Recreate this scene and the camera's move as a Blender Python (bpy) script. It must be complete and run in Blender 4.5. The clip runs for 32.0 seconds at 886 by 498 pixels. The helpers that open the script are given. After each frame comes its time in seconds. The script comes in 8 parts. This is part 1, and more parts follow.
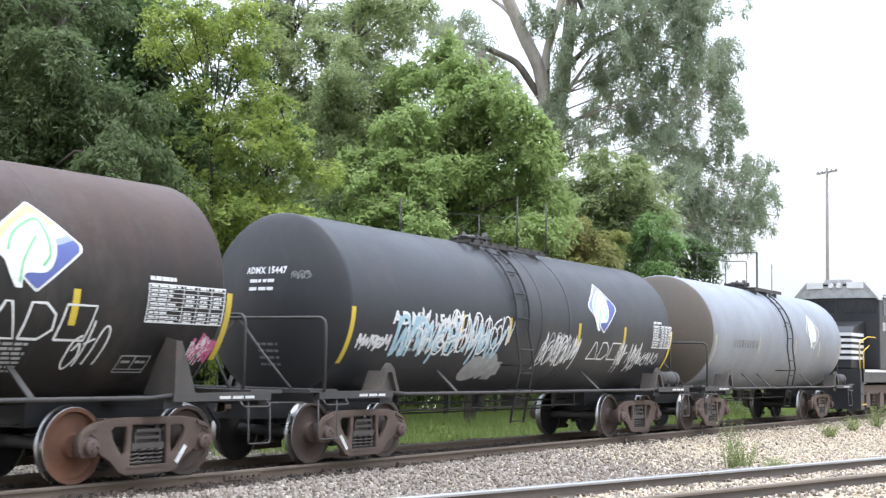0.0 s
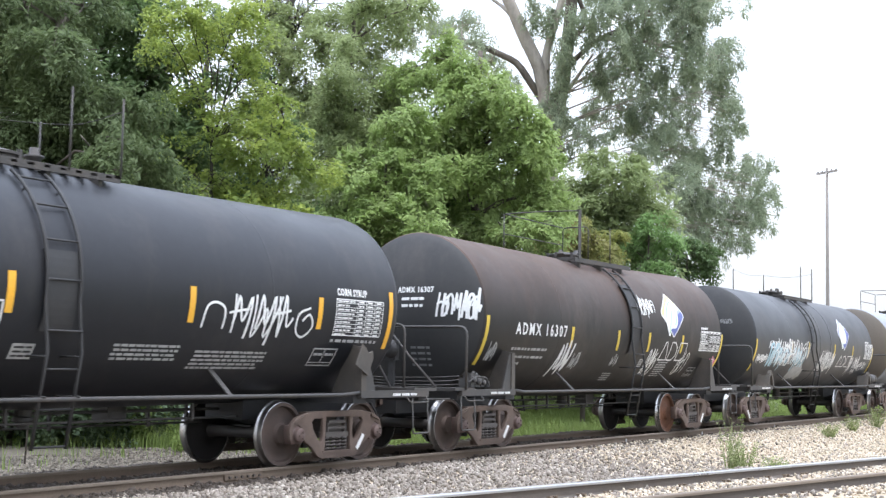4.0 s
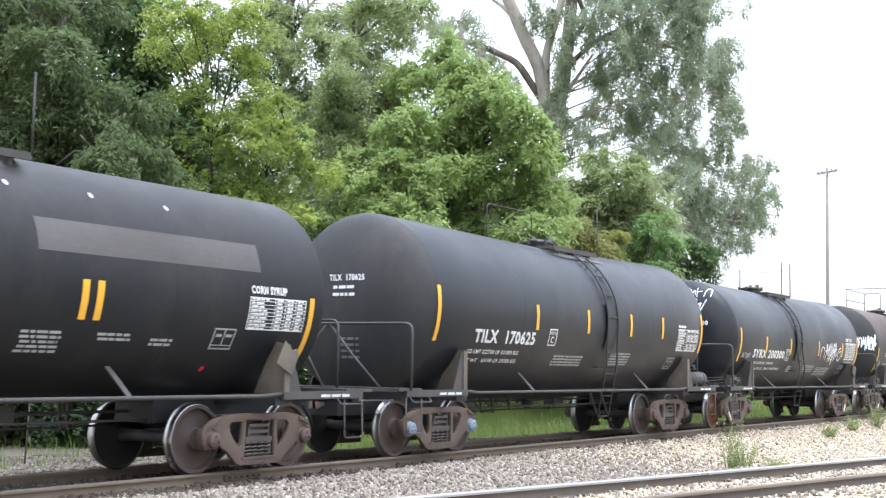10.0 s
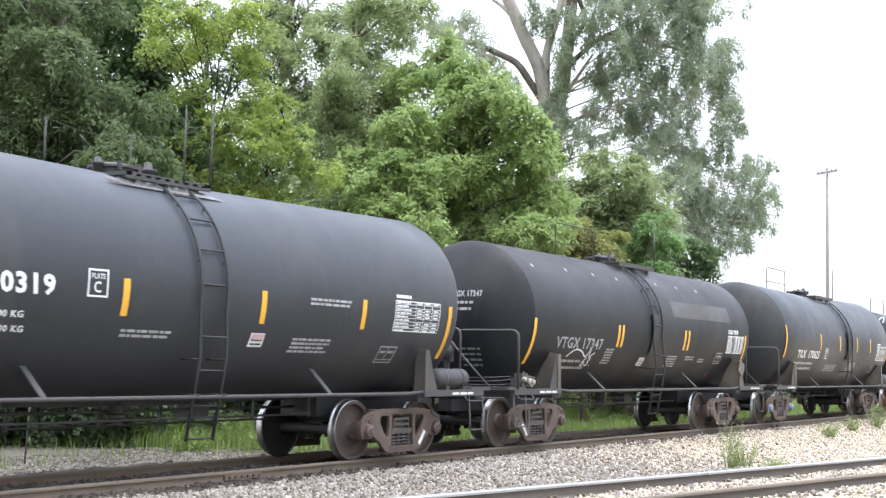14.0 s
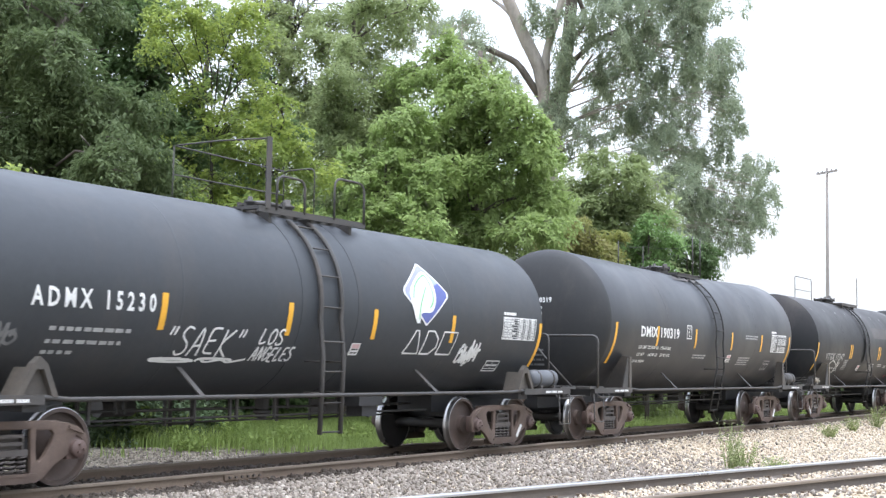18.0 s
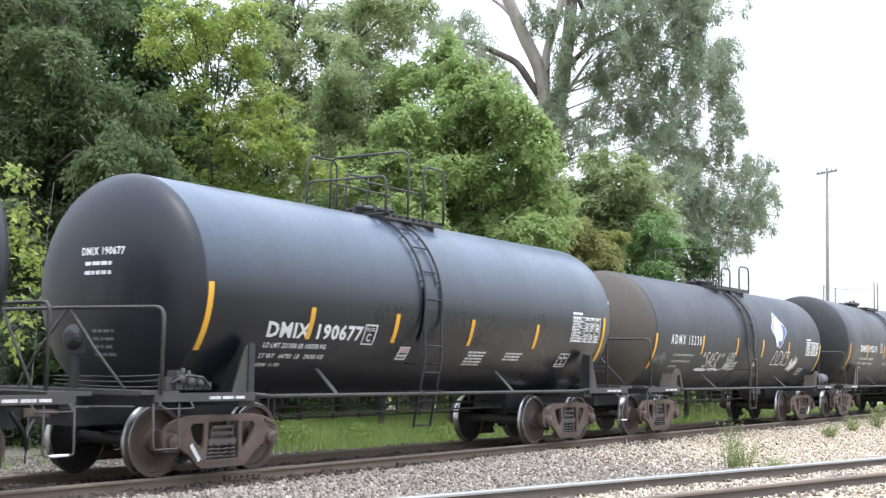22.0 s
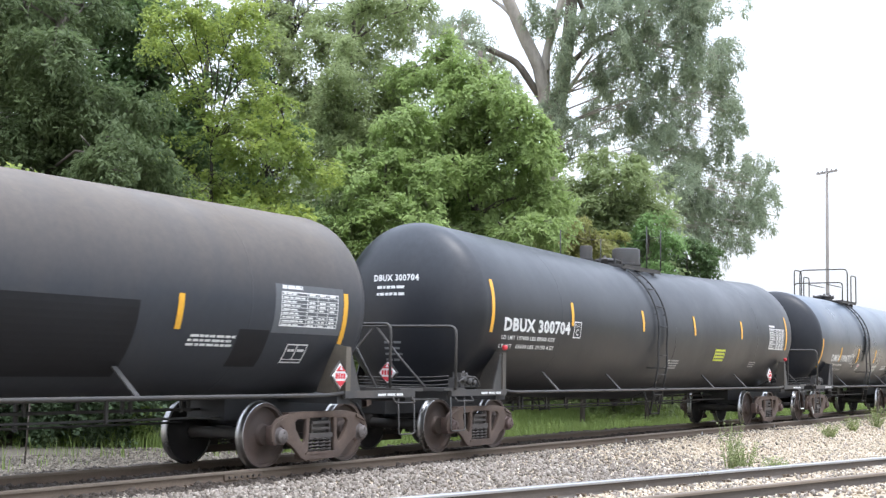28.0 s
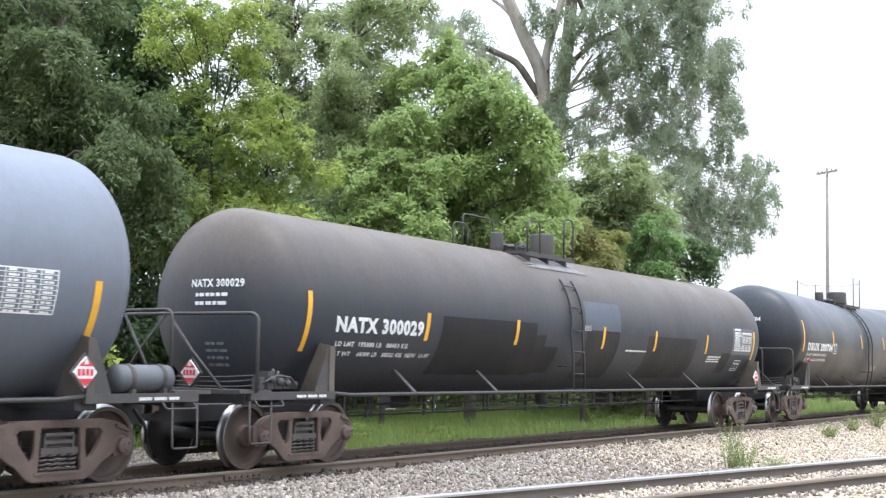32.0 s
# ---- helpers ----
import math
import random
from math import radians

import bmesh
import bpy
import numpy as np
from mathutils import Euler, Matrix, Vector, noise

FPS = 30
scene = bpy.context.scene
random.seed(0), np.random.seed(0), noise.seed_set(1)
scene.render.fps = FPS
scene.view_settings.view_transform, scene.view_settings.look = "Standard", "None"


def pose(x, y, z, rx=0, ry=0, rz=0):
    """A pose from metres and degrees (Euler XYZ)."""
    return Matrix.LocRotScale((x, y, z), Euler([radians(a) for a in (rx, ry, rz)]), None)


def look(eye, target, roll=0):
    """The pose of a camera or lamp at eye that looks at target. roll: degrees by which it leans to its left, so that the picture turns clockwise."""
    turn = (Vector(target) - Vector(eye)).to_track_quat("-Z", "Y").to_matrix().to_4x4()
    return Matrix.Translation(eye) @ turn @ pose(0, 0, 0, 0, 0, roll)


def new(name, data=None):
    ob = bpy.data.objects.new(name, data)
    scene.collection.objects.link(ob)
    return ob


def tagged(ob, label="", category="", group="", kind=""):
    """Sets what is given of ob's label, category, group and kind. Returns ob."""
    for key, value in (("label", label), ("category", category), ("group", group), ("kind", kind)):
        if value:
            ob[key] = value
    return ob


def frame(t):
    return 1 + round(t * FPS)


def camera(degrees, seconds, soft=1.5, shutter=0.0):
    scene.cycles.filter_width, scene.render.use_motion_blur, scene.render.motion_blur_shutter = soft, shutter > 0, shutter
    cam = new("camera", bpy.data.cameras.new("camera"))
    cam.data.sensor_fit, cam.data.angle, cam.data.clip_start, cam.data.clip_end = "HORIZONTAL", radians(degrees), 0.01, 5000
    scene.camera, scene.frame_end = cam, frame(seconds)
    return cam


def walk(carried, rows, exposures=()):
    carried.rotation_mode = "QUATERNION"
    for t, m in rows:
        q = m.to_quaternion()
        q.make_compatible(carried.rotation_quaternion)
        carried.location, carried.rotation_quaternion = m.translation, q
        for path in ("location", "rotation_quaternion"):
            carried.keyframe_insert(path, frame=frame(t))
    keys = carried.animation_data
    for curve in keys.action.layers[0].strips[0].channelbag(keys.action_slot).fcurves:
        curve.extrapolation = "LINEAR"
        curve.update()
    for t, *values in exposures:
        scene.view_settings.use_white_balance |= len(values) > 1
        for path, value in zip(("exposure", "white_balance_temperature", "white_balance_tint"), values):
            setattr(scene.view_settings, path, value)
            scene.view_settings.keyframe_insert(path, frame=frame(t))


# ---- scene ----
# The camera stands still on a tripod beside the tracks; the train rolls past along +x.
YC = 12.4865          # centre line of the train's track
SPEED = 4.418         # metres per second
cam = camera(39.23, 32.0, soft=1.3, shutter=0.2)
EYE = Vector((0.0, 0.0, 1.4695))
AIM = EYE + Vector((0.83340, 0.54463, 0.09353))
walk(cam, [(0.0, look(EYE, AIM, 0.971)), (32.0, look(EYE, AIM, 0.971))],
     exposures=[(0.0, 0.41), (3.0, 0.44), (6.0, 0.53), (9.0, 0.62), (12.0, 0.71), (15.0, 0.65), (18.0, 0.53), (22.0, 0.47), (25.0, 0.49), (27.5, 0.46), (29.0, 0.44), (31.0, 0.52), (32.0, 0.52)])

# ---- light: bright overcast ----
world = bpy.data.worlds.new("sky")
scene.world = world
world.use_nodes = True
wn, wl = world.node_tree.nodes, world.node_tree.links
for n in list(wn):
    wn.remove(n)
SUN_EL, SUN_AZ = radians(73), radians(203)
sky = wn.new("ShaderNodeTexSky")
sky.sky_type, sky.sun_disc = "NISHITA", False
sky.sun_elevation, sky.sun_rotation = SUN_EL, SUN_AZ
sky.air_density, sky.dust_density, sky.ozone_density = 1.0, 6.0, 1.0
grey = wn.new("ShaderNodeHueSaturation")
grey.inputs["Saturation"].default_value = 0.4
cloud = wn.new("ShaderNodeTexNoise")
cloud.inputs["Scale"].default_value = 2.2
cloud.inputs["Detail"].default_value = 4.0
tc = wn.new("ShaderNodeTexCoord")
ramp = wn.new("ShaderNodeMapRange")
ramp.inputs["To Min"].default_value, ramp.inputs["To Max"].default_value = 0.75, 1.25
mixc = wn.new("ShaderNodeMix")
mixc.data_type = "RGBA"
mixc.inputs["Factor"].default_value = 0.72
mixc.inputs["B"].default_value = (8.3, 8.7, 9.45, 1)      # the even layer of cloud
mul = wn.new("ShaderNodeMix")
mul.data_type, mul.blend_type = "RGBA", "MULTIPLY"
mul.inputs["Factor"].default_value = 1.0
bg = wn.new("ShaderNodeBackground")
bg.inputs["Strength"].default_value = 0.15
out = wn.new("ShaderNodeOutputWorld")
wl.new(tc.outputs["Generated"], cloud.inputs["Vector"])
wl.new(cloud.outputs["Fac"], ramp.inputs["Value"])
wl.new(sky.outputs["Color"], grey.inputs["Color"])
wl.new(grey.outputs["Color"], mixc.inputs["A"])
wl.new(mixc.outputs["Result"], mul.inputs["A"])
wl.new(ramp.outputs["Result"], mul.inputs["B"])
height = wn.new("ShaderNodeSeparateXYZ")
lift = wn.new("ShaderNodeMix")
lift.data_type = "RGBA"
lift.inputs["A"].default_value, lift.inputs["B"].default_value = (0.74, 0.73, 0.71, 1), (2.0, 2.18, 2.54, 1)
zen = wn.new("ShaderNodeMix")
zen.data_type, zen.blend_type = "RGBA", "MULTIPLY"
zen.inputs["Factor"].default_value = 1.0
wl.new(tc.outputs["Generated"], height.inputs["Vector"])
wl.new(height.outputs["Z"], lift.inputs["Factor"])
wl.new(mul.outputs["Result"], zen.inputs["A"])
wl.new(lift.outputs["Result"], zen.inputs["B"])
wl.new(zen.outputs["Result"], bg.inputs["Color"])
wl.new(bg.outputs["Background"], out.inputs["Surface"])

sun_data = bpy.data.lights.new("sun", "SUN")
sun_data.energy, sun_data.angle, sun_data.color = 1.05, radians(22), (1.0, 0.962, 0.912)
sun = new("sun", sun_data)
sun_dir = Vector((math.sin(SUN_AZ) * math.cos(SUN_EL), math.cos(SUN_AZ) * math.cos(SUN_EL), math.sin(SUN_EL)))
sun.matrix_world = look(sun_dir * 60, (0, 0, 0))


# ---- materials ----
def shader(name):
    m = bpy.data.materials.new(name)
    m.use_nodes = True
    return m, m.node_tree.nodes, m.node_tree.links, m.node_tree.nodes["Principled BSDF"]


def noise_node(nt, scale, detail=4.0, rough=0.6, coord="Object", stretch=(1, 1, 1)):
    n, l = nt.nodes, nt.links
    c = n.new("ShaderNodeTexCoord")
    mp = n.new("ShaderNodeMapping")
    mp.inputs["Scale"].default_value = stretch
    t = n.new("ShaderNodeTexNoise")
    t.inputs["Scale"].default_value, t.inputs["Detail"].default_value, t.inputs["Roughness"].default_value = scale, detail, rough
    l.new(c.outputs[coord], mp.inputs["Vector"])
    info = n.new("ShaderNodeObjectInfo")
    away = n.new("ShaderNodeVectorMath")
    away.operation = "MULTIPLY_ADD"
    away.inputs[1].default_value = (37.0, 19.0, 11.0)
    l.new(info.outputs["Random"], away.inputs[0])
    l.new(mp.outputs["Vector"], away.inputs[2])
    l.new(away.outputs["Vector"], t.inputs["Vector"])
    return t


def span(nt, socket, a, b, lo=0.0, hi=1.0):
    r = nt.nodes.new("ShaderNodeMapRange")
    r.inputs["From Min"].default_value, r.inputs["From Max"].default_value = a, b
    r.inputs["To Min"].default_value, r.inputs["To Max"].default_value = lo, hi
    nt.links.new(socket, r.inputs["Value"])
    return r.outputs["Result"]


def blend(nt, fac, a, b, mode="MIX"):
    m = nt.nodes.new("ShaderNodeMix")
    m.data_type, m.blend_type = "RGBA", mode
    for key, v in (("Factor", fac), ("A", a), ("B", b)):
        if isinstance(v, bpy.types.NodeSocket):
            nt.links.new(v, m.inputs[key])
        elif key == "Factor":
            m.inputs[key].default_value = v
        else:
            m.inputs[key].default_value = (*v, 1) if len(v) == 3 else v
    return m.outputs["Result"]


def relief(nt, bsdf, height, strength, distance):
    b = nt.nodes.new("ShaderNodeBump")
    b.inputs["Strength"].default_value, b.inputs["Distance"].default_value = strength, distance
    nt.links.new(height, b.inputs["Height"])
    nt.links.new(b.outputs["Normal"], bsdf.inputs["Normal"])


def surface(name, base, dirt, amount=0.5, rough=0.6, metal=0.0, big=0.8, fine=18.0, bump=0.25, depth=0.004, stretch=(1, 1, 1), spec=0.5):
    """A worn surface: base colour, dirt in large stains and in fine grain, uneven gloss and relief."""
    m, n, l, p = shader(name)
    nt = m.node_tree
    a = noise_node(nt, big, 5, 0.62, stretch=stretch)
    b = noise_node(nt, fine, 4, 0.7)
    fac = span(nt, a.outputs["Fac"], 0.42, 0.68, 0.0, amount)
    col = blend(nt, fac, base, dirt)
    col = blend(nt, span(nt, b.outputs["Fac"], 0.3, 0.7, 0.0, 0.35), col, tuple(c * 0.55 for c in base))
    l.new(col, p.inputs["Base Color"])
    l.new(span(nt, a.outputs["Fac"], 0.3, 0.7, rough - 0.08, min(1.0, rough + 0.14)), p.inputs["Roughness"])
    p.inputs["Metallic"].default_value = metal
    p.inputs["Specular IOR Level"].default_value = spec
    relief(nt, p, b.outputs["Fac"], bump, depth)
    return m


def tank_paint(name, base, film, top_rust_or_sheen, streak, rough=0.42, streaks=0.25, top=0.5, gloss=0.5, dusty=0.3, coat=0.0):
    """Weathered tank paint: thin road film, drip streaks down the shell; on the crown, rust or dust for the brown
    paints, painted sky sheen for the black and grey ones.
    """
    m, n, l, p = shader(name)
    nt = m.node_tree
    c = n.new("ShaderNodeTexCoord")
    sep = n.new("ShaderNodeSeparateXYZ")
    l.new(c.outputs["Object"], sep.inputs["Vector"])
    large = noise_node(nt, 0.55, 5, 0.6)
    drip = noise_node(nt, 1.0, 4, 0.65, stretch=(1.8, 0.25, 0.25))
    fine = noise_node(nt, 9.0, 5, 0.7)
    col = blend(nt, span(nt, large.outputs["Fac"], 0.35, 0.7, 0.1, 0.75), base, film)
    col = blend(nt, span(nt, drip.outputs["Fac"], 0.5, 0.75, 0.0, 0.5 * streaks), col, streak)
    # crown colour: rust on brown paints, painted sky sheen on black and grey
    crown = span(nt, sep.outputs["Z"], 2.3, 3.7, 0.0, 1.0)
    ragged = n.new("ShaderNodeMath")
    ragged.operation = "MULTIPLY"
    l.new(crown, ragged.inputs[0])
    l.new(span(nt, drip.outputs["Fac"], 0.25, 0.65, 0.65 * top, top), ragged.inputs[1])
    col = blend(nt, ragged.outputs["Value"], col, top_rust_or_sheen)
    dust = noise_node(nt, 0.8, 5, 0.7, stretch=(1.0, 1.0, 0.45))
    col = blend(nt, span(nt, dust.outputs["Fac"], 0.5, 0.72, 0.0, dusty), col, (0.098, 0.082, 0.070))
    col = blend(nt, span(nt, fine.outputs["Fac"], 0.35, 0.7, 0.0, 0.28), col, tuple(v * 0.7 for v in base))
    l.new(col, p.inputs["Base Color"])
    l.new(span(nt, large.outputs["Fac"], 0.3, 0.7, rough - 0.07, rough + 0.12), p.inputs["Roughness"])
    p.inputs["Specular IOR Level"].default_value = gloss
    p.inputs["Coat Weight"].default_value, p.inputs["Coat Roughness"].default_value = coat, 0.3
    relief(nt, p, large.outputs["Fac"], 0.12, 0.03)
    return m


def leaf_material(name, dark, light, back=0.42, other=None):
    dark, light = tuple(v * 0.8 for v in dark), tuple(v * 1.2 for v in light)
    m, n, l, p = shader(name)
    nt = m.node_tree
    g = n.new("ShaderNodeNewGeometry")
    big = noise_node(nt, 0.55, 3, 0.6)
    col = blend(nt, g.outputs["Random Per Island"], dark, light)
    col = blend(nt, span(nt, big.outputs["Fac"], 0.38, 0.62, 0.0, 0.75 if other else 0.5), col, other or tuple(0.5 * (a + b) * 0.8 for a, b in zip(dark, light)))
    l.new(col, p.inputs["Base Color"])
    p.inputs["Roughness"].default_value = 0.5
    p.inputs["Specular IOR Level"].default_value = 0.2
    tr = n.new("ShaderNodeBsdfTranslucent")
    warm = blend(nt, 0.5, col, tuple(min(1.0, v * 1.25) for v in light))
    l.new(warm, tr.inputs["Color"])
    mx = n.new("ShaderNodeMixShader")
    mx.inputs["Fac"].default_value = back
    l.new(p.outputs["BSDF"], mx.inputs[1])
    l.new(tr.outputs["BSDF"], mx.inputs[2])
    l.new(mx.outputs["Shader"], n["Material Output"].inputs["Surface"])
    return m


def island_material(name, colours, rough=0.9, fine=30.0, bump=0.3):
    """Loose pieces of several colours, one colour a piece."""
    m, n, l, p = shader(name)
    nt = m.node_tree
    g = n.new("ShaderNodeNewGeometry")
    r = n.new("ShaderNodeValToRGB")
    e = r.color_ramp.elements
    e[0].position, e[0].color = 0.0, (*colours[0], 1)
    e[1].position, e[1].color = 1.0, (*colours[-1], 1)
    for i, c in enumerate(colours[1:-1], 1):
        k = e.new(i / (len(colours) - 1))
        k.color = (*c, 1)
    l.new(g.outputs["Random Per Island"], r.inputs["Fac"])
    b = noise_node(nt, fine, 4, 0.7)
    col = blend(nt, span(nt, b.outputs["Fac"], 0.3, 0.75, 0.0, 0.5), r.outputs["Color"], tuple(v * 0.5 for v in colours[0]))
    l.new(col, p.inputs["Base Color"])
    p.inputs["Roughness"].default_value = rough
    relief(nt, p, b.outputs["Fac"], bump, 0.01)
    return m


M = {}
# plain black and grey paints: third colour puts sky sheen on the crown
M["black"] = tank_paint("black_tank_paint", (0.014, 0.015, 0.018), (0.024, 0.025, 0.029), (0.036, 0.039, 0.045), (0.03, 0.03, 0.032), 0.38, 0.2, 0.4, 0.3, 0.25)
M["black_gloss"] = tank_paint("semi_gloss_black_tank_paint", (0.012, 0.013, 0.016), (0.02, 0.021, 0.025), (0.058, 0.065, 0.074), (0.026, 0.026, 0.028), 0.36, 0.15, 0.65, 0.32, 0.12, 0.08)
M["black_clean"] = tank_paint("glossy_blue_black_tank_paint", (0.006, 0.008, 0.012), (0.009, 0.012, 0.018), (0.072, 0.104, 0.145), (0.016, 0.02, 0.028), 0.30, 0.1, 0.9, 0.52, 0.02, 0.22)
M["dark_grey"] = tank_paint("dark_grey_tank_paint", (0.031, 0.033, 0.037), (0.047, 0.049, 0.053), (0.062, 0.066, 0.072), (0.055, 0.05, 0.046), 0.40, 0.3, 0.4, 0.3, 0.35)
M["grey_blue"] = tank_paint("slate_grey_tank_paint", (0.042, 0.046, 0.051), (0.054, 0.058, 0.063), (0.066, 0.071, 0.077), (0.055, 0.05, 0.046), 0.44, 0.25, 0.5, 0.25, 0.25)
M["rusty"] = tank_paint("rust_stained_tank_paint", (0.017, 0.0165, 0.016), (0.028, 0.025, 0.022), (0.088, 0.048, 0.031), (0.085, 0.050, 0.033), 0.5, 0.3, 1.0, 0.3, 0.5)
M["rust_streak"] = tank_paint("black_paint_with_rust_streak", (0.013, 0.014, 0.0155), (0.021, 0.022, 0.024), (0.034, 0.028, 0.025), (0.026, 0.024, 0.023), 0.42, 0.25, 0.7, 0.22, 0.2)
M["brown_top"] = tank_paint("soot_brown_tank_paint", (0.039, 0.043, 0.051), (0.048, 0.050, 0.056), (0.150, 0.118, 0.086), (0.06, 0.055, 0.05), 0.46, 0.15, 1.0, 0.22, 0.2)
M["pale_grey"] = tank_paint("pale_grey_tank_paint", (0.25, 0.27, 0.30), (0.19, 0.195, 0.20), (0.28, 0.31, 0.345), (0.15, 0.11, 0.085), 0.5, 0.5, 0.4)
M["blue_grey"] = tank_paint("blue_grey_tank_paint", (0.135, 0.155, 0.19), (0.12, 0.13, 0.15), (0.20, 0.225, 0.26), (0.10, 0.10, 0.10), 0.42, 0.25, 0.4)
M["dusty_end"] = tank_paint("brown_dusted_tank_end", (0.082, 0.068, 0.053), (0.118, 0.094, 0.066), (0.078, 0.067, 0.055), (0.150, 0.110, 0.074), 0.6, 0.6, 0.4)
M["dusty_dark"] = tank_paint("dust_smudged_tank_end", (0.024, 0.025, 0.026), (0.034, 0.033, 0.032), (0.036, 0.036, 0.037), (0.055, 0.046, 0.039), 0.56, 0.5, 0.4, 0.35, 0.35)
M["patch_black"] = surface("fresh_black_patch", (0.013, 0.013, 0.015), (0.022, 0.022, 0.024), 0.5, 0.5, 0, 0.8, 14, 0.1, 0.004, (1, 1, 1), 0.25)
M["patch_grey"] = surface("pale_grey_patch", (0.11, 0.115, 0.125), (0.085, 0.09, 0.095), 0.6, 0.5, 0, 0.8, 14, 0.1)
M["patch_dull"] = surface("dull_brown_grey_patch", (0.078, 0.070, 0.066), (0.060, 0.054, 0.050), 0.6, 0.6, 0, 0.8, 14, 0.1)
M["patch_pale"] = surface("pale_chalky_plate", (0.34, 0.32, 0.30), (0.20, 0.18, 0.165), 0.6, 0.7, 0, 2.0, 20, 0.1)
M["patch_worn"] = surface("worn_grey_plate", (0.20, 0.19, 0.18), (0.11, 0.10, 0.095), 0.7, 0.7, 0, 2.0, 20, 0.1)
M["patch_blue"] = surface("blue_grey_patch", (0.075, 0.09, 0.115), (0.06, 0.07, 0.085), 0.6, 0.5, 0, 0.8, 14, 0.1)
M["saddle"] = surface("brown_dusted_plate", (0.066, 0.058, 0.050), (0.122, 0.102, 0.081), 0.8, 0.7, 0.0, 1.6, 26, 0.3)
M["frame_steel"] = surface("dark_painted_steel", (0.052, 0.049, 0.046), (0.100, 0.084, 0.071), 0.65, 0.62, 0.0, 2.0, 26, 0.3)
M["frame_grey"] = surface("grey_dusty_steel", (0.050, 0.048, 0.046), (0.088, 0.073, 0.061), 0.6, 0.62, 0.0, 2.0, 26, 0.3)
M["saddle_tan"] = surface("tan_dusted_plate", (0.105, 0.088, 0.068), (0.185, 0.158, 0.122), 0.8, 0.75, 0.0, 1.8, 26, 0.3)
M["valve_tan"] = surface("cream_cast_metal", (0.42, 0.375, 0.30), (0.22, 0.19, 0.155), 0.6, 0.65, 0.0, 5.0, 30, 0.3)
# wheel backs: grease, darkened further to paint the shade under the car
M["wheel_inner"] = surface("greasy_wheel_back", (0.022, 0.020, 0.019), (0.045, 0.037, 0.033), 0.6, 0.7, 0.0, 3.0, 24, 0.3)
M["ladder_black"] = surface("black_painted_steel", (0.026, 0.026, 0.027), (0.046, 0.042, 0.040), 0.6, 0.6, 0.0, 2.0, 26, 0.2)
M["truck_steel"] = surface("brown_cast_steel", (0.108, 0.076, 0.060), (0.165, 0.118, 0.092), 0.75, 0.75, 0.0, 4.0, 34, 0.6)
M["spring_steel"] = surface("pale_spring_steel", (0.115, 0.10, 0.09), (0.085, 0.07, 0.062), 0.6, 0.55, 0.2, 6.0, 30, 0.2)
M["truck_grey"] = surface("grey_cast_steel", (0.092, 0.080, 0.072), (0.135, 0.11, 0.094), 0.6, 0.72, 0.0, 2.6, 30, 0.45)
M["wheel_face"] = surface("rust_filmed_wheel_steel", (0.078, 0.057, 0.047), (0.125, 0.082, 0.062), 0.6, 0.7, 0.1, 3.0, 24, 0.3)
M["wheel_rust"] = surface("orange_rusted_wheel_steel", (0.19, 0.085, 0.045), (0.11, 0.06, 0.045), 0.6, 0.75, 0.0, 3.0, 24, 0.3)
M["tread"] = surface("polished_wheel_tread", (0.50, 0.49, 0.48), (0.28, 0.26, 0.25), 0.6, 0.30, 1.0, 2.0, 20, 0.1)
M["cap_red"] = surface("dull_red_bearing_cap", (0.120, 0.078, 0.066), (0.095, 0.074, 0.066), 0.6, 0.6, 0.0, 6.0, 30, 0.2)
M["cap_grey"] = surface("grey_bearing_cap", (0.17, 0.15, 0.14), (0.11, 0.09, 0.08), 0.6, 0.55, 0.2, 6.0, 30, 0.2)
M["cap_blue"] = surface("blue_bearing_cap", (0.20, 0.26, 0.34), (0.36, 0.38, 0.40), 0.5, 0.5, 0.0, 8.0, 30, 0.2)
M["white"] = surface("white_stencil_paint", (0.78, 0.78, 0.76), (0.55, 0.54, 0.52), 0.5, 0.55, 0.0, 3.0, 30, 0.05)
M["white_dim"] = surface("worn_white_stencil_paint", (0.42, 0.42, 0.41), (0.20, 0.20, 0.20), 0.6, 0.6, 0.0, 5.0, 30, 0.05)
M["grey_text"] = surface("faded_stencil_paint", (0.20, 0.20, 0.20), (0.09, 0.09, 0.09), 0.7, 0.6, 0.0, 6.0, 30, 0.05)
M["stripe"] = surface("yellow_reflective_sheet", (0.82, 0.42, 0.035), (0.62, 0.34, 0.05), 0.5, 0.4, 0.0, 2.0, 40, 0.05)
M["stripe_faint"] = surface("bleached_reflective_sheet", (0.46, 0.41, 0.27), (0.34, 0.31, 0.25), 0.6, 0.5, 0.0, 2.0, 40, 0.05)
M["stripe_old"] = surface("faded_yellow_reflective_sheet", (0.66, 0.48, 0.05), (0.45, 0.34, 0.07), 0.6, 0.45, 0.0, 2.0, 40, 0.05)
M["red"] = surface("red_placard", (0.62, 0.035, 0.05), (0.5, 0.06, 0.06), 0.5, 0.45, 0.0, 3.0, 30, 0.05)
M["lime"] = surface("lime_notice_sheet", (0.60, 0.68, 0.05), (0.5, 0.55, 0.08), 0.5, 0.5, 0.0, 3.0, 30, 0.05)
M["pale_pink"] = surface("bleached_pink_sheet", (0.62, 0.40, 0.40), (0.5, 0.38, 0.38), 0.5, 0.5, 0.0, 3.0, 30, 0.05)
M["pink"] = surface("pink_spray_paint", (0.60, 0.12, 0.26), (0.45, 0.1, 0.2), 0.5, 0.5, 0.0, 3.0, 30, 0.05)
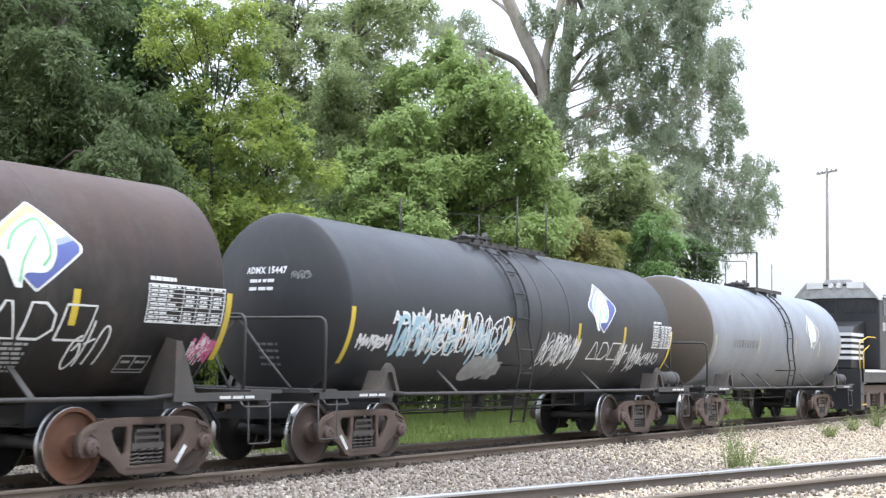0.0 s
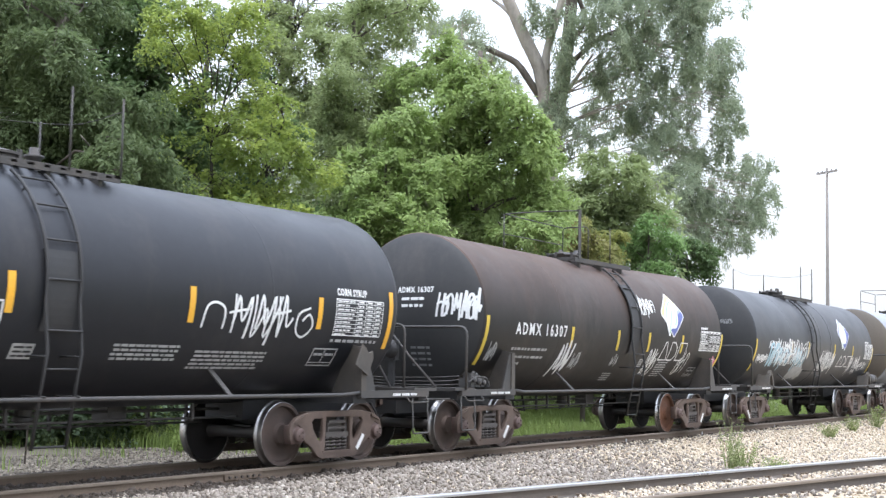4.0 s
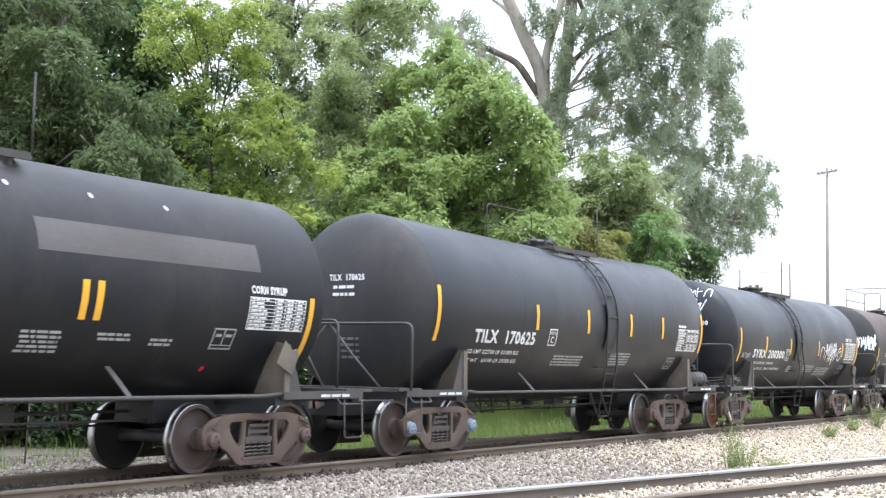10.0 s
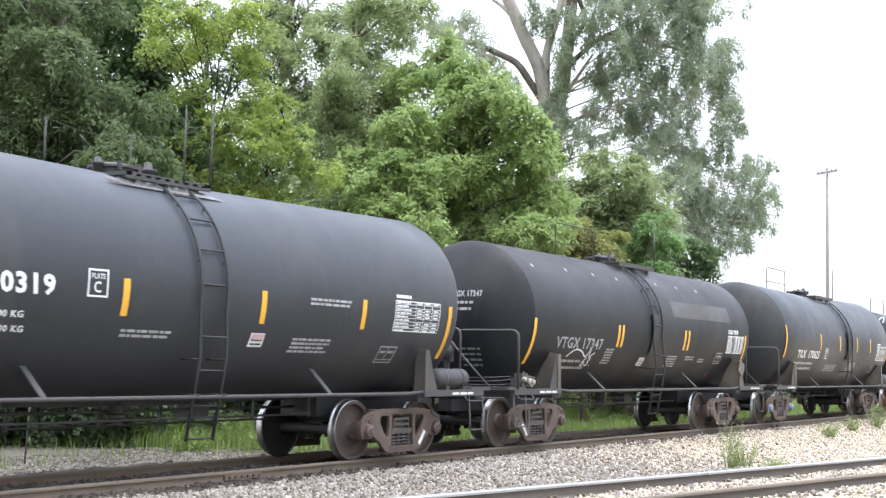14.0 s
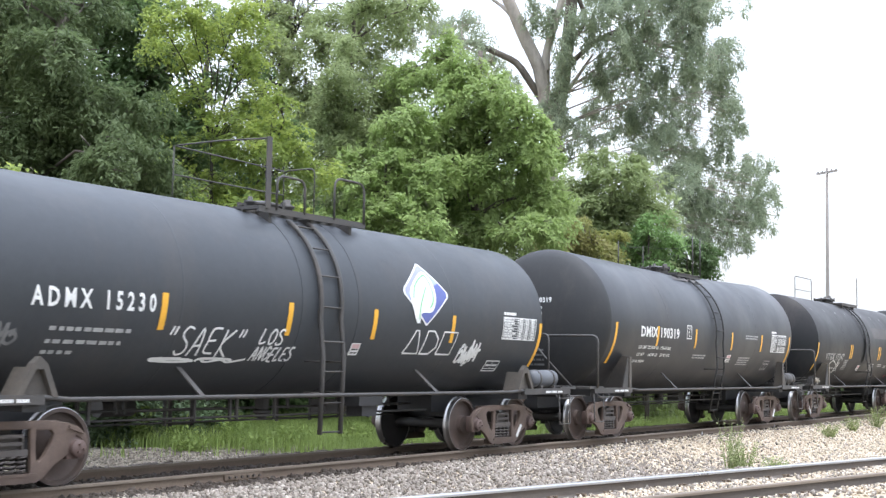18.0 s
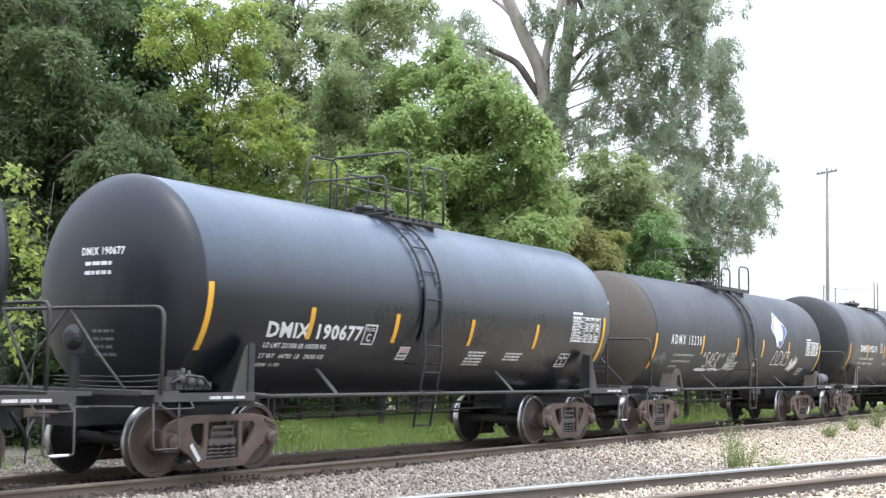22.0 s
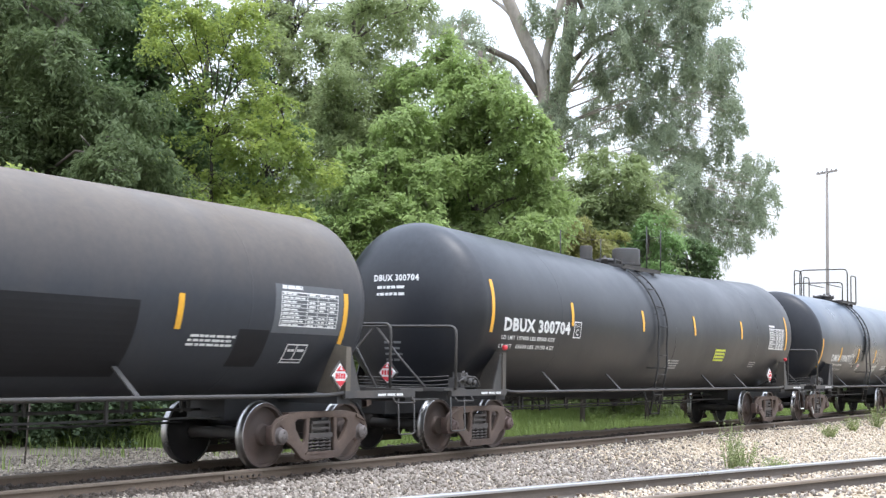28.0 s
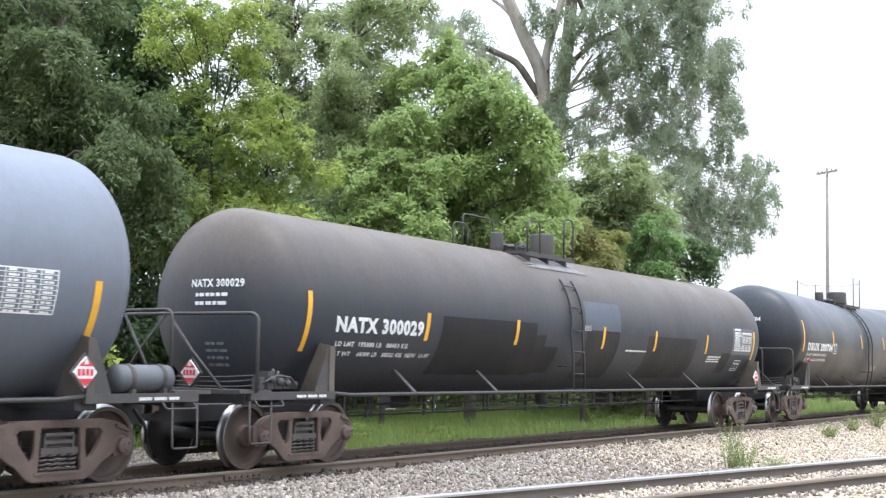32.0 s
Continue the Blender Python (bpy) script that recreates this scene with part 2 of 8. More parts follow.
M["cyan"] = surface("pale_blue_spray_paint", (0.42, 0.62, 0.70), (0.30, 0.42, 0.48), 0.6, 0.5, 0.0, 3.0, 30, 0.05)
M["logo_cream"] = surface("cream_emblem_paint", (0.76, 0.68, 0.40), (0.76, 0.72, 0.55), 0.6, 0.5, 0.0, 1.5, 30, 0.05)
M["logo_pale"] = surface("pale_blue_emblem_paint", (0.33, 0.38, 0.62), (0.42, 0.47, 0.66), 0.6, 0.5, 0.0, 1.5, 30, 0.05)
M["logo_haze"] = surface("chalky_lilac_emblem_paint", (0.34, 0.35, 0.46), (0.24, 0.26, 0.40), 0.6, 0.5, 0.0, 1.5, 30, 0.05)
M["logo_blue"] = surface("blue_emblem_paint", (0.095, 0.12, 0.34), (0.14, 0.17, 0.38), 0.5, 0.5, 0.0, 2.0, 30, 0.05)
M["logo_gold"] = surface("gold_emblem_paint", (0.74, 0.56, 0.22), (0.72, 0.66, 0.4), 0.6, 0.5, 0.0, 1.5, 30, 0.05)
M["logo_green"] = surface("green_emblem_paint", (0.20, 0.50, 0.24), (0.34, 0.58, 0.34), 0.5, 0.5, 0.0, 2.0, 30, 0.05)
M["rail_side"] = surface("rusty_rail_web", (0.145, 0.106, 0.075), (0.195, 0.148, 0.108), 0.7, 0.85, 0.0, 1.2, 30, 0.4)
M["rail_side_old"] = surface("grey_brown_rail_web", (0.095, 0.078, 0.064), (0.145, 0.122, 0.10), 0.7, 0.85, 0.0, 1.2, 30, 0.4)
M["rail_dull"] = surface("dull_rail_head", (0.185, 0.145, 0.108), (0.25, 0.20, 0.15), 0.6, 0.6, 0.2, 1.0, 30, 0.1)
M["rail_top"] = surface("polished_rail_head", (0.60, 0.59, 0.58), (0.38, 0.36, 0.34), 0.6, 0.3, 1.0, 1.0, 30, 0.05)
M["sleeper"] = surface("weathered_sleeper_wood", (0.105, 0.085, 0.068), (0.17, 0.145, 0.12), 0.7, 0.9, 0.0, 2.0, 22, 0.6, 0.01, (0.6, 6, 6))
M["bark"] = surface("grey_brown_bark", (0.115, 0.095, 0.078), (0.21, 0.185, 0.16), 0.8, 0.95, 0.0, 0.9, 12, 0.9, 0.04, (3, 3, 0.7))
M["bark_pale"] = surface("pale_peeling_bark", (0.44, 0.395, 0.34), (0.17, 0.145, 0.125), 0.8, 0.9, 0.0, 0.8, 9, 0.8, 0.04, (2, 2, 0.6))
M["bark_dark"] = surface("dark_twig_bark", (0.055, 0.048, 0.042), (0.10, 0.088, 0.078), 0.8, 0.95, 0.0, 0.9, 12, 0.9, 0.04, (3, 3, 0.7))
M["pole_wood"] = surface("weathered_pole_wood", (0.30, 0.27, 0.245), (0.22, 0.195, 0.175), 0.6, 0.9, 0.0, 0.5, 14, 0.4)
M["loco_black"] = surface("black_engine_paint", (0.024, 0.024, 0.026), (0.05, 0.047, 0.044), 0.5, 0.4, 0.0, 0.8, 18, 0.1)
M["glass"] = surface("dark_window_glass", (0.012, 0.014, 0.016), (0.02, 0.022, 0.024), 0.4, 0.08, 0.0, 1.0, 10, 0.02)
M["yellow_rail"] = surface("yellow_handrail_paint", (0.72, 0.46, 0.05), (0.5, 0.33, 0.08), 0.5, 0.5, 0.0, 3.0, 30, 0.1)
M["stone"] = island_material("crushed_stone", [(0.125, 0.103, 0.083), (0.225, 0.192, 0.158), (0.375, 0.33, 0.28), (0.27, 0.224, 0.176), (0.52, 0.47, 0.405)], 0.9, 34)
M["stone_tan"] = island_material("tan_trackside_grit", [(0.32, 0.25, 0.175), (0.52, 0.43, 0.31), (0.68, 0.585, 0.45), (0.78, 0.70, 0.57)], 0.95, 34)
M["stone_dark"] = island_material("oil_stained_stone", [(0.052, 0.039, 0.029), (0.070, 0.054, 0.041), (0.095, 0.075, 0.058)], 0.85, 34)
M["grass"] = leaf_material("meadow_grass", (0.12, 0.17, 0.045), (0.23, 0.30, 0.085), 0.4, (0.14, 0.19, 0.06))
M["dry_gravel"] = island_material("dusty_path_gravel", [(0.085, 0.072, 0.055), (0.15, 0.128, 0.098), (0.26, 0.228, 0.18)], 0.9, 34)
M["weed"] = leaf_material("trackside_weed", (0.15, 0.20, 0.07), (0.36, 0.40, 0.19), 0.35)
M["leaf_dark"] = leaf_material("dark_green_leaf", (0.074, 0.105, 0.047), (0.147, 0.19, 0.087), 0.45, (0.099, 0.133, 0.054))
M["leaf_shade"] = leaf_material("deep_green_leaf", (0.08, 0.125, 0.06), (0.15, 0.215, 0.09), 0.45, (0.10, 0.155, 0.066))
# leaf colour lowered to paint in the shade under the trees
M["leaf_dimmed"] = leaf_material("deep_green_creeper_leaf", (0.055, 0.085, 0.045), (0.115, 0.16, 0.085), 0.35, (0.08, 0.12, 0.055))
M["leaf_yellow"] = leaf_material("yellow_green_leaf", (0.150, 0.212, 0.056), (0.375, 0.435, 0.108), 0.46, (0.150, 0.220, 0.074))
M["leaf_grey"] = leaf_material("grey_green_leaf", (0.185, 0.230, 0.112), (0.31, 0.362, 0.175), 0.48, (0.225, 0.275, 0.12))
M["leaf_bright"] = leaf_material("fresh_green_leaf", (0.178, 0.25, 0.088), (0.335, 0.425, 0.162), 0.47, (0.245, 0.312, 0.116))
M["leaf_willow"] = leaf_material("silvery_green_leaf", (0.195, 0.235, 0.165), (0.33, 0.375, 0.26), 0.48, (0.25, 0.30, 0.19))
M["leaf_fresh"] = leaf_material("young_green_leaf", (0.14, 0.23, 0.085), (0.26, 0.38, 0.15), 0.45, (0.18, 0.28, 0.11))
M["leaf_red"] = leaf_material("reddish_green_leaf", (0.20, 0.21, 0.07), (0.30, 0.32, 0.11), 0.45, (0.22, 0.19, 0.08))


def ground_material():
    m, n, l, p = shader("trackside_soil")
    nt = m.node_tree
    a = noise_node(nt, 0.25, 6, 0.65)
    b = noise_node(nt, 14.0, 5, 0.75)
    c = noise_node(nt, 1.6, 4, 0.6)
    col = blend(nt, span(nt, a.outputs["Fac"], 0.4, 0.62), (0.42, 0.34, 0.24), (0.47, 0.395, 0.29))
    col = blend(nt, span(nt, b.outputs["Fac"], 0.35, 0.7, 0, 0.7), col, (0.38, 0.305, 0.215))
    col = blend(nt, span(nt, c.outputs["Fac"], 0.55, 0.72, 0, 0.6), col, (0.12, 0.13, 0.06))
    # unseen ground nearer than the side track, coloured dark to cut bounce on tanks
    co = n.new("ShaderNodeTexCoord")
    across = n.new("ShaderNodeVectorMath")
    across.operation = "DOT_PRODUCT"
    across.inputs[1].default_value = (0.2205, 1.0, 0.0)
    l.new(co.outputs["Object"], across.inputs[0])
    unseen_verge = blend(nt, span(nt, c.outputs["Fac"], 0.4, 0.6), (0.075, 0.095, 0.04), (0.13, 0.13, 0.07))
    col = blend(nt, span(nt, across.outputs["Value"], 6.2, 5.2), col, unseen_verge)
    l.new(col, p.inputs["Base Color"])
    p.inputs["Roughness"].default_value = 0.95
    relief(nt, p, b.outputs["Fac"], 0.6, 0.03)
    return m


M["path_soil"] = surface("dusty_grey_soil", (0.115, 0.098, 0.072), (0.20, 0.176, 0.135), 0.7, 0.95, 0.0, 0.7, 16, 0.6, 0.02)
M["soil"] = ground_material()


# ---- mesh tools ----
def part(name, bm, material, parent=None, label="", smooth=False):
    """Link a bmesh as one mesh object under a thing or a part."""
    me = bpy.data.meshes.new(name)
    bm.normal_update()
    bm.to_mesh(me)
    bm.free()
    me.materials.append(material)
    if smooth:
        me.polygons.foreach_set("use_smooth", [True] * len(me.polygons))
    ob = new(name, me)
    if parent is not None:
        ob.parent = parent
    if label:
        ob["label"] = label
    return ob


def again(ob, parent, m=None, material=None):
    """Another object on the same mesh."""
    o = new(ob.name.split(".")[0], ob.data)
    o.parent = parent
    if m is not None:
        o.matrix_basis = m
    if "label" in ob:
        o["label"] = ob["label"]
    return o


def thing(name, m, label, category, group="", kind=""):
    ob = new(name)
    ob.empty_display_size = 0.3
    ob.matrix_basis = m
    return tagged(ob, label, category, group, kind)


def box(bm, x0, x1, y0, y1, z0, z1):
    v = [bm.verts.new(c) for c in ((x0, y0, z0), (x1, y0, z0), (x1, y1, z0), (x0, y1, z0), (x0, y0, z1), (x1, y0, z1), (x1, y1, z1), (x0, y1, z1))]
    for f in ((0, 3, 2, 1), (4, 5, 6, 7), (0, 1, 5, 4), (1, 2, 6, 5), (2, 3, 7, 6), (3, 0, 4, 7)):
        bm.faces.new([v[i] for i in f])
    return v


def prism(bm, pts, y0, y1):
    """A plate outlined in x and z, from y0 to y1."""
    a = [bm.verts.new((x, y0, z)) for x, z in pts]
    b = [bm.verts.new((x, y1, z)) for x, z in pts]
    bm.faces.new(a)
    bm.faces.new(b[::-1])
    for i in range(len(pts)):
        j = (i + 1) % len(pts)
        bm.faces.new((a[j], a[i], b[i], b[j]))
    bmesh.ops.recalc_face_normals(bm, faces=bm.faces)


def tube(bm, path, r, seg=8, r2=None):
    """A round bar along a path of points, tapering to r2."""
    path = [Vector(p) for p in path]
    rings, up = [], None
    for i, p in enumerate(path):
        d = (path[min(i + 1, len(path) - 1)] - path[max(i - 1, 0)]).normalized()
        if up is None:
            up = d.orthogonal().normalized()
        up = (up - d * up.dot(d)).normalized()
        s = d.cross(up)
        k = r if r2 is None else r + (r2 - r) * i / (len(path) - 1)
        rings.append([bm.verts.new(p + (up * math.cos(2 * math.pi * j / seg) + s * math.sin(2 * math.pi * j / seg)) * k) for j in range(seg)])
    for a, b in zip(rings, rings[1:]):
        for j in range(seg):
            bm.faces.new((a[j], a[(j + 1) % seg], b[(j + 1) % seg], b[j]))
    bm.faces.new(rings[0][::-1])
    bm.faces.new(rings[-1])


def bend(points, r=0.12, n=4):
    """A path with its corners rounded."""
    pts = [Vector(p) for p in points]
    res = [pts[0]]
    for a, b, c in zip(pts, pts[1:], pts[2:]):
        u, w = (a - b).normalized(), (c - b).normalized()
        for i in range(n + 1):
            t = i / n
            p0, p1 = b + u * r, b + w * r
            res.append(p0 * (1 - t) ** 2 + b * 2 * t * (1 - t) + p1 * t * t)
    return res + [pts[-1]]


def lathe(bm, profile, seg=48, axis="x", caps=True):
    """A body turned about the x axis (or y, or z), from (along, radius) points."""
    rings = []
    for a, r in profile:
        if r < 1e-5:
            rings.append([bm.verts.new({"x": (a, 0, 0), "y": (0, a, 0), "z": (0, 0, a)}[axis])])
            continue
        ring = []
        for j in range(seg):
            c, s = r * math.cos(2 * math.pi * j / seg), r * math.sin(2 * math.pi * j / seg)
            ring.append(bm.verts.new({"x": (a, c, s), "y": (s, a, c), "z": (c, s, a)}[axis]))
        rings.append(ring)
    for a, b in zip(rings, rings[1:]):
        if len(a) == 1 and len(b) == 1:
            continue
        for j in range(seg):
            k = (j + 1) % seg
            if len(a) == 1:
                bm.faces.new((a[0], b[k], b[j]))
            elif len(b) == 1:
                bm.faces.new((a[j], a[k], b[0]))
            else:
                bm.faces.new((a[j], a[k], b[k], b[j]))
    if caps:
        for ring, flip in ((rings[0], True), (rings[-1], False)):
            if len(ring) > 2:
                bm.faces.new(ring[::-1] if flip else ring)
    bmesh.ops.recalc_face_normals(bm, faces=bm.faces)


def soften(bm, width, segments=1, angle=35):
    edges = [e for e in bm.edges if e.is_manifold and e.calc_face_angle(0) > radians(angle)]
    bmesh.ops.bevel(bm, geom=edges, offset=width, segments=segments, affect="EDGES", profile=0.6, clamp_overlap=True)


def sharp_smooth(ob, angle=40):
    """Smooth shading that keeps the hard edges."""
    me = ob.data
    me.polygons.foreach_set("use_smooth", [True] * len(me.polygons))
    bm = bmesh.new()
    bm.from_mesh(me)
    for e in bm.edges:
        e.smooth = not (e.is_manifold and e.calc_face_angle(0) > radians(angle))
    bm.to_mesh(me)
    bm.free()
    return ob


def quads(name, verts, faces, material, parent=None, smooth=False):
    """A large mesh from arrays: verts (n, 3), faces (m, 3 or 4)."""
    me = bpy.data.meshes.new(name)
    n, k = faces.shape
    me.vertices.add(len(verts))
    me.vertices.foreach_set("co", verts.astype(np.float32).ravel())
    me.loops.add(n * k)
    me.loops.foreach_set("vertex_index", faces.astype(np.int32).ravel())
    me.polygons.add(n)
    me.polygons.foreach_set("loop_start", np.arange(0, n * k, k, dtype=np.int32))
    me.polygons.foreach_set("loop_total", np.full(n, k, dtype=np.int32))
    if smooth:
        me.polygons.foreach_set("use_smooth", np.ones(n, dtype=bool))
    me.update(calc_edges=True)
    me.materials.append(material)
    ob = new(name, me)
    if parent is not None:
        ob.parent = parent
    return ob


# ---- ground and tracks ----
NEAR = math.atan(-0.2205)                 # the nearer track swings away from the train's track
NEAR_Z = 0.08
near_pose = Matrix.Translation((0, 9.26, NEAR_Z)) @ Matrix.Rotation(NEAR, 4, "Z")


def rise(a, lo, hi):
    t = np.clip((a - lo) / (hi - lo), 0, 1)
    return t * t * (3 - 2 * t)


def ripple(x, y, s=1.0, k=0.0):
    return (np.sin(x * 1.7 * s + 1.3 * np.sin(y * 0.9 * s + k)) + np.sin(y * 2.3 * s + 1.1 * np.sin(x * 1.1 * s - k)) + np.sin((x + y) * 0.77 * s + 2 * k)) / 3


def ground_height(x, y):
    d1 = np.abs(y - YC)
    d2 = np.abs((y - 9.26 + 0.2205 * x) * math.cos(NEAR))
    bed1 = -0.56 + 0.40 * (1 - rise(d1, 1.5, 4.6))
    bed2 = -0.56 + 0.48 * (1 - rise(d2, 1.4, 4.0))
    z = np.maximum(bed1, bed2) + 0.022 * ripple(x, y, 1.6)
    far = rise(np.hypot(x - 20, y - 10), 60, 200)
    return z * (1 - far) - 0.5 * far


def make_ground():
    xs = np.concatenate([[-3000, -900, -300, -120, -60, -30, -15], np.arange(-8, 70, 0.35), [75, 85, 100, 130, 180, 280, 500, 1200, 4500]])
    ys = np.concatenate([[-3000, -800, -200, -60, -25, -12, -6, -3], np.arange(0, 30, 0.3), [32, 36, 45, 60, 90, 160, 400, 1200, 4000]])
    gx, gy = np.meshgrid(xs, ys)
    v = np.stack([gx, gy, ground_height(gx, gy)], -1).reshape(-1, 3)
    i = np.arange(len(ys) - 1)[:, None] * len(xs) + np.arange(len(xs) - 1)[None]
    f = np.stack([i, i + 1, i + 1 + len(xs), i + len(xs)], -1).reshape(-1, 4)
    return tagged(quads("ground", v, f, M["soil"], smooth=True), "pale dusty gravel soil beside the railway tracks", "ground", kind="structure")


make_ground()


def rail_bmesh(x0, x1, head_only):
    """A flat-bottomed rail: foot and web, or the head."""
    bm = bmesh.new()
    pts = ([(-0.034, -0.012), (-0.036, -0.038), (0.036, -0.038), (0.034, -0.012), (0.024, 0.0), (-0.024, 0.0)] if head_only else
           [(-0.07, -0.175), (0.07, -0.175), (0.07, -0.163), (0.016, -0.138), (0.010, -0.09), (0.013, -0.038), (-0.013, -0.038), (-0.010, -0.09), (-0.016, -0.138), (-0.07, -0.163)])
    a = [bm.verts.new((x0, y, z)) for y, z in pts]
    b = [bm.verts.new((x1, y, z)) for y, z in pts]
    bm.faces.new(a)
    bm.faces.new(b[::-1])
    for i in range(len(pts)):
        j = (i + 1) % len(pts)
        bm.faces.new((a[i], a[j], b[j], b[i]))
    bmesh.ops.recalc_face_normals(bm, faces=bm.faces)
    return bm


def rail_track(name, m, x0, x1, label, head, head_near, sleeper_from, sleeper_to, seed):
    top = thing(name, m, label, "railway track", kind="structure")
    rng = random.Random(seed)
    for y in (-0.7525, 0.7525):
        rail = part("rail", rail_bmesh(x0, x1, False), M["rail_side" if name == "main_track" else "rail_side_old"], top)
        rail.location.y = y
        part("rail_head", rail_bmesh(x0, x1, True), head if y > 0 else head_near, rail, "worn steel running surface")
    kinds = []
    for _ in range(4):
        bm = bmesh.new()
        box(bm, -0.115, 0.115, -1.3, 1.3, -0.36, -0.182)
        for v in bm.verts:
            v.co += Vector((rng.uniform(-0.01, 0.01), rng.uniform(-0.04, 0.04), rng.uniform(-0.006, 0.006)))
        soften(bm, 0.012)
        kinds.append(part("sleeper", bm, M["sleeper"], top))
    plate = bmesh.new()
    box(plate, -0.09, 0.09, -0.17, 0.17, -0.186, -0.173)
    for sx, sy in ((-0.05, -0.095), (0.05, -0.095), (-0.05, 0.095), (0.05, 0.095)):
        box(plate, sx - 0.012, sx + 0.012, sy - 0.012, sy + 0.012, -0.175, -0.135)
        box(plate, sx - 0.018, sx + 0.018, sy - 0.03, sy + 0.03, -0.137, -0.12)
    plate_ob = part("tie_plate", plate, M["rail_side"], top)
    n, x = 0, sleeper_from
    while x < sleeper_to:
        m2 = pose(x + rng.uniform(-0.02, 0.02), rng.uniform(-0.05, 0.05), 0, 0, 0, rng.uniform(-0.6, 0.6))
        if n < 4:
            kinds[n].matrix_basis = m2
        else:
            again(kinds[n % 4], top, m2)
        for y in (-0.7525, 0.7525):
            if n == 0 and y < 0:
                plate_ob.matrix_basis = pose(x, y, 0)
            elif x < 62:
                again(plate_ob, top, pose(x, y, 0))
        n += 1
        x += 0.53
    return top


main = rail_track("main_track", pose(0, YC, 0), -120, 420, "brown rusty rails on dark timber sleepers", M["rail_dull"], M["rail_dull"], -4, 110, 3)
rail_track("side_track", near_pose, -4, 420, "bright worn rails on timber sleepers in pale ballast", M["rail_top"], M["rail_dull"], -2, 70, 4)


def joint_bar():
    """A bolted rail joint and the white ticks painted along the rail's foot."""
    bm = bmesh.new()
    box(bm, 12.62, 13.38, -0.045, -0.012, -0.125, -0.045)
    soften(bm, 0.012)
    bar = part("joint_bar", bm, M["rail_side"], main, "rusty bolted joint bar")
    bar.location.y = -0.7525
    for k in range(6):
        bm = bmesh.new()
        tube(bm, [(12.70 + 0.12 * k, -0.044, -0.085), (12.70 + 0.12 * k, -0.075, -0.085)], 0.018, 6)
        part("bolt", bm, M["rail_side_old"], bar)
    for x in (25.4, 29.9, 35.5):
        bm = bmesh.new()
        box(bm, x - 0.03, x + 0.03, -0.80, -0.79, -0.15, -0.06)
        part("paint_tick", bm, M["white_dim"], main, "white painted tick")


joint_bar()


def stones(name, n, sampler, seed, label, size=(0.018, 0.042), material="stone"):
    rng = np.random.default_rng(seed)
    p = sampler(rng, n)
    n = len(p)
    c = np.array([(x, y, z) for z in (-1, 1) for y in (-1, 1) for x in (-1, 1)], float)
    v = c[None] * (1 + rng.uniform(-0.5, 0.25, (n, 8, 3)))
    s = rng.uniform(*size, (n, 1, 1)) * rng.uniform(0.65, 1.25, (n, 1, 3))
    v = v * s
    ang = rng.uniform(0, 6.28, (n, 3))
    for k, (i, j) in enumerate(((0, 1), (1, 2), (0, 2))):
        ca, sa = np.cos(ang[:, k])[:, None], np.sin(ang[:, k])[:, None]
        a, b = v[:, :, i].copy(), v[:, :, j].copy()
        v[:, :, i], v[:, :, j] = a * ca - b * sa, a * sa + b * ca
    z = ground_height(p[:, 0], p[:, 1]) + rng.uniform(-0.01, 0.03, n)
    v += np.concatenate([p, z[:, None]], 1)[:, None]
    f = np.array([(0, 2, 3, 1), (4, 5, 7, 6), (0, 1, 5, 4), (1, 3, 7, 5), (3, 2, 6, 7), (2, 0, 4, 6)])
    faces = (np.arange(n)[:, None, None] * 8 + f[None]).reshape(-1, 4)
    return tagged(quads(name, v.reshape(-1, 3), faces, M[material]), label, "ballast", kind="stuff")


def near_ballast(rng, n):
    x = 8 + 36 * rng.random(n * 2) ** 1.7
    y = rng.uniform(0.6, 11.64, n * 2)
    b = 9.26 - 0.2205 * x
    k = (y > b - 2.6) & (np.abs(y - b - 0.7525) > 0.07) & (np.abs(y - b + 0.7525) > 0.07) & ((y > b + 0.9) | (rng.random(n * 2) < 0.12))
    k &= y < 11.62 - 0.62 * (1 - rise(x + 0.8 * ripple(x, y, 2.0, 3.0), 12, 22)) * rng.random(n * 2) ** 0.25
    k &= rng.random(n * 2) < 1 - 0.93 * rise(x - 0.8 * (11.7 - y) + 1.5 * ripple(x, y, 0.9, 2.0), 17, 25)
    return np.stack([x, y], -1)[k][:n]


def grit(rng, n):
    """Tan grit where the ballast thins out towards the far end."""
    x = 14 + 48 * rng.random(n * 2) ** 1.5
    y = rng.uniform(0.6, 11.64, n * 2)
    b = 9.26 - 0.2205 * x
    k = (y > b - 2.6) & (np.abs(y - b - 0.7525) > 0.07) & (np.abs(y - b + 0.7525) > 0.07) & (y > b + 0.82)
    k &= rng.random(n * 2) < rise(x - 0.8 * (11.7 - y) + 1.5 * ripple(x, y, 0.9, 2.0), 15, 23)
    return np.stack([x, y], -1)[k][:n]


def side_grit(rng, n):
    """Sand in the cribs of the side track."""
    x = 9 + 40 * rng.random(n * 2) ** 1.4
    b = 9.26 - 0.2205 * x
    y = b + rng.uniform(-1.6, 0.80, n * 2)
    k = (np.abs(y - b - 0.7525) > 0.08) & (np.abs(y - b + 0.7525) > 0.08) & (y > 0.6) & (ripple(x, y, 2.2, 4.0) > -0.35)
    return np.stack([x, y], -1)[k][:n]


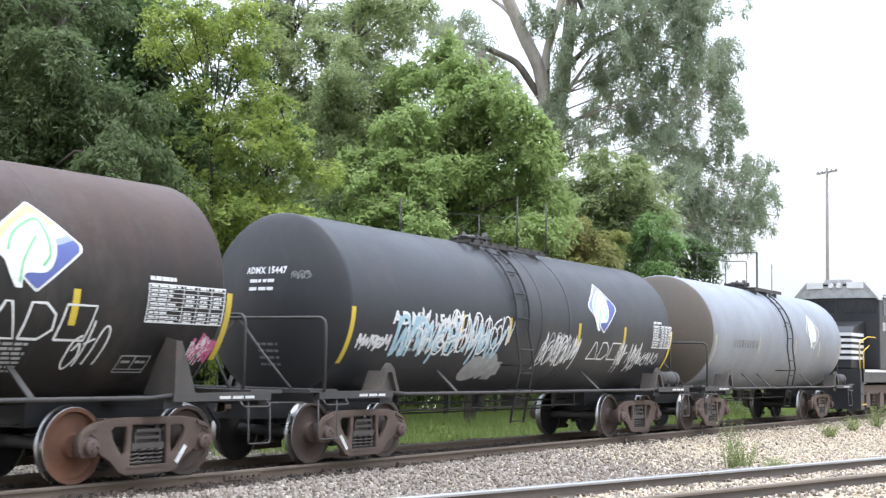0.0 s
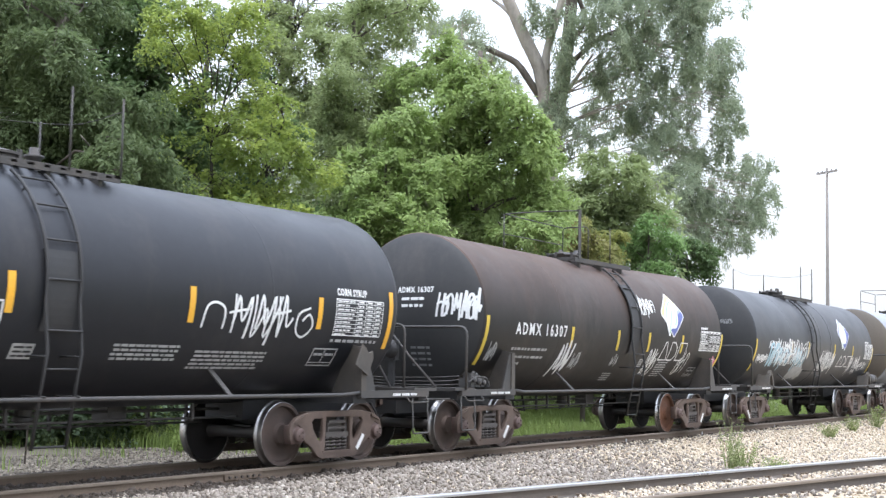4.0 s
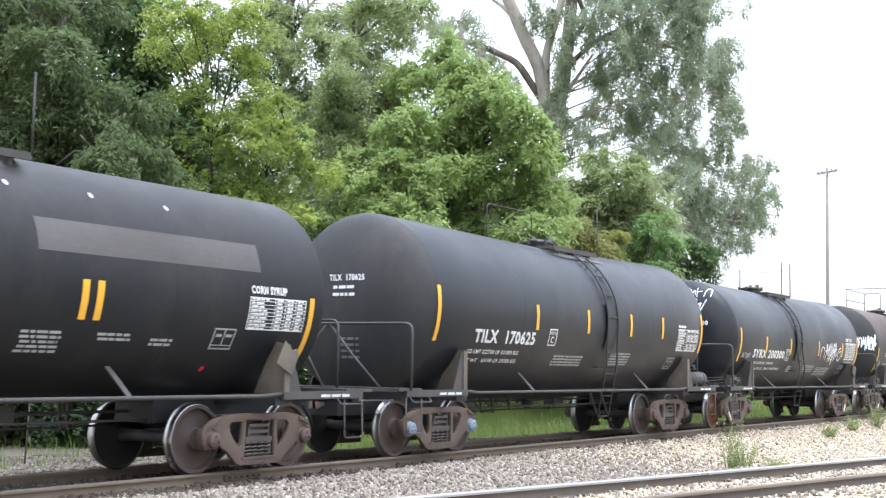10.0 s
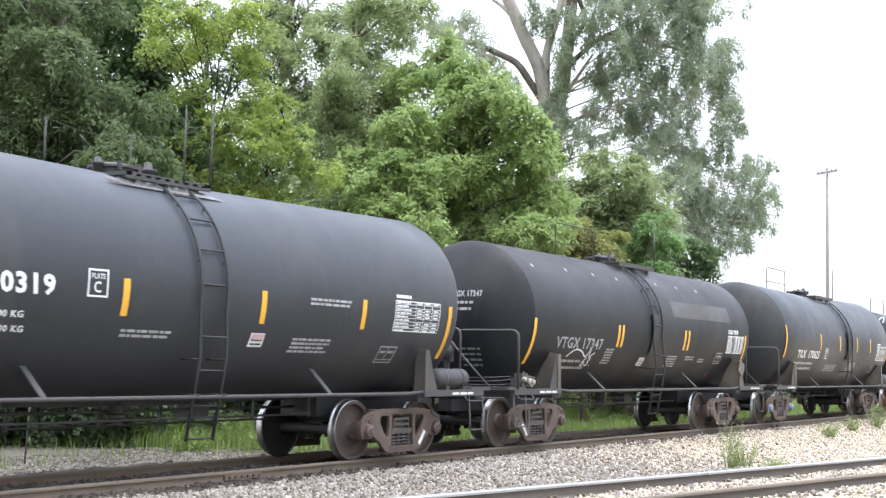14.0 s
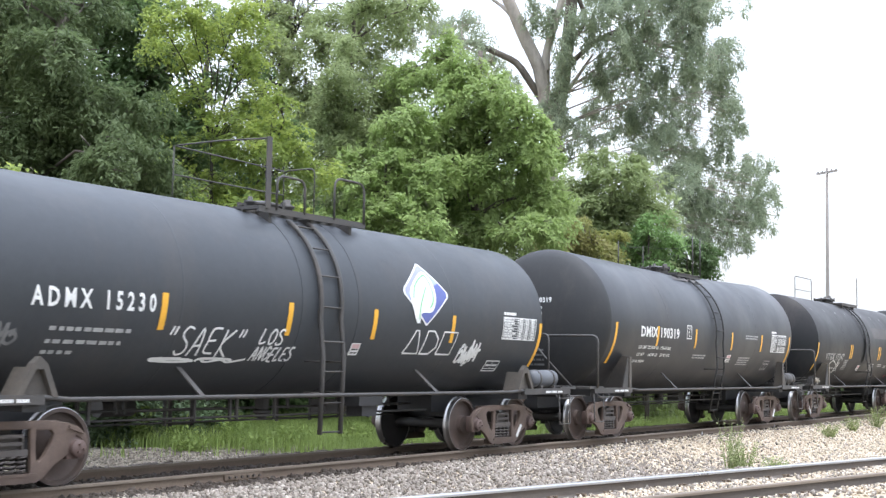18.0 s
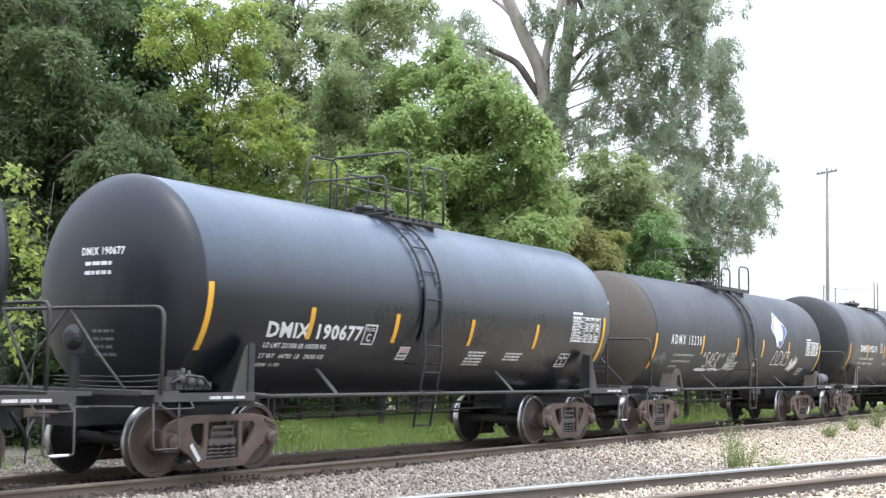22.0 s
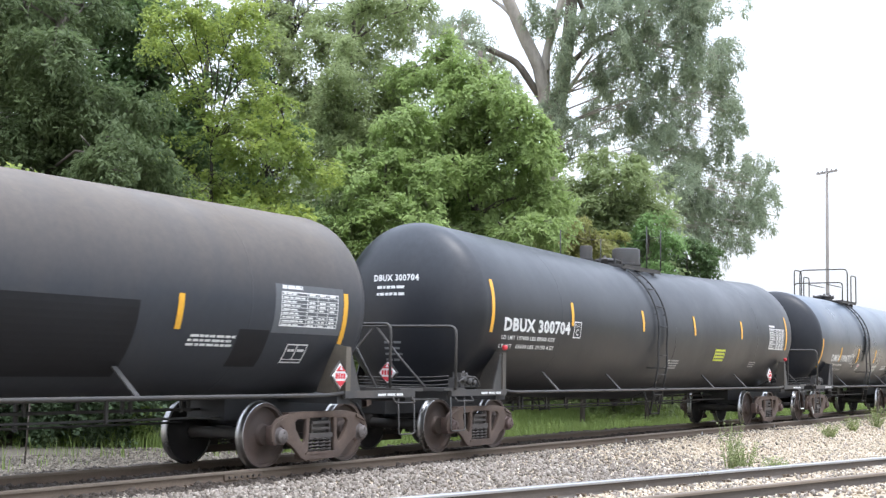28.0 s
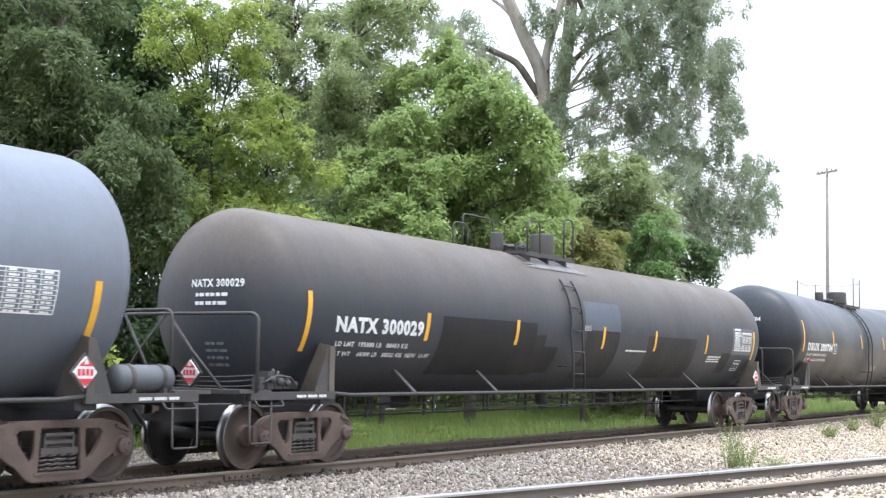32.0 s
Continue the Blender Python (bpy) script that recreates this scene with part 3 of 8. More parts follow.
def track_ballast(rng, n):
    x = 7 + 60 * rng.random(n * 2) ** 1.6
    y = rng.uniform(11.0, 14.6, n * 2)
    y = np.where(y < 11.62 - 0.62 * (1 - rise(x, 12, 22)), y + 1.5, y)
    k = (np.abs(y - YC + 0.7525) > 0.09) & (np.abs(y - YC - 0.7525) > 0.09)
    return np.stack([x, y], -1)[k][:n]


stones("ballast", 85000, near_ballast, 11, "pale crushed stone ballast between the two tracks", (0.012, 0.029))
stones("grit", 45000, grit, 14, "tan grit and small stones over dusty soil", (0.009, 0.024), "stone_tan")
stones("grit", 14000, side_grit, 15, "pale sandy grit between the rails of the side track", (0.008, 0.02), "stone_tan")
stones("ballast", 26000, track_ballast, 12, "dark oil-stained stone ballast round the sleepers", (0.018, 0.042), "stone_dark")


def track_bed():
    """The oily crust of the ballast under the rails."""
    xs = np.concatenate([np.arange(-8, 70, 0.7), np.arange(72, 300, 12.0)])
    ys = np.array([-1.5, -1.3, -1.05, -0.86, -0.6, 0.0, 0.6, 1.2, 1.9]) + YC
    gx, gy = np.meshgrid(xs, ys)
    v = np.stack([gx, gy, ground_height(gx, gy) + 0.018 + 0.006 * ripple(gx, gy, 3.0)], -1).reshape(-1, 3)
    i = np.arange(len(ys) - 1)[:, None] * len(xs) + np.arange(len(xs) - 1)[None]
    f = np.stack([i, i + 1, i + 1 + len(xs), i + len(xs)], -1).reshape(-1, 4)
    tagged(quads("track_bed", v, f, M["stone_dark"], smooth=True), "dark oily crust between the rails", "track bed", kind="structure")


track_bed()


def path_sheet():
    """Dusty trodden soil between the train's track and the wood."""
    xs, ys = np.arange(-6, 72.1, 0.6), np.arange(14.4, 27.1, 0.45)
    gx, gy = np.meshgrid(xs, ys)
    v = np.stack([gx, gy, ground_height(gx, gy) + 0.012], -1).reshape(-1, 3)
    i = np.arange(len(ys) - 1)[:, None] * len(xs) + np.arange(len(xs) - 1)[None]
    f = np.stack([i, i + 1, i + 1 + len(xs), i + len(xs)], -1).reshape(-1, 4)
    tagged(quads("path", v, f, M["path_soil"], smooth=True), "dusty grey trodden gravel soil beyond the track", "path", kind="structure")


path_sheet()


def gravel_path(rng, n):
    return np.stack([rng.uniform(11, 27, n), 16.2 + 5.2 * rng.random(n)], -1)


stones("gravel", 16000, gravel_path, 13, "scattered grey gravel on the path beyond the train", (0.012, 0.03), "dry_gravel")


# ---- plants ----
def blades(name, xy, z, h, w, lean, material, seed, parent=None, bend_out=0.35):
    """Grass: each blade two bent quads tapering to a tip."""
    rng = np.random.default_rng(seed)
    n = len(xy)
    a = rng.uniform(0, 6.28, n)
    d = np.stack([np.cos(a), np.sin(a), np.zeros(n)], -1)
    s = np.stack([-np.sin(a), np.cos(a), np.zeros(n)], -1)
    h = h * rng.uniform(0.5, 1.2, n)
    base = np.concatenate([xy, z[:, None]], 1)
    mid = base + d * (h * lean * 0.3)[:, None] + np.array([0, 0, 1]) * (h * 0.55)[:, None]
    tip = base + d * (h * (lean + bend_out * rng.random(n)))[:, None] + np.array([0, 0, 1]) * h[:, None]
    w = w * rng.uniform(0.6, 1.3, n)[:, None]
    v = np.stack([base - s * w, base + s * w, mid + s * w * 0.8, mid - s * w * 0.8, tip], 1)
    i = np.arange(n)[:, None] * 5
    f = np.concatenate([i + np.array([[0, 1, 2]]), i + np.array([[0, 2, 3]]), i + np.array([[3, 2, 4]])], 0)
    return quads(name, v.reshape(-1, 3), f, material, parent)


def make_grass():
    rng = np.random.default_rng(21)
    n = 150000
    x = 13 + 62 * rng.random(n) ** 1.25
    y = 15.0 + 13 * rng.random(n)
    edge = 15.2 + 0.5 * ripple(x, y, 0.8) + 9.5 * (1 - rise(x, 18.5, 23.0))
    k = ((y > edge) | ((y > 18.5) & (rng.random(n) < (0.10 + 0.18 * rise(x, 19, 23)) * rise(ripple(x, y, 1.9, 4.0), -0.1, 0.35)))) & (rng.random(n) < 0.35 + 0.65 * rise(ripple(x, y, 1.1, 1.0), -0.5, 0.2))
    x, y = x[k], y[k]
    h = 0.34 - 0.14 * (1 - rise(x, 18, 22)) + 0.22 * rise(y, 16, 21) + 0.12 * ripple(x, y, 1.3)
    g = blades("grass", np.stack([x, y], -1), ground_height(x, y) - 0.02, h, 0.008, 0.25, M["grass"], 22)
    tagged(g, "lush green uncut grass behind the track", "grass", kind="stuff")


make_grass()


def weed(x, y, height, spread, stems, seed, label, kind="weed", leaf=(0.055, 0.014)):
    top = thing("weed_clump", pose(x, y, float(ground_height(np.array([x]), np.array([y]))[0])), label, "weed", "weeds in the ballast")
    rng = np.random.default_rng(seed)
    bm = bmesh.new()
    pts = []
    for i in range(stems):
        a, r = rng.uniform(0, 6.28), spread * rng.random() ** 0.7
        h = height * rng.uniform(0.55, 1.0)
        base = Vector((0.25 * r * math.cos(a), 0.25 * r * math.sin(a), 0))
        tip = Vector((r * math.cos(a), r * math.sin(a), h))
        path = [base, base.lerp(tip, 0.5) + Vector((0, 0, h * 0.12)), tip]
        tube(bm, path, 0.006, 4, 0.002)
        for t in np.linspace(0.2, 1.0, 9):
            pts.append(base.lerp(tip, t) + Vector(rng.normal(0, 0.025, 3)))
    part("stem", bm, M[kind], top)
    leaf_cloud("foliage", np.array([tuple(p) for p in pts]), leaf[0], leaf[1], 0.3, M[kind], seed, top)
    return top


def leaf_cloud(name, pts, length, width, droop, material, seed, parent=None, face=None):
    """Leaves, folded along the midrib, that hang from points in space; face: the way each one looks."""
    rng = np.random.default_rng(seed)
    n = len(pts)
    d = rng.normal(0, 1, (n, 3))
    d[:, 2] -= droop
    if face is not None:
        u = face / (np.linalg.norm(face, axis=1, keepdims=True) + 1e-9)
        d -= u * (d * u).sum(1, keepdims=True)
    d /= np.linalg.norm(d, axis=1, keepdims=True) + 1e-9
    s = np.cross(d, rng.normal(0, 1, (n, 3)) if face is None else u)
    s /= np.linalg.norm(s, axis=1, keepdims=True) + 1e-9
    u = np.cross(s, d)
    L = length * rng.uniform(0.6, 1.25, (n, 1))
    W = width * rng.uniform(0.7, 1.2, (n, 1))
    v = np.stack([pts, pts + d * L * 0.45 + s * W + u * W * 0.3, pts + d * L, pts + d * L * 0.45 - s * W + u * W * 0.3], 1)
    i = np.arange(n)[:, None] * 4
    f = np.concatenate([i + np.array([[0, 1, 2]]), i + np.array([[0, 2, 3]])], 0)
    return quads(name, v.reshape(-1, 3), f, material, parent)


def sprays(clumps, density, size, hang, seed, fill=1.0, stray=1):
    """Leaf places and the way they face: flat sprays that grow outwards from the clumps of a crown (centre and two radii each) and hang at their tips."""
    rng = np.random.default_rng(seed)
    where, face = [], []
    full = list(clumps)
    up = np.array([0.0, 0.0, 1.0])
    unit = lambda a: a / (np.linalg.norm(a, axis=-1, keepdims=True) + 1e-9)
    for cx, cy, cz, rh, rv in clumps:
        for _ in range(stray):
            d, reach = unit(rng.normal(0, 1, 3)), rng.uniform(1.0, 1.15 + 0.12 * stray)
            full.append((cx + d[0] * rh * reach, cy + d[1] * rh * reach, cz + d[2] * rv * reach, rh * rng.uniform(0.25, 0.45), rv * rng.uniform(0.25, 0.45)))
    for cx, cy, cz, rh, rv in full:
        n = max(4, int(fill * 5.2 * rh * rv / size ** 2))
        d = unit(rng.normal(0, 1, (n, 3)))
        r = (0.4 + 0.6 * rng.random((n, 1)) ** 0.6) * (1 + 0.25 * np.sin(3.1 * d[:, :1] + cx) * np.sin(4.3 * d[:, 2:] + cz))
        c = d * r * np.array([rh, rh, rv]) + np.array([cx, cy, cz])
        along = unit(d * np.array([1, 1, 0.4]) - up * hang + rng.normal(0, 0.35, (n, 3)))
        top = unit(d * (0.5 + 0.5 * min(hang, 2.0)) + up * 0.9 + rng.normal(0, 0.25, (n, 3)))
        top = unit(top - along * (top * along).sum(1, keepdims=True))
        side = np.cross(top, along)
        s = size * rng.uniform(0.55, 1.3, (n, 1, 1))
        m = max(8, int(density * 4 * rh * rv / n))
        e = rng.uniform(-1, 1, (n, m, 3))
        e[:, :, 1] *= (1 - 0.55 * np.abs(e[:, :, 0])) * 0.85
        p = c[:, None] + s * (e[:, :, :1] * 1.3 * along[:, None] + e[:, :, 1:2] * side[:, None] + (0.3 * e[:, :, 2:] - 0.3 * e[:, :, :1] ** 2) * top[:, None])
        q = top[:, None] + 0.3 * e + rng.normal(0, 0.38, e.shape)
        where.append(p.reshape(-1, 3))
        face.append(q.reshape(-1, 3))
    return np.concatenate(where), np.concatenate(face)


def tree(label, base, clumps, material, bark, trunk_r, density, leaf, tuft=0.45, hang=0.5, fill=1.0, seed=1, limbs=(), name="tree", droop=0.6, deepen=0.6, loosen=0.4, stray=1):
    """Trunk, limbs, a branch with twigs for each clump, and the leaves; limbs: rows of (first radius, last radius, points)."""
    bx, by = base
    bz = float(ground_height(np.array([bx]), np.array([by]))[0]) - 0.05
    top = thing(name, pose(0, 0, 0), label, "tree" if name == "tree" else "bush")
    rng = np.random.default_rng(seed + 100)
    mean = np.mean([c[:3] for c in clumps], axis=0)
    if not limbs:
        high = max(c[2] for c in clumps)
        limbs = [(trunk_r, trunk_r * 0.35, [(bx, by, bz), (bx * 0.8 + mean[0] * 0.2, by * 0.8 + mean[1] * 0.2, bz + (high - bz) * 0.3), (0.5 * (bx + mean[0]), 0.5 * (by + mean[1]), bz + (high - bz) * 0.65), (mean[0], mean[1], high)])]
    for k, (r0, r1, path, *skin) in enumerate(limbs):
        bm = bmesh.new()
        tube(bm, bend(path, 0.4, 2), r0, 10, r1)
        part("limb" if k else "trunk", bm, M[skin[0]] if skin else bark, top, smooth=True)
    spine = [Vector(a).lerp(Vector(b), t) for _, _, path, *_ in limbs for a, b in zip(path, path[1:]) for t in (0, 0.25, 0.5, 0.75, 1)]
    more = []
    for cx, cy, cz, rh, rv in clumps:                    # the side of the crown that is turned away
        if cz < mean[2] and rng.random() < deepen:
            a = rng.uniform(1.6, 4.7)
            dx, dy = cx - bx, cy - by
            more.append((bx + dx * math.cos(a) - dy * math.sin(a), by + dx * math.sin(a) + dy * math.cos(a), cz + rng.uniform(-0.3, 0.2), rh, rv))
    clumps = list(clumps) + more
    for cx, cy, cz, rh, rv in clumps:
        c = Vector((cx, cy, cz))
        start = min((p for p in spine if p.z < cz - 0.1 or p is spine[0]), key=lambda p: (p - c).length + 0.6 * max(0.0, c.z - p.z - 2.5))
        bm = bmesh.new()
        m = start.lerp(c, 0.5) + Vector((*rng.normal(0, 0.25, 2), 0.3 * rv + 0.14 * max(0.0, (c - start).length - 1.5)))
        tube(bm, [start, m, c], min(0.045, trunk_r * 0.22), 6, 0.012)
        for _ in range(7):
            e = c + Vector((rng.uniform(-rh, rh), rng.uniform(-rh, rh), rng.uniform(-0.8, 0.9) * rv))
            tube(bm, [m.lerp(c, rng.uniform(0.2, 1)), m.lerp(e, 0.6) + Vector((0, 0, 0.2)), e], trunk_r * 0.06 + 0.006, 4, 0.005)
        part("branch", bm, bark, top, smooth=True)
    loose = []
    for k in range(int(len(clumps) * loosen)):
        a, b = clumps[rng.integers(len(clumps))], clumps[rng.integers(len(clumps))]
        if math.dist(a[:3], b[:3]) < 3.6:
            t = rng.uniform(0.3, 0.7)
            p = [a[i] * (1 - t) + b[i] * t + rng.normal(0, 0.3) for i in range(3)]
            r = rng.uniform(0.35, 0.7) * min(a[3], b[3])
            loose.append((*p, r, r * 0.8))
    pts, face = sprays(clumps + loose, density, tuft, hang, seed, fill, stray)
    leaf_cloud("crown", pts, leaf[0], leaf[1], droop, material, seed + 7, top, face)
    return top


DARK = [(18.7, 24.3, 9.7, 1.5, 0.8), (20.6, 24.4, 10.4, 1.0, 0.6), (18.3, 22.4, 8.3, 0.9, 0.6), (19.7, 26.1, 8.5, 1.1, 0.8), (19.0, 22.7, 7.5, 1.0, 0.6), (18.7, 24.1, 6.9, 1.1, 0.7), (20.7, 23.9, 7.0, 1.1, 0.6), (20.0, 21.9, 7.3, 0.7, 0.5),
        (19.5, 24.0, 5.9, 1.2, 0.6), (18.9, 20.9, 5.9, 0.9, 0.6), (20.8, 23.6, 5.3, 1.1, 0.7), (19.0, 24.7, 4.9, 1.1, 0.8), (20.3, 21.1, 5.7, 0.7, 0.6), (20.0, 25.1, 4.2, 1.5, 0.8), (20.1, 21.5, 4.6, 1.2, 0.7), (17.9, 25.2, 8.8, 1.1, 1.6),
        (17.3, 24.2, 5.7, 1.0, 1.5)]
SHADE = [(25.0, 27.0, 11.7, 0.7, 0.8), (25.4, 26.9, 10.2, 0.8, 0.8), (26.7, 27.0, 8.3, 1.3, 0.8), (25.2, 26.7, 8.3, 1.0, 1.0), (26.9, 26.2, 7.5, 1.4, 0.8), (27.8, 25.2, 6.8, 1.2, 0.6), (25.8, 26.5, 6.4, 1.5, 1.0), (26.8, 24.6, 5.4, 1.8, 0.8),
        (28.1, 23.4, 5.2, 1.3, 0.7), (25.6, 27.9, 9.7, 0.8, 1.4), (27.0, 26.0, 11.5, 0.7, 0.6), (26.6, 24.4, 10.1, 0.6, 0.5), (26.9, 25.8, 9.9, 0.5, 0.4), (26.3, 26.2, 9.3, 0.5, 0.3), (27.7, 24.8, 9.0, 0.6, 0.4), (27.4, 23.5, 8.2, 0.5, 0.5)]
YELLOW = [(22.0, 23.2, 10.2, 0.6, 0.5), (22.7, 22.9, 10.6, 0.7, 0.4), (23.7, 24.5, 10.0, 0.8, 0.6), (23.7, 23.2, 10.2, 0.6, 0.6), (23.1, 21.4, 10.3, 0.7, 0.5), (23.9, 22.2, 9.7, 0.6, 0.4), (24.3, 21.8, 10.2, 0.4, 0.5), (22.8, 22.6, 8.3, 0.7, 0.3),
        (24.9, 22.6, 8.5, 0.7, 0.4), (23.9, 20.7, 8.1, 0.4, 0.4), (23.9, 22.4, 7.5, 1.0, 0.5), (24.8, 21.7, 7.6, 0.7, 0.5), (24.3, 22.1, 6.9, 0.9, 0.5), (25.3, 21.4, 7.1, 0.7, 0.6), (26.0, 21.1, 6.7, 0.5, 0.4), (26.8, 21.2, 6.7, 0.4, 0.2),
        (22.9, 23.5, 6.4, 0.6, 0.4), (24.3, 23.4, 6.2, 0.8, 0.3), (25.2, 22.3, 6.0, 0.8, 0.3), (23.9, 21.6, 9.1, 0.4, 0.3)]
GREY = [(33.1, 26.1, 13.5, 1.1, 0.8), (31.4, 25.5, 11.9, 0.7, 0.8), (33.8, 25.6, 12.3, 1.1, 0.9), (30.4, 23.9, 10.2, 0.9, 0.7), (32.9, 24.3, 10.7, 1.0, 0.7), (31.7, 24.5, 9.4, 1.0, 0.7), (33.8, 24.5, 9.9, 1.1, 0.7), (30.8, 24.4, 8.3, 0.9, 0.6),
        (33.8, 25.3, 8.7, 1.1, 0.7), (32.7, 24.6, 7.2, 1.0, 0.7), (34.1, 24.3, 13.5, 0.8, 0.7), (32.1, 23.9, 13.2, 0.9, 0.6), (32.8, 22.5, 13.2, 0.6, 0.4), (33.7, 25.3, 6.0, 1.7, 0.9), (34.8, 24.8, 8.2, 1.0, 1.2), (32.3, 28.0, 13.4, 0.9, 0.8), (31.6, 27.2, 11.9, 0.6, 0.7), (32.1, 27.0, 10.6, 0.6, 0.6)]
BRIGHT = [(32.9, 21.7, 11.4, 0.7, 0.5), (32.5, 22.6, 10.8, 0.7, 0.5), (32.4, 20.6, 10.5, 0.9, 0.6), (32.1, 19.4, 9.8, 0.9, 0.5), (31.9, 18.2, 9.3, 0.6, 0.5), (32.0, 20.5, 9.2, 1.0, 0.6), (32.8, 19.5, 8.9, 1.0, 0.6), (32.2, 17.8, 8.6, 0.6, 0.5),
        (30.0, 21.1, 8.6, 0.8, 0.5), (33.6, 22.7, 8.4, 1.0, 0.6), (33.2, 20.8, 8.2, 1.0, 0.6), (32.6, 18.7, 7.8, 0.9, 0.6), (33.8, 18.3, 7.8, 0.6, 0.6), (33.2, 23.3, 7.4, 1.0, 0.6), (33.7, 21.9, 7.2, 1.0, 0.6), (34.4, 20.6, 7.1, 1.0, 0.6),
        (33.5, 18.7, 6.7, 1.0, 0.6), (34.3, 18.1, 6.7, 0.5, 0.6), (33.5, 20.9, 5.9, 1.4, 0.5), (32.4, 18.1, 5.6, 1.3, 0.5)]
WILLOW_HIGH = [(51.2, 25.8, 17.1, 0.8, 0.7), (50.9, 24.3, 17.6, 1.2, 0.7), (51.9, 23.0, 18.0, 1.3, 0.6), (51.5, 24.0, 16.1, 1.1, 0.7), (54.4, 25.6, 15.2, 1.0, 1.1), (52.1, 25.7, 15.4, 0.5, 0.7), (53.6, 23.5, 17.2, 1.0, 0.7), (52.1, 22.8, 15.0, 0.9, 1.1),
        (54.1, 23.4, 13.3, 1.1, 1.0), (51.8, 21.1, 16.8, 0.9, 1.0), (51.8, 20.7, 15.2, 0.9, 1.1), (56.4, 21.0, 16.2, 1.0, 1.1), (51.6, 20.2, 17.4, 0.7, 0.6), (57.1, 21.4, 14.8, 0.7, 0.9), (55.5, 22.4, 14.2, 0.6, 0.9), (53.1, 24.8, 20.1, 4.1, 0.8),
        (51.4, 20.5, 18.6, 1.3, 0.8)]
WILLOW_LOW = [(55.6, 20.8, 12.5, 0.6, 0.9), (55.8, 23.0, 12.3, 1.0, 0.8), (55.9, 21.9, 11.2, 0.8, 0.7), (52.9, 21.5, 9.7, 1.0, 0.9), (54.0, 20.6, 9.3, 0.8, 0.9), (57.6, 20.3, 10.9, 0.8, 0.7), (53.7, 18.2, 9.1, 0.6, 0.7), (57.4, 20.4, 9.2, 0.7, 0.9),
        (56.2, 22.2, 8.3, 1.3, 1.0), (56.1, 19.2, 8.3, 0.4, 0.6), (54.5, 20.1, 7.4, 0.4, 0.5), (53.3, 22.0, 6.9, 1.6, 0.7), (54.8, 19.3, 7.5, 0.3, 0.4), (50.4, 26.4, 15.7, 0.4, 1.2), (50.7, 26.8, 13.7, 0.5, 1.2), (51.4, 26.5, 12.7, 0.5, 0.3),
        (53.9, 26.6, 13.7, 0.7, 0.3)]
WILLOW_LIMB = [(47.4, 31.9, 17.4, 0.6, 0.4), (49.9, 32.3, 17.9, 0.8, 0.4), (48.7, 30.0, 16.6, 0.6, 0.3), (49.8, 31.2, 18.1, 0.6, 0.3), (50.8, 30.5, 16.1, 0.6, 0.3), (49.9, 29.0, 15.0, 0.5, 0.3), (50.3, 28.1, 18.0, 0.4, 0.7), (50.5, 27.4, 17.7, 0.4, 0.6),
        (48.0, 29.8, 15.4, 0.5, 0.5), (47.3, 33.2, 17.1, 0.6, 0.7), (48.0, 30.6, 16.3, 0.5, 0.3), (50.8, 25.6, 12.1, 0.4, 0.4), (51.6, 25.1, 12.0, 0.5, 0.3), (54.0, 24.5, 12.8, 0.6, 0.4), (51.7, 26.9, 11.7, 0.3, 0.4), (52.5, 23.2, 11.2, 0.6, 0.5), (53.9, 23.0, 10.3, 0.6, 0.5), (53.2, 23.9, 13.5, 0.5, 0.5), (54.7, 19.8, 13.3, 0.4, 0.8)]

tree("tall dark green broadleaf tree with layered drooping foliage", (18.9, 24.6), DARK, M["leaf_dark"], M["bark"], 0.30, 1000, (0.17, 0.034), 0.42, 0.9, 1.5, 31, droop=1.2, loosen=1.0)
tree("shaded deep green tree behind the yellow-green one", (26.8, 26.8), SHADE, M["leaf_shade"], M["bark"], 0.2, 700, (0.18, 0.042), 0.42, 0.6, 1.2, 36, loosen=0.8)
tree("young yellow-green tree with loose airy crown", (24.8, 22.6), YELLOW, M["leaf_yellow"], M["bark_dark"], 0.085, 620, (0.135, 0.036), 0.30, 0.35, 1.0, 32, deepen=0.3, loosen=0.9, limbs=[(0.085, 0.04, [(25.3, 24.2, -0.3), (25.2, 24.1, 3.0), (24.8, 23.8, 5.6), (24.2, 23.3, 7.4)]), (0.05, 0.02, [(25.2, 24.1, 3.2), (25.3, 23.2, 5.4), (25.3, 22.2, 7.0)])])
tree("grey-green tree with fine dull foliage", (32.6, 25.2), GREY, M["leaf_grey"], M["bark"], 0.2, 900, (0.16, 0.034), 0.42, 0.5, 1.5, 33, loosen=1.1)
tree("fresh green leafy tree with rounded crown", (33.2, 20.6), BRIGHT, M["leaf_bright"], M["bark"], 0.2, 950, (0.18, 0.042), 0.36, 0.8, 1.5, 34, droop=1.0, loosen=1.0)
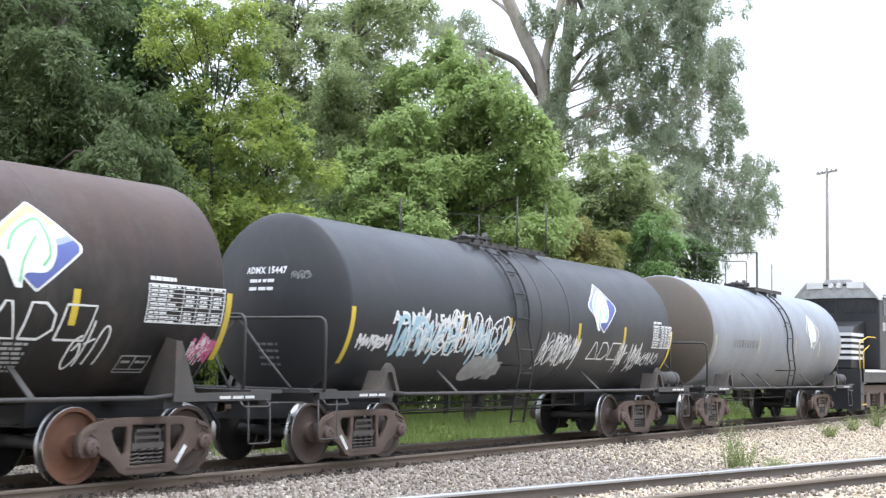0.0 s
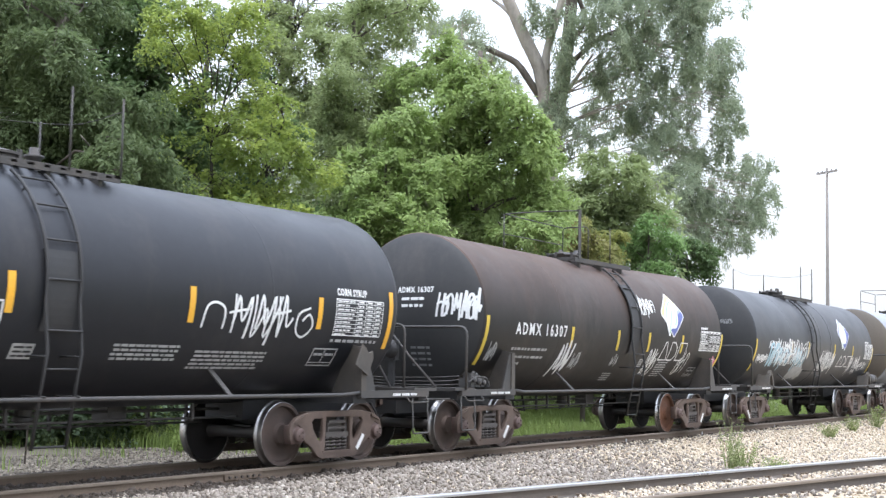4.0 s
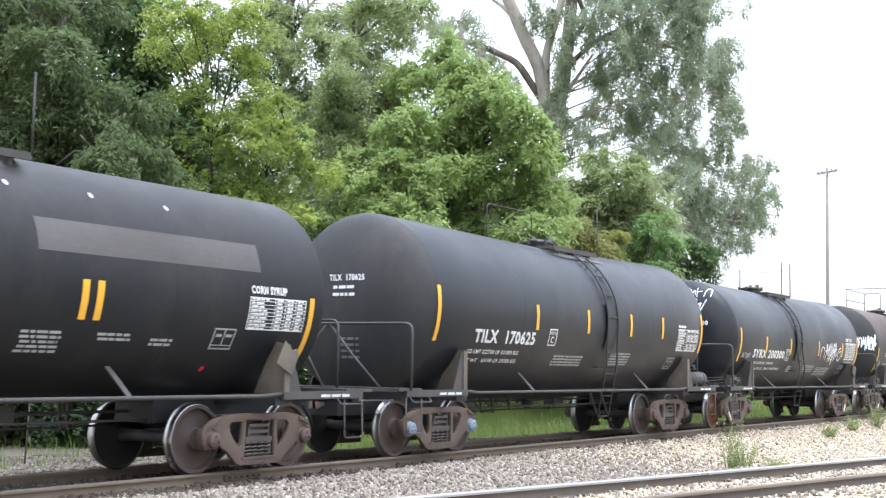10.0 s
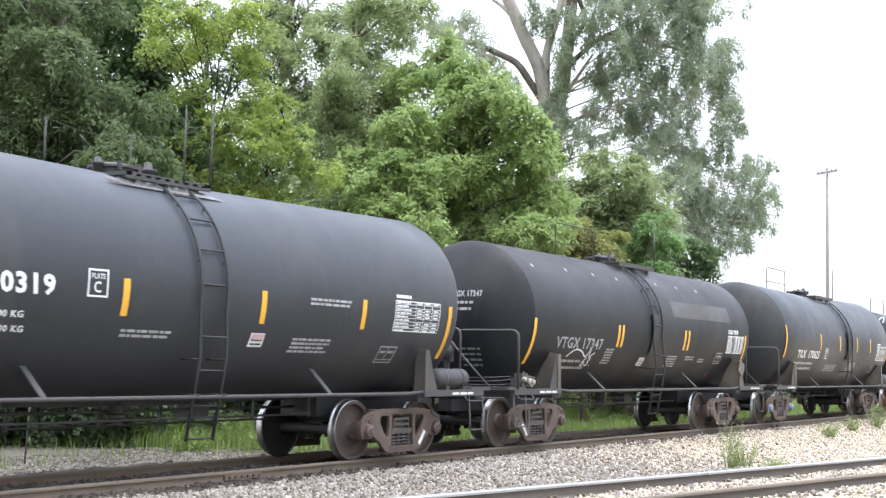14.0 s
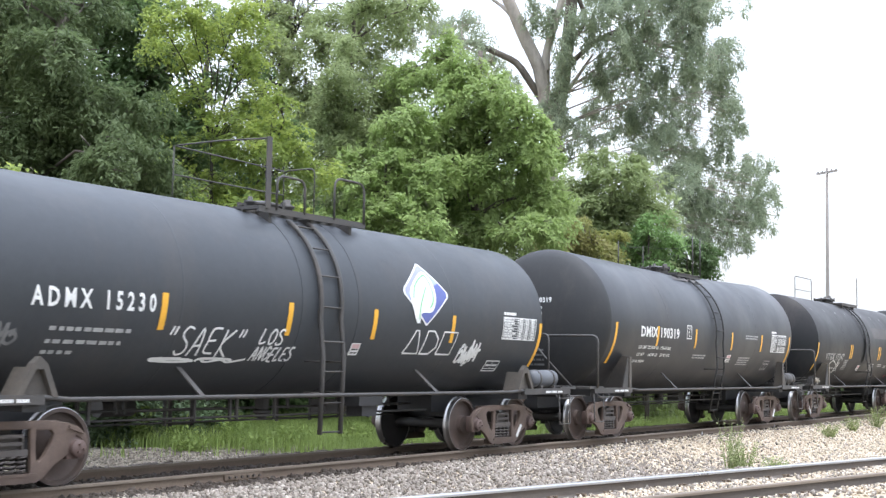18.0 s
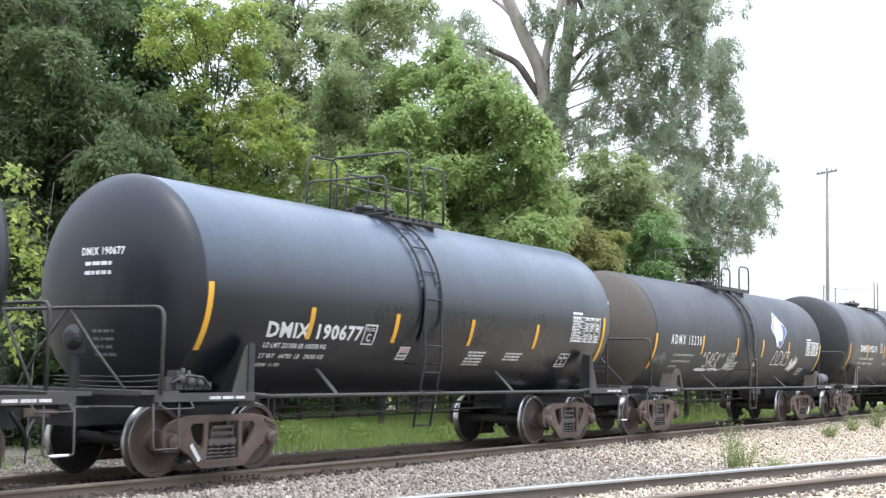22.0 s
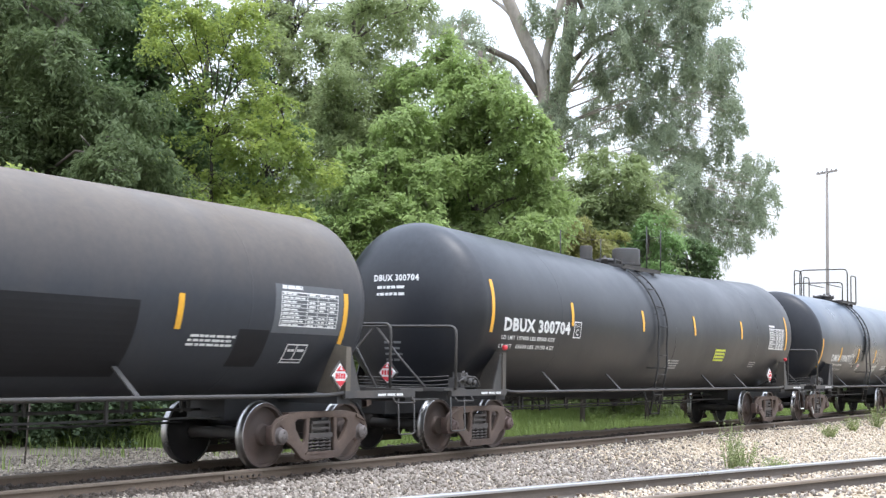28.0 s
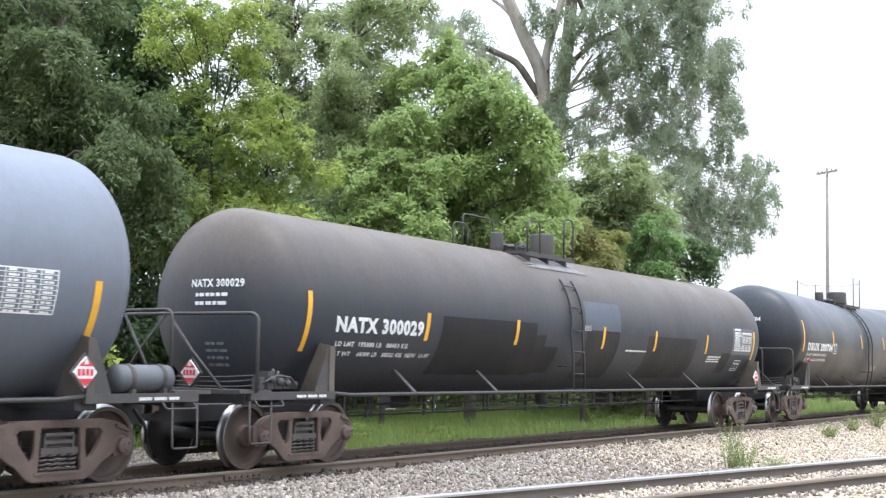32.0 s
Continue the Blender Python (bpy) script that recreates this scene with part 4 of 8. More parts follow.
tree("very tall silver-green tree with pale forked trunk and hanging twigs", (52.9, 28.3), [(x, y, z, a * 1.22, b * 1.22) for x, y, z, a, b in WILLOW_HIGH + WILLOW_LOW + WILLOW_LIMB], M["leaf_willow"], M["bark_pale"], 0.36, 430, (0.25, 0.028), 0.25, 2.4, 0.62, 35,
     limbs=[(0.40, 0.26, [(52.9, 28.3, -0.5), (52.4, 28.1, 6.0), (51.59, 27.77, 10.84), (51.3, 27.76, 13.51), (50.92, 27.97, 15.64), (50.34, 28.59, 17.22), (49.83, 29.09, 18.81), (49.28, 29.72, 20.14)]),
            (0.21, 0.15, [(51.2, 27.8, 14.3), (51.02, 27.7, 16.31), (51.12, 27.34, 17.52), (51.23, 26.9, 19.13), (51.3, 26.56, 20.47)]),
            (0.36, 0.27, [(52.7, 28.3, 3.0), (52.51, 28.17, 11.0), (52.47, 27.77, 13.72), (52.45, 27.42, 15.9), (52.4, 27.22, 17.53), (52.35, 27.02, 19.16), (52.29, 26.83, 20.79)], "bark"),
            (0.18, 0.09, [(51.2, 27.9, 14.0), (50.31, 28.86, 15.88), (49.45, 30.07, 16.53), (48.6, 31.29, 16.96), (47.91, 32.29, 17.28)], "bark"),
            (0.14, 0.10, [(52.4, 27.3, 16.6), (52.47, 27.19, 17.12), (52.8, 26.54, 17.95), (52.68, 26.58, 18.76), (52.34, 26.94, 19.7)], "bark"),
            (0.13, 0.07, [(52.4, 27.2, 16.0), (52.34, 25.56, 17.07), (52.95, 24.53, 17.57), (53.54, 23.49, 18.39), (53.82, 22.9, 19.34)], "bark"),
            (0.11, 0.06, [(52.2, 25.6, 17.0), (52.32, 23.81, 16.78), (52.91, 22.93, 16.59), (53.43, 22.16, 16.45), (54.13, 21.19, 15.78)]),
            (0.10, 0.05, [(52.45, 27.6, 14.3), (52.47, 26.52, 15.66), (52.7, 26.03, 16.47)]),
            (0.12, 0.06, [(50.34, 28.59, 17.22), (49.88, 29.11, 18.28), (49.55, 29.54, 18.67), (49.07, 30.2, 19.19)]),
            (0.10, 0.04, [(49.45, 30.07, 16.53), (49.3, 30.3, 15.6), (49.7, 29.6, 14.7)])], droop=1.1, deepen=0.0, loosen=1.2, stray=3)
for lab, base, cl, mt, sd in (("leafy green thicket before the trees", (29.9, 21.6), [(29.0, 21.7, 6.6, 0.8, 0.5), (29.2, 21.0, 6.0, 0.8, 0.5), (29.8, 20.3, 6.3, 0.7, 0.5), (29.2, 19.5, 5.3, 1.0, 0.5), (28.9, 21.6, 5.4, 1.0, 0.6), (29.9, 21.2, 5.1, 1.2, 0.7), (27.8, 22.6, 5.4, 1.0, 0.4), (29.9, 22.2, 7.5, 0.7, 0.5), (30.2, 21.2, 7.5, 0.7, 0.5), (30.1, 20.0, 7.2, 0.7, 0.5), (29.3, 22.8, 7.3, 0.5, 0.4)], "leaf_bright", 48),
                               ("yellow-green bush at the foot of the young tree", (24.0, 22.6), [(22.8, 22.8, 5.6, 0.7, 0.4), (23.4, 21.6, 5.4, 0.7, 0.3), (22.0, 23.5, 5.8, 0.6, 0.4), (23.6, 22.5, 4.9, 0.9, 0.4), (24.3, 20.8, 5.2, 0.7, 0.3), (23.1, 23.9, 5.0, 0.9, 0.5)], "leaf_yellow", 49),
                               ("low bush with reddish yellow-green shoots", (37.6, 18.9), [(37.8, 19.1, 6.3, 0.5, 0.3), (37.7, 18.3, 5.7, 0.7, 0.4), (37.5, 19.5, 5.7, 0.9, 0.5), (37.4, 18.8, 4.7, 1.1, 0.6)], "leaf_red", 41),
                               ("bright green young tree with large leaves", (41.5, 18.3), [(41.2, 18.1, 6.6, 0.6, 0.4), (41.8, 18.0, 6.0, 0.7, 0.4), (41.5, 18.6, 5.8, 0.5, 0.4), (41.3, 18.1, 5.0, 0.8, 0.5)], "leaf_fresh", 42),
                               ("dark green bush under the tall tree", (44.2, 17.9), [(44.1, 17.7, 5.8, 1.0, 0.5), (44.2, 18.7, 5.4, 0.9, 0.5), (44.4, 17.2, 5.3, 0.6, 0.3)], "leaf_shade", 43),
                               ("grey-green thicket in front of the tall tree", (42.2, 19.9), [(42.0, 20.5, 8.9, 1.0, 0.8), (41.4, 19.0, 8.5, 0.9, 0.7), (41.4, 20.4, 7.5, 0.9, 0.7), (42.6, 19.5, 7.4, 0.9, 0.7), (41.1, 21.4, 8.1, 0.4, 0.5), (43.3, 19.0, 7.5, 0.8, 0.6), (42.5, 20.1, 6.2, 1.5, 0.9)], "leaf_grey", 47)):
    tree(lab, base, cl + [(base[0], base[1], 2.6, 1.3, 1.2)], M[mt], M["bark"], 0.09, 760, (0.17, 0.044), 0.36, 0.6, 1.0, sd, name="bush")
tree("slender sapling with loose yellow-green leaves beside the gravel path", (15.8, 19.8), [(15.4, 20.0, 4.9, 0.45, 0.3), (15.5, 19.8, 4.2, 0.45, 0.35), (15.8, 19.7, 3.2, 0.3, 0.5), (16.5, 18.7, 2.8, 0.22, 0.6), (16.6, 18.6, 1.7, 0.22, 0.7), (15.6, 19.9, 2.2, 0.35, 0.5)],
     M["leaf_yellow"], M["bark"], 0.018, 60, (0.15, 0.05), 0.2, 0.8, 0.6, 45, name="bush", deepen=0.0)
tree("low leafy bush at the edge of the gravel path", (20.0, 23.4), [(19.2, 24.2, 0.5, 0.9, 0.9), (19.9, 23.1, 0.4, 0.9, 0.9), (20.7, 22.5, 0.4, 0.8, 0.8), (21.8, 22.2, 0.3, 0.8, 0.7), (18.6, 25.5, 0.5, 1.0, 1.0), (18.0, 24.4, 0.2, 0.8, 0.8), (23.2, 22.4, 0.2, 0.8, 0.6), (19.0, 23.6, 2.4, 1.3, 1.2), (20.6, 22.8, 2.2, 1.2, 1.2)],
     M["leaf_dimmed"], M["bark"], 0.03, 800, (0.14, 0.05), 0.3, 0.5, 1.2, 46, name="bush", deepen=0.0)


def bare_tree():
    top = thing("tree", pose(0, 0, 0), "half-bare tree with thin dark twigs behind the leafy ones", "tree")
    rng = random.Random(77)
    base = Vector((34.0, 28.6, -0.5))
    bm = bmesh.new()
    stem = [base, base + Vector((-0.4, 0.6, 5)), base + Vector((-1.1, 0.5, 9.0)), base + Vector((-1.0, -0.2, 12.5)), base + Vector((-1.2, -0.8, 16.0))]
    tube(bm, bend(stem, 0.6, 3), 0.16, 8, 0.05)
    part("trunk", bm, M["bark_dark"], top, smooth=True)
    for i in range(40):
        k = 6.0 + 0.26 * i
        a = rng.uniform(0, 6.28)
        t = min(0.999, max(0.0, (k - 9.0) / 3.5))
        p = base + Vector((-1.1 + 0.1 * t, 0.5 - 0.7 * t, k))
        L = rng.uniform(1.2, 2.4)
        q = p + Vector((math.cos(a) * L * 0.6, math.sin(a) * L * 0.6, L * 0.85))
        bm = bmesh.new()
        tube(bm, [p, p.lerp(q, 0.5) + Vector((0, 0, -0.1)), q], 0.04, 5, 0.012)
        for _ in range(24):
            s = p.lerp(q, rng.uniform(0.25, 1.0))
            e = s + Vector((rng.uniform(-0.8, 0.8), rng.uniform(-0.8, 0.8), rng.uniform(-0.2, 1.0)))
            tube(bm, [s, s.lerp(e, 0.5) + Vector((rng.uniform(-0.1, 0.1), rng.uniform(-0.1, 0.1), 0.06)), e], 0.02, 4, 0.008)
        part("branch", bm, M["bark_dark"], top)
    pts = np.array([(base.x - 1.05 + rng.gauss(0, 1.0), base.y + 0.1 + rng.gauss(0, 1.0), rng.uniform(6, 16)) for _ in range(7000)])
    leaf_cloud("crown", pts, 0.12, 0.026, 0.6, M["leaf_grey"], 78, top)


bare_tree()


def far_woods(name, label, centres, material, seed, leaf=(0.3, 0.1), density=160, tuft=0.8):
    pts, face = sprays(centres, density, tuft, 0.5, seed)
    return tagged(leaf_cloud(name, pts, leaf[0], leaf[1], 0.5, material, seed, None, face), label, "woods", kind="stuff")


def make_woods():
    rng = random.Random(5)
    u = rng.uniform
    rows = [(20.0 + 0.75 * i + u(-0.5, 0.5), 35.5 - 1.1 * i + u(-0.5, 0.5), 1.0 + 2.1 * k + u(-0.5, 0.5), 1.7, 1.5) for i in range(8) for k in range(7)]
    rows += [(26.5 + 1.0 * i + u(-0.5, 0.5), 32.5 - 1.1 * i + u(-0.5, 0.5), 1.0 + 2.0 * k + u(-0.4, 0.4), 1.6, 1.3) for i in range(6) for k in range(3)]
    rows += [(22 + 1.5 * i + u(-0.6, 0.6), 28.5 + u(-1.2, 1.2), u(0.3, 0.9), 1.3, 1.3) for i in range(44)]
    rows += [(60 + 6 * i, 27 + u(-1, 1), 1.2, 4, 2.2) for i in range(12)]
    far_woods("undergrowth", "dark tangled undergrowth filling the edge of the wood", rows, M["leaf_shade"], 51, (0.24, 0.07), 200)
    rows = [(36.0 + 1.05 * i + u(-0.6, 0.6), 30.5 - 1.55 * i + u(-0.6, 0.6), 1.2 + 2.1 * k + u(-0.5, 0.5), 1.6, 1.4) for i in range(8) for k in range(4)]
    rows += [(46.0 + 1.2 * i + u(-0.6, 0.6), 24.5 - 0.9 * i + u(-0.6, 0.6), 1.0 + 2.0 * k + u(-0.4, 0.4), 1.5, 1.2) for i in range(6) for k in range(3 - i // 3)]
    far_woods("woods", "dense green trees deeper in the wood", rows, M["leaf_grey"], 53, (0.24, 0.06), 230)
    hill = [(230 + 14 * i + u(-4, 4), 70 - 5 * i + u(-10, 10), u(0, 2), 9, 3 + u(0, 1.5)) for i in range(22)]
    far_woods("distant_woods", "hazy green woods along the horizon", hill, M["leaf_grey"], 52, (1.2, 0.5), 12, 3.0)


make_woods()
for args in ((22.6, 8.05, 0.75, 0.36, 60, 61, "tall pale green weed clump growing in the ballast"), (22.9, 8.4, 1.15, 0.30, 30, 66, "seeding grey-green weed growing in the ballast"), (34.4, 9.8, 0.42, 0.4, 40, 62, "low green weed clump in the gravel"),
             (37.5, 10.0, 0.45, 0.36, 40, 63, "low green weed clump in the gravel"), (40.6, 10.1, 0.7, 0.45, 50, 64, "bushy green weed clump beside the rail"), (22.2, 7.3, 0.3, 0.3, 40, 65, "low green weed tuft in the ballast")):
    weed(*args)
for k, (x, y, h) in enumerate(((16.4, 25.4, 1.1), (17.4, 24.7, 1.2), (18.3, 24.1, 1.0), (19.2, 23.4, 1.2), (20.0, 22.7, 1.0), (20.8, 22.1, 1.1), (21.6, 21.5, 0.8), (22.4, 20.5, 0.9), (23.4, 19.6, 0.6), (22.0, 19.4, 0.4), (24.6, 18.6, 0.6), (20.6, 20.2, 0.35), (26.5, 17.4, 0.5))):
    weed(x, y, h, 0.5, 30, 80 + k, "broad-leaved green weed at the edge of the grass", "leaf_dimmed" if x < 20.5 else "grass", (0.15, 0.03))


def utility_pole():
    top = thing("utility_pole", pose(70.0, 20.0, -0.5, 0, 1.2, 0), "weathered grey wooden utility pole with crossarm", "utility pole")
    bm = bmesh.new()
    lathe(bm, [(0, 0.12), (6, 0.10), (13.5, 0.075), (13.55, 0.0)], 12, "z")
    part("pole", bm, M["pole_wood"], top, smooth=True)
    bm = bmesh.new()
    box(bm, -0.05, 0.05, -0.75, 0.75, 13.22, 13.32)
    arm = part("crossarm", bm, M["pole_wood"], top)
    arm.rotation_euler.z = radians(-28)
    for y in (-0.68, -0.35, 0.35, 0.68):
        bm = bmesh.new()
        lathe(bm, [(13.31, 0.02), (13.35, 0.045), (13.38, 0.03), (13.40, 0.0)], 8, "z")
        o = part("insulator", bm, M["frame_grey"], arm)
        o.location = (0, y, 0)


utility_pole()


# ---- rolling stock: wheelsets and trucks, built once ----
WHEEL_R, BASE = 0.457, 0.925
STOCK = thing("parts_bench", pose(0, 0, 0), "", "")       # holds the first of each mesh, removed at the end
movers = []                                                # (object, rows) for motions()


def ring(bm, profile, y_sign, y0, seg=36):
    lathe(bm, [(y0 + y_sign * a, r) for a, r in profile], seg, "y", caps=True)


def first(name, bm, material, label="", angle=40):
    return sharp_smooth(part(name, bm, material, STOCK, label), angle)


def build_wheel(material, label):
    """Wheel on the near side (-y): dished face, rim; the tread and flange are a polished band."""
    bm = bmesh.new()
    lathe(bm, [(-0.80, 0.0), (-0.80, 0.10), (-0.80, 0.135), (-0.745, 0.16), (-0.70, 0.28), (-0.725, 0.385), (-0.785, 0.40), (-0.787, 0.448), (-0.70, 0.448)], 40, "y", caps=False)
    w = first("wheel", bm, material, label)
    bm = bmesh.new()
    lathe(bm, [(-0.70, 0.447), (-0.66, 0.447), (-0.655, 0.40), (-0.67, 0.3), (-0.64, 0.16), (-0.6, 0.12), (-0.6, 0.0)], 40, "y", caps=False)
    back = first("wheel_back", bm, M["wheel_inner"], "inner face of the wheel, dark with grease and painted shade")
    bm = bmesh.new()
    lathe(bm, [(-0.787, 0.446), (-0.782, 0.4565), (-0.715, 0.460), (-0.70, 0.472), (-0.69, 0.483), (-0.672, 0.483), (-0.662, 0.472), (-0.66, 0.446)], 40, "y", caps=False)
    t = first("tread", bm, M["tread"], "bright worn steel tread and flange")
    return w, t, back


def build_cap(material, label):
    bm = bmesh.new()
    lathe(bm, [(-0.93, 0.12), (-1.06, 0.125), (-1.075, 0.105), (-1.13, 0.10), (-1.15, 0.075), (-1.155, 0.0)], 20, "y")
    for k in range(3):
        a = 2 * math.pi * k / 3
        b = [(math.cos(a) * 0.048 + dx, math.sin(a) * 0.048 + dz) for dx, dz in ((-0.014, -0.014), (0.014, -0.014), (0.014, 0.014), (-0.014, 0.014))]
        prism(bm, b, -1.17, -1.145)
    return first("bearing_cap", bm, material, label)


WHEELS = {"brown": build_wheel(M["wheel_face"], "dull brown steel wheel disc"), "orange": build_wheel(M["wheel_rust"], "orange rusted steel wheel disc")}
CAPS = {"red": build_cap(M["cap_red"], "dull red axle end cap"), "grey": build_cap(M["cap_grey"], "grey axle end cap"), "blue": build_cap(M["cap_blue"], "blue and white axle end cap")}
_bm = bmesh.new()
lathe(_bm, [(-0.62, 0.1), (-0.5, 0.085), (0, 0.078), (0.5, 0.085), (0.62, 0.1)], 16, "y")
AXLE = first("wheelset", _bm, M["frame_steel"])
FLIP = Matrix.Rotation(math.pi, 4, "Z")


def wheelset(car, x, wheel, cap):
    """Axle with two wheels; it rolls."""
    ax = again(AXLE, car)
    ax["label"] = "rolling axle with two steel wheels"
    for m in (Matrix.Identity(4), FLIP):
        for piece in WHEELS[wheel]:
            again(piece, ax, m)
        again(CAPS[cap], ax, m)
    ax.matrix_basis = pose(x, 0, WHEEL_R)
    movers.append((ax, x))


def build_side_frame(material):
    """Cast side frame on the near side: one thick casting with a spring window, two tear-shaped openings and pedestal jaws."""
    half = [(0.0, 0.785), (0.50, 0.785), (0.80, 0.75), (0.96, 0.70), (1.06, 0.62), (1.10, 0.52), (1.09, 0.385), (1.03, 0.385), (1.025, 0.54), (0.925, 0.60), (0.83, 0.54), (0.825, 0.41), (0.765, 0.355),
            (0.62, 0.275), (0.47, 0.135), (0.38, 0.095), (0.0, 0.095)]
    outer = half + [(-x, z) for x, z in half[-2:0:-1]]
    tear = [(0.36, 0.675), (0.56, 0.675), (0.605, 0.63), (0.58, 0.54), (0.475, 0.39), (0.415, 0.33), (0.375, 0.36), (0.355, 0.47)]
    window = [(-0.275, 0.69), (0.275, 0.69), (0.29, 0.42), (0.305, 0.20), (-0.305, 0.20), (-0.29, 0.42)]
    bm = bmesh.new()
    for pts in (outer, window, tear, [(-x, z) for x, z in tear]):
        v = [bm.verts.new((x, -1.075, z)) for x, z in pts]
        for a, b in zip(v, v[1:] + v[:1]):
            bm.edges.new((a, b))
    bmesh.ops.triangle_fill(bm, edges=bm.edges[:], use_beauty=True)
    back = bmesh.ops.extrude_face_region(bm, geom=bm.faces[:])
    bmesh.ops.translate(bm, vec=(0, 0.065, 0), verts=[g for g in back["geom"] if isinstance(g, bmesh.types.BMVert)])
    bmesh.ops.recalc_face_normals(bm, faces=bm.faces)
    soften(bm, 0.018, 2)
    box(bm, -0.70, 0.70, -1.03, -0.90, 0.705, 0.775)
    box(bm, -0.40, 0.40, -1.03, -0.90, 0.10, 0.18)
    box(bm, -0.36, 0.36, -1.088, -0.90, 0.175, 0.205)
    for s in (-1, 1):
        prism(bm, [(s * 0.80, 0.72), (s * 1.0, 0.65), (s * 1.02, 0.615), (s * 0.80, 0.685)], -1.10, -1.06)
    return first("side_frame", bm, material, "", 50)


SIDE_FRAMES = {"brown": build_side_frame(M["truck_steel"]), "grey": build_side_frame(M["truck_grey"])}


def helix(bm, x, y, z0, z1, r, wire, turns):
    n = turns * 10
    tube(bm, [(x + r * math.cos(i * 0.6283), y + r * math.sin(i * 0.6283), z0 + (z1 - z0) * i / n) for i in range(n + 1)], wire, 5)


_bm = bmesh.new()
helix(_bm, 0, 0, 0.20, 0.40, 0.060, 0.0145, 4)
SPRING = first("spring", _bm, M["spring_steel"], "coil spring", 60)
_bm = bmesh.new()
box(_bm, -0.265, 0.265, -1.06, 1.06, 0.40, 0.47)
box(_bm, -0.21, 0.21, -0.99, 0.99, 0.43, 0.60)
box(_bm, -0.20, 0.20, -1.06, 1.06, 0.60, 0.64)
box(_bm, -0.185, 0.185, -1.05, 1.05, 0.515, 0.555)
box(_bm, -0.17, 0.17, -0.88, 0.88, 0.60, 0.72)
for s in (-1, 1):
    for dx in (-0.20, 0.20):
        box(_bm, dx - 0.012, dx + 0.012, s * 1.02 - 0.03, s * 1.02 + 0.03, 0.43, 0.60)
soften(_bm, 0.01)
BOLSTER = first("truck_bolster", _bm, M["truck_grey"], "", 50)
_bm = bmesh.new()
lathe(_bm, [(0.70, 0.28), (0.78, 0.28), (0.80, 0.16), (0.93, 0.16), (0.95, 0.0)], 20, "z")
CENTRE_PLATE = first("centre_plate", _bm, M["frame_steel"])
_bm = bmesh.new()
prism(_bm, [(-0.15, 0.60), (0.15, 0.60), (0.155, 0.47), (0.12, 0.33), (-0.12, 0.33), (-0.155, 0.47)], -1.06, -0.93)
soften(_bm, 0.02, 2)
ADAPTER = first("bearing_adapter", _bm, M["cap_red"], "rust red bearing adapter", 50)
_bm = bmesh.new()
tube(_bm, [(0, -0.95, 0), (0, 0.95, 0)], 0.035, 6)
box(_bm, -0.05, 0.05, -0.95, 0.95, -0.06, 0.0)
for s in (-1, 1):
    box(_bm, -0.05, 0.09, s * 0.73 - 0.05, s * 0.73 + 0.05, -0.16, 0.14)
BRAKE_BEAM = first("brake_beam", _bm, M["frame_steel"])
# plain brake gear blocks, blackened to fill in the shade inside the truck
_bm = bmesh.new()
box(_bm, -0.60, 0.60, -0.62, 0.62, 0.56, 0.70)
box(_bm, -0.50, -0.38, -0.85, 0.85, 0.34, 0.60)
box(_bm, 0.38, 0.50, -0.85, 0.85, 0.34, 0.60)
box(_bm, -0.9, 0.9, -0.16, 0.16, 0.44, 0.56)
soften(_bm, 0.02)
RIGGING = first("brake_rigging", _bm, M["loco_black"], "brake levers and beams as blocks, black partly for shade", 50)
_bm = bmesh.new()
box(_bm, -0.028, 0.028, -1.092, -1.078, -0.13, 0.13)
WEAR_BAR = first("painted_bar", _bm, M["white"], "white painted bar on the diagonal")


def truck(car, x, style, wheel=("brown", "brown"), caps=("red", "red"), mark=0):
    for s in (Matrix.Identity(4), FLIP):
        sf = again(SIDE_FRAMES[style], car, Matrix.Translation((x, 0, 0)) @ s)
        for dx in (-0.21, -0.07, 0.07, 0.21):
            again(SPRING, sf, pose(dx, -0.99, 0))
        for dx in (-BASE, BASE):
            again(ADAPTER, sf, pose(dx, 0, 0))
        if mark:
            again(WEAR_BAR, sf, pose(mark * 0.53, 0, 0.31, 0, -mark * -38, 0))
    again(BOLSTER, car, pose(x, 0, 0))
    again(CENTRE_PLATE, car, pose(x, 0, 0))
    again(RIGGING, car, pose(x, 0, 0))
    for i, dx in enumerate((-BASE, BASE)):
        wheelset(car, x + dx, wheel[i], caps[i])
        again(BRAKE_BEAM, car, pose(x + dx * 0.42, 0, 0.40))


# ---- markings on curved shells ----
class Shell:
    """The near side of a tank: x along it, h the height along the curve above its middle line."""

    def __init__(self, car, R, zc, half, depth, dished, sag=(0.0, 0.0)):
        self.car, self.R, self.zc, self.half, self.depth, self.dished, self.sag = car, R, zc, half, depth, dished, sag

    def drop(self, x):
        """Shells that drain to the middle: both halves slope down from the ends."""
        k = min(1.0, abs(x) / self.half)
        return self.sag[0] * k + self.sag[1] * (1 - k)

    def head(self, rho):
        q = min(1.0, rho / self.R)
        return self.depth * (1 - q * q) if self.dished else self.depth * math.sqrt(max(0.0, 1 - q * q))

    def side(self, name, bm, material, off=0.004, label="", parent=None):
        for v in bm.verts:
            d = self.drop(v.co.x)
            a, r = (v.co.y - d) / self.R, self.R + off
            v.co = Vector((v.co.x, -r * math.cos(a), self.zc + d + r * math.sin(a)))
        return part(name, bm, material, parent or self.car, label)

    def rear(self, name, bm, material, off=0.008, label="", parent=None):
        """On the rear head: x of the drawing runs to the near side, y up from the middle line."""
        for v in bm.verts:
            w, h = v.co.x, v.co.y
            v.co = Vector((-self.half - self.head(math.hypot(w, h - self.sag[0])) - off, -w, self.zc + h))
        return part(name, bm, material, parent or self.car, label)


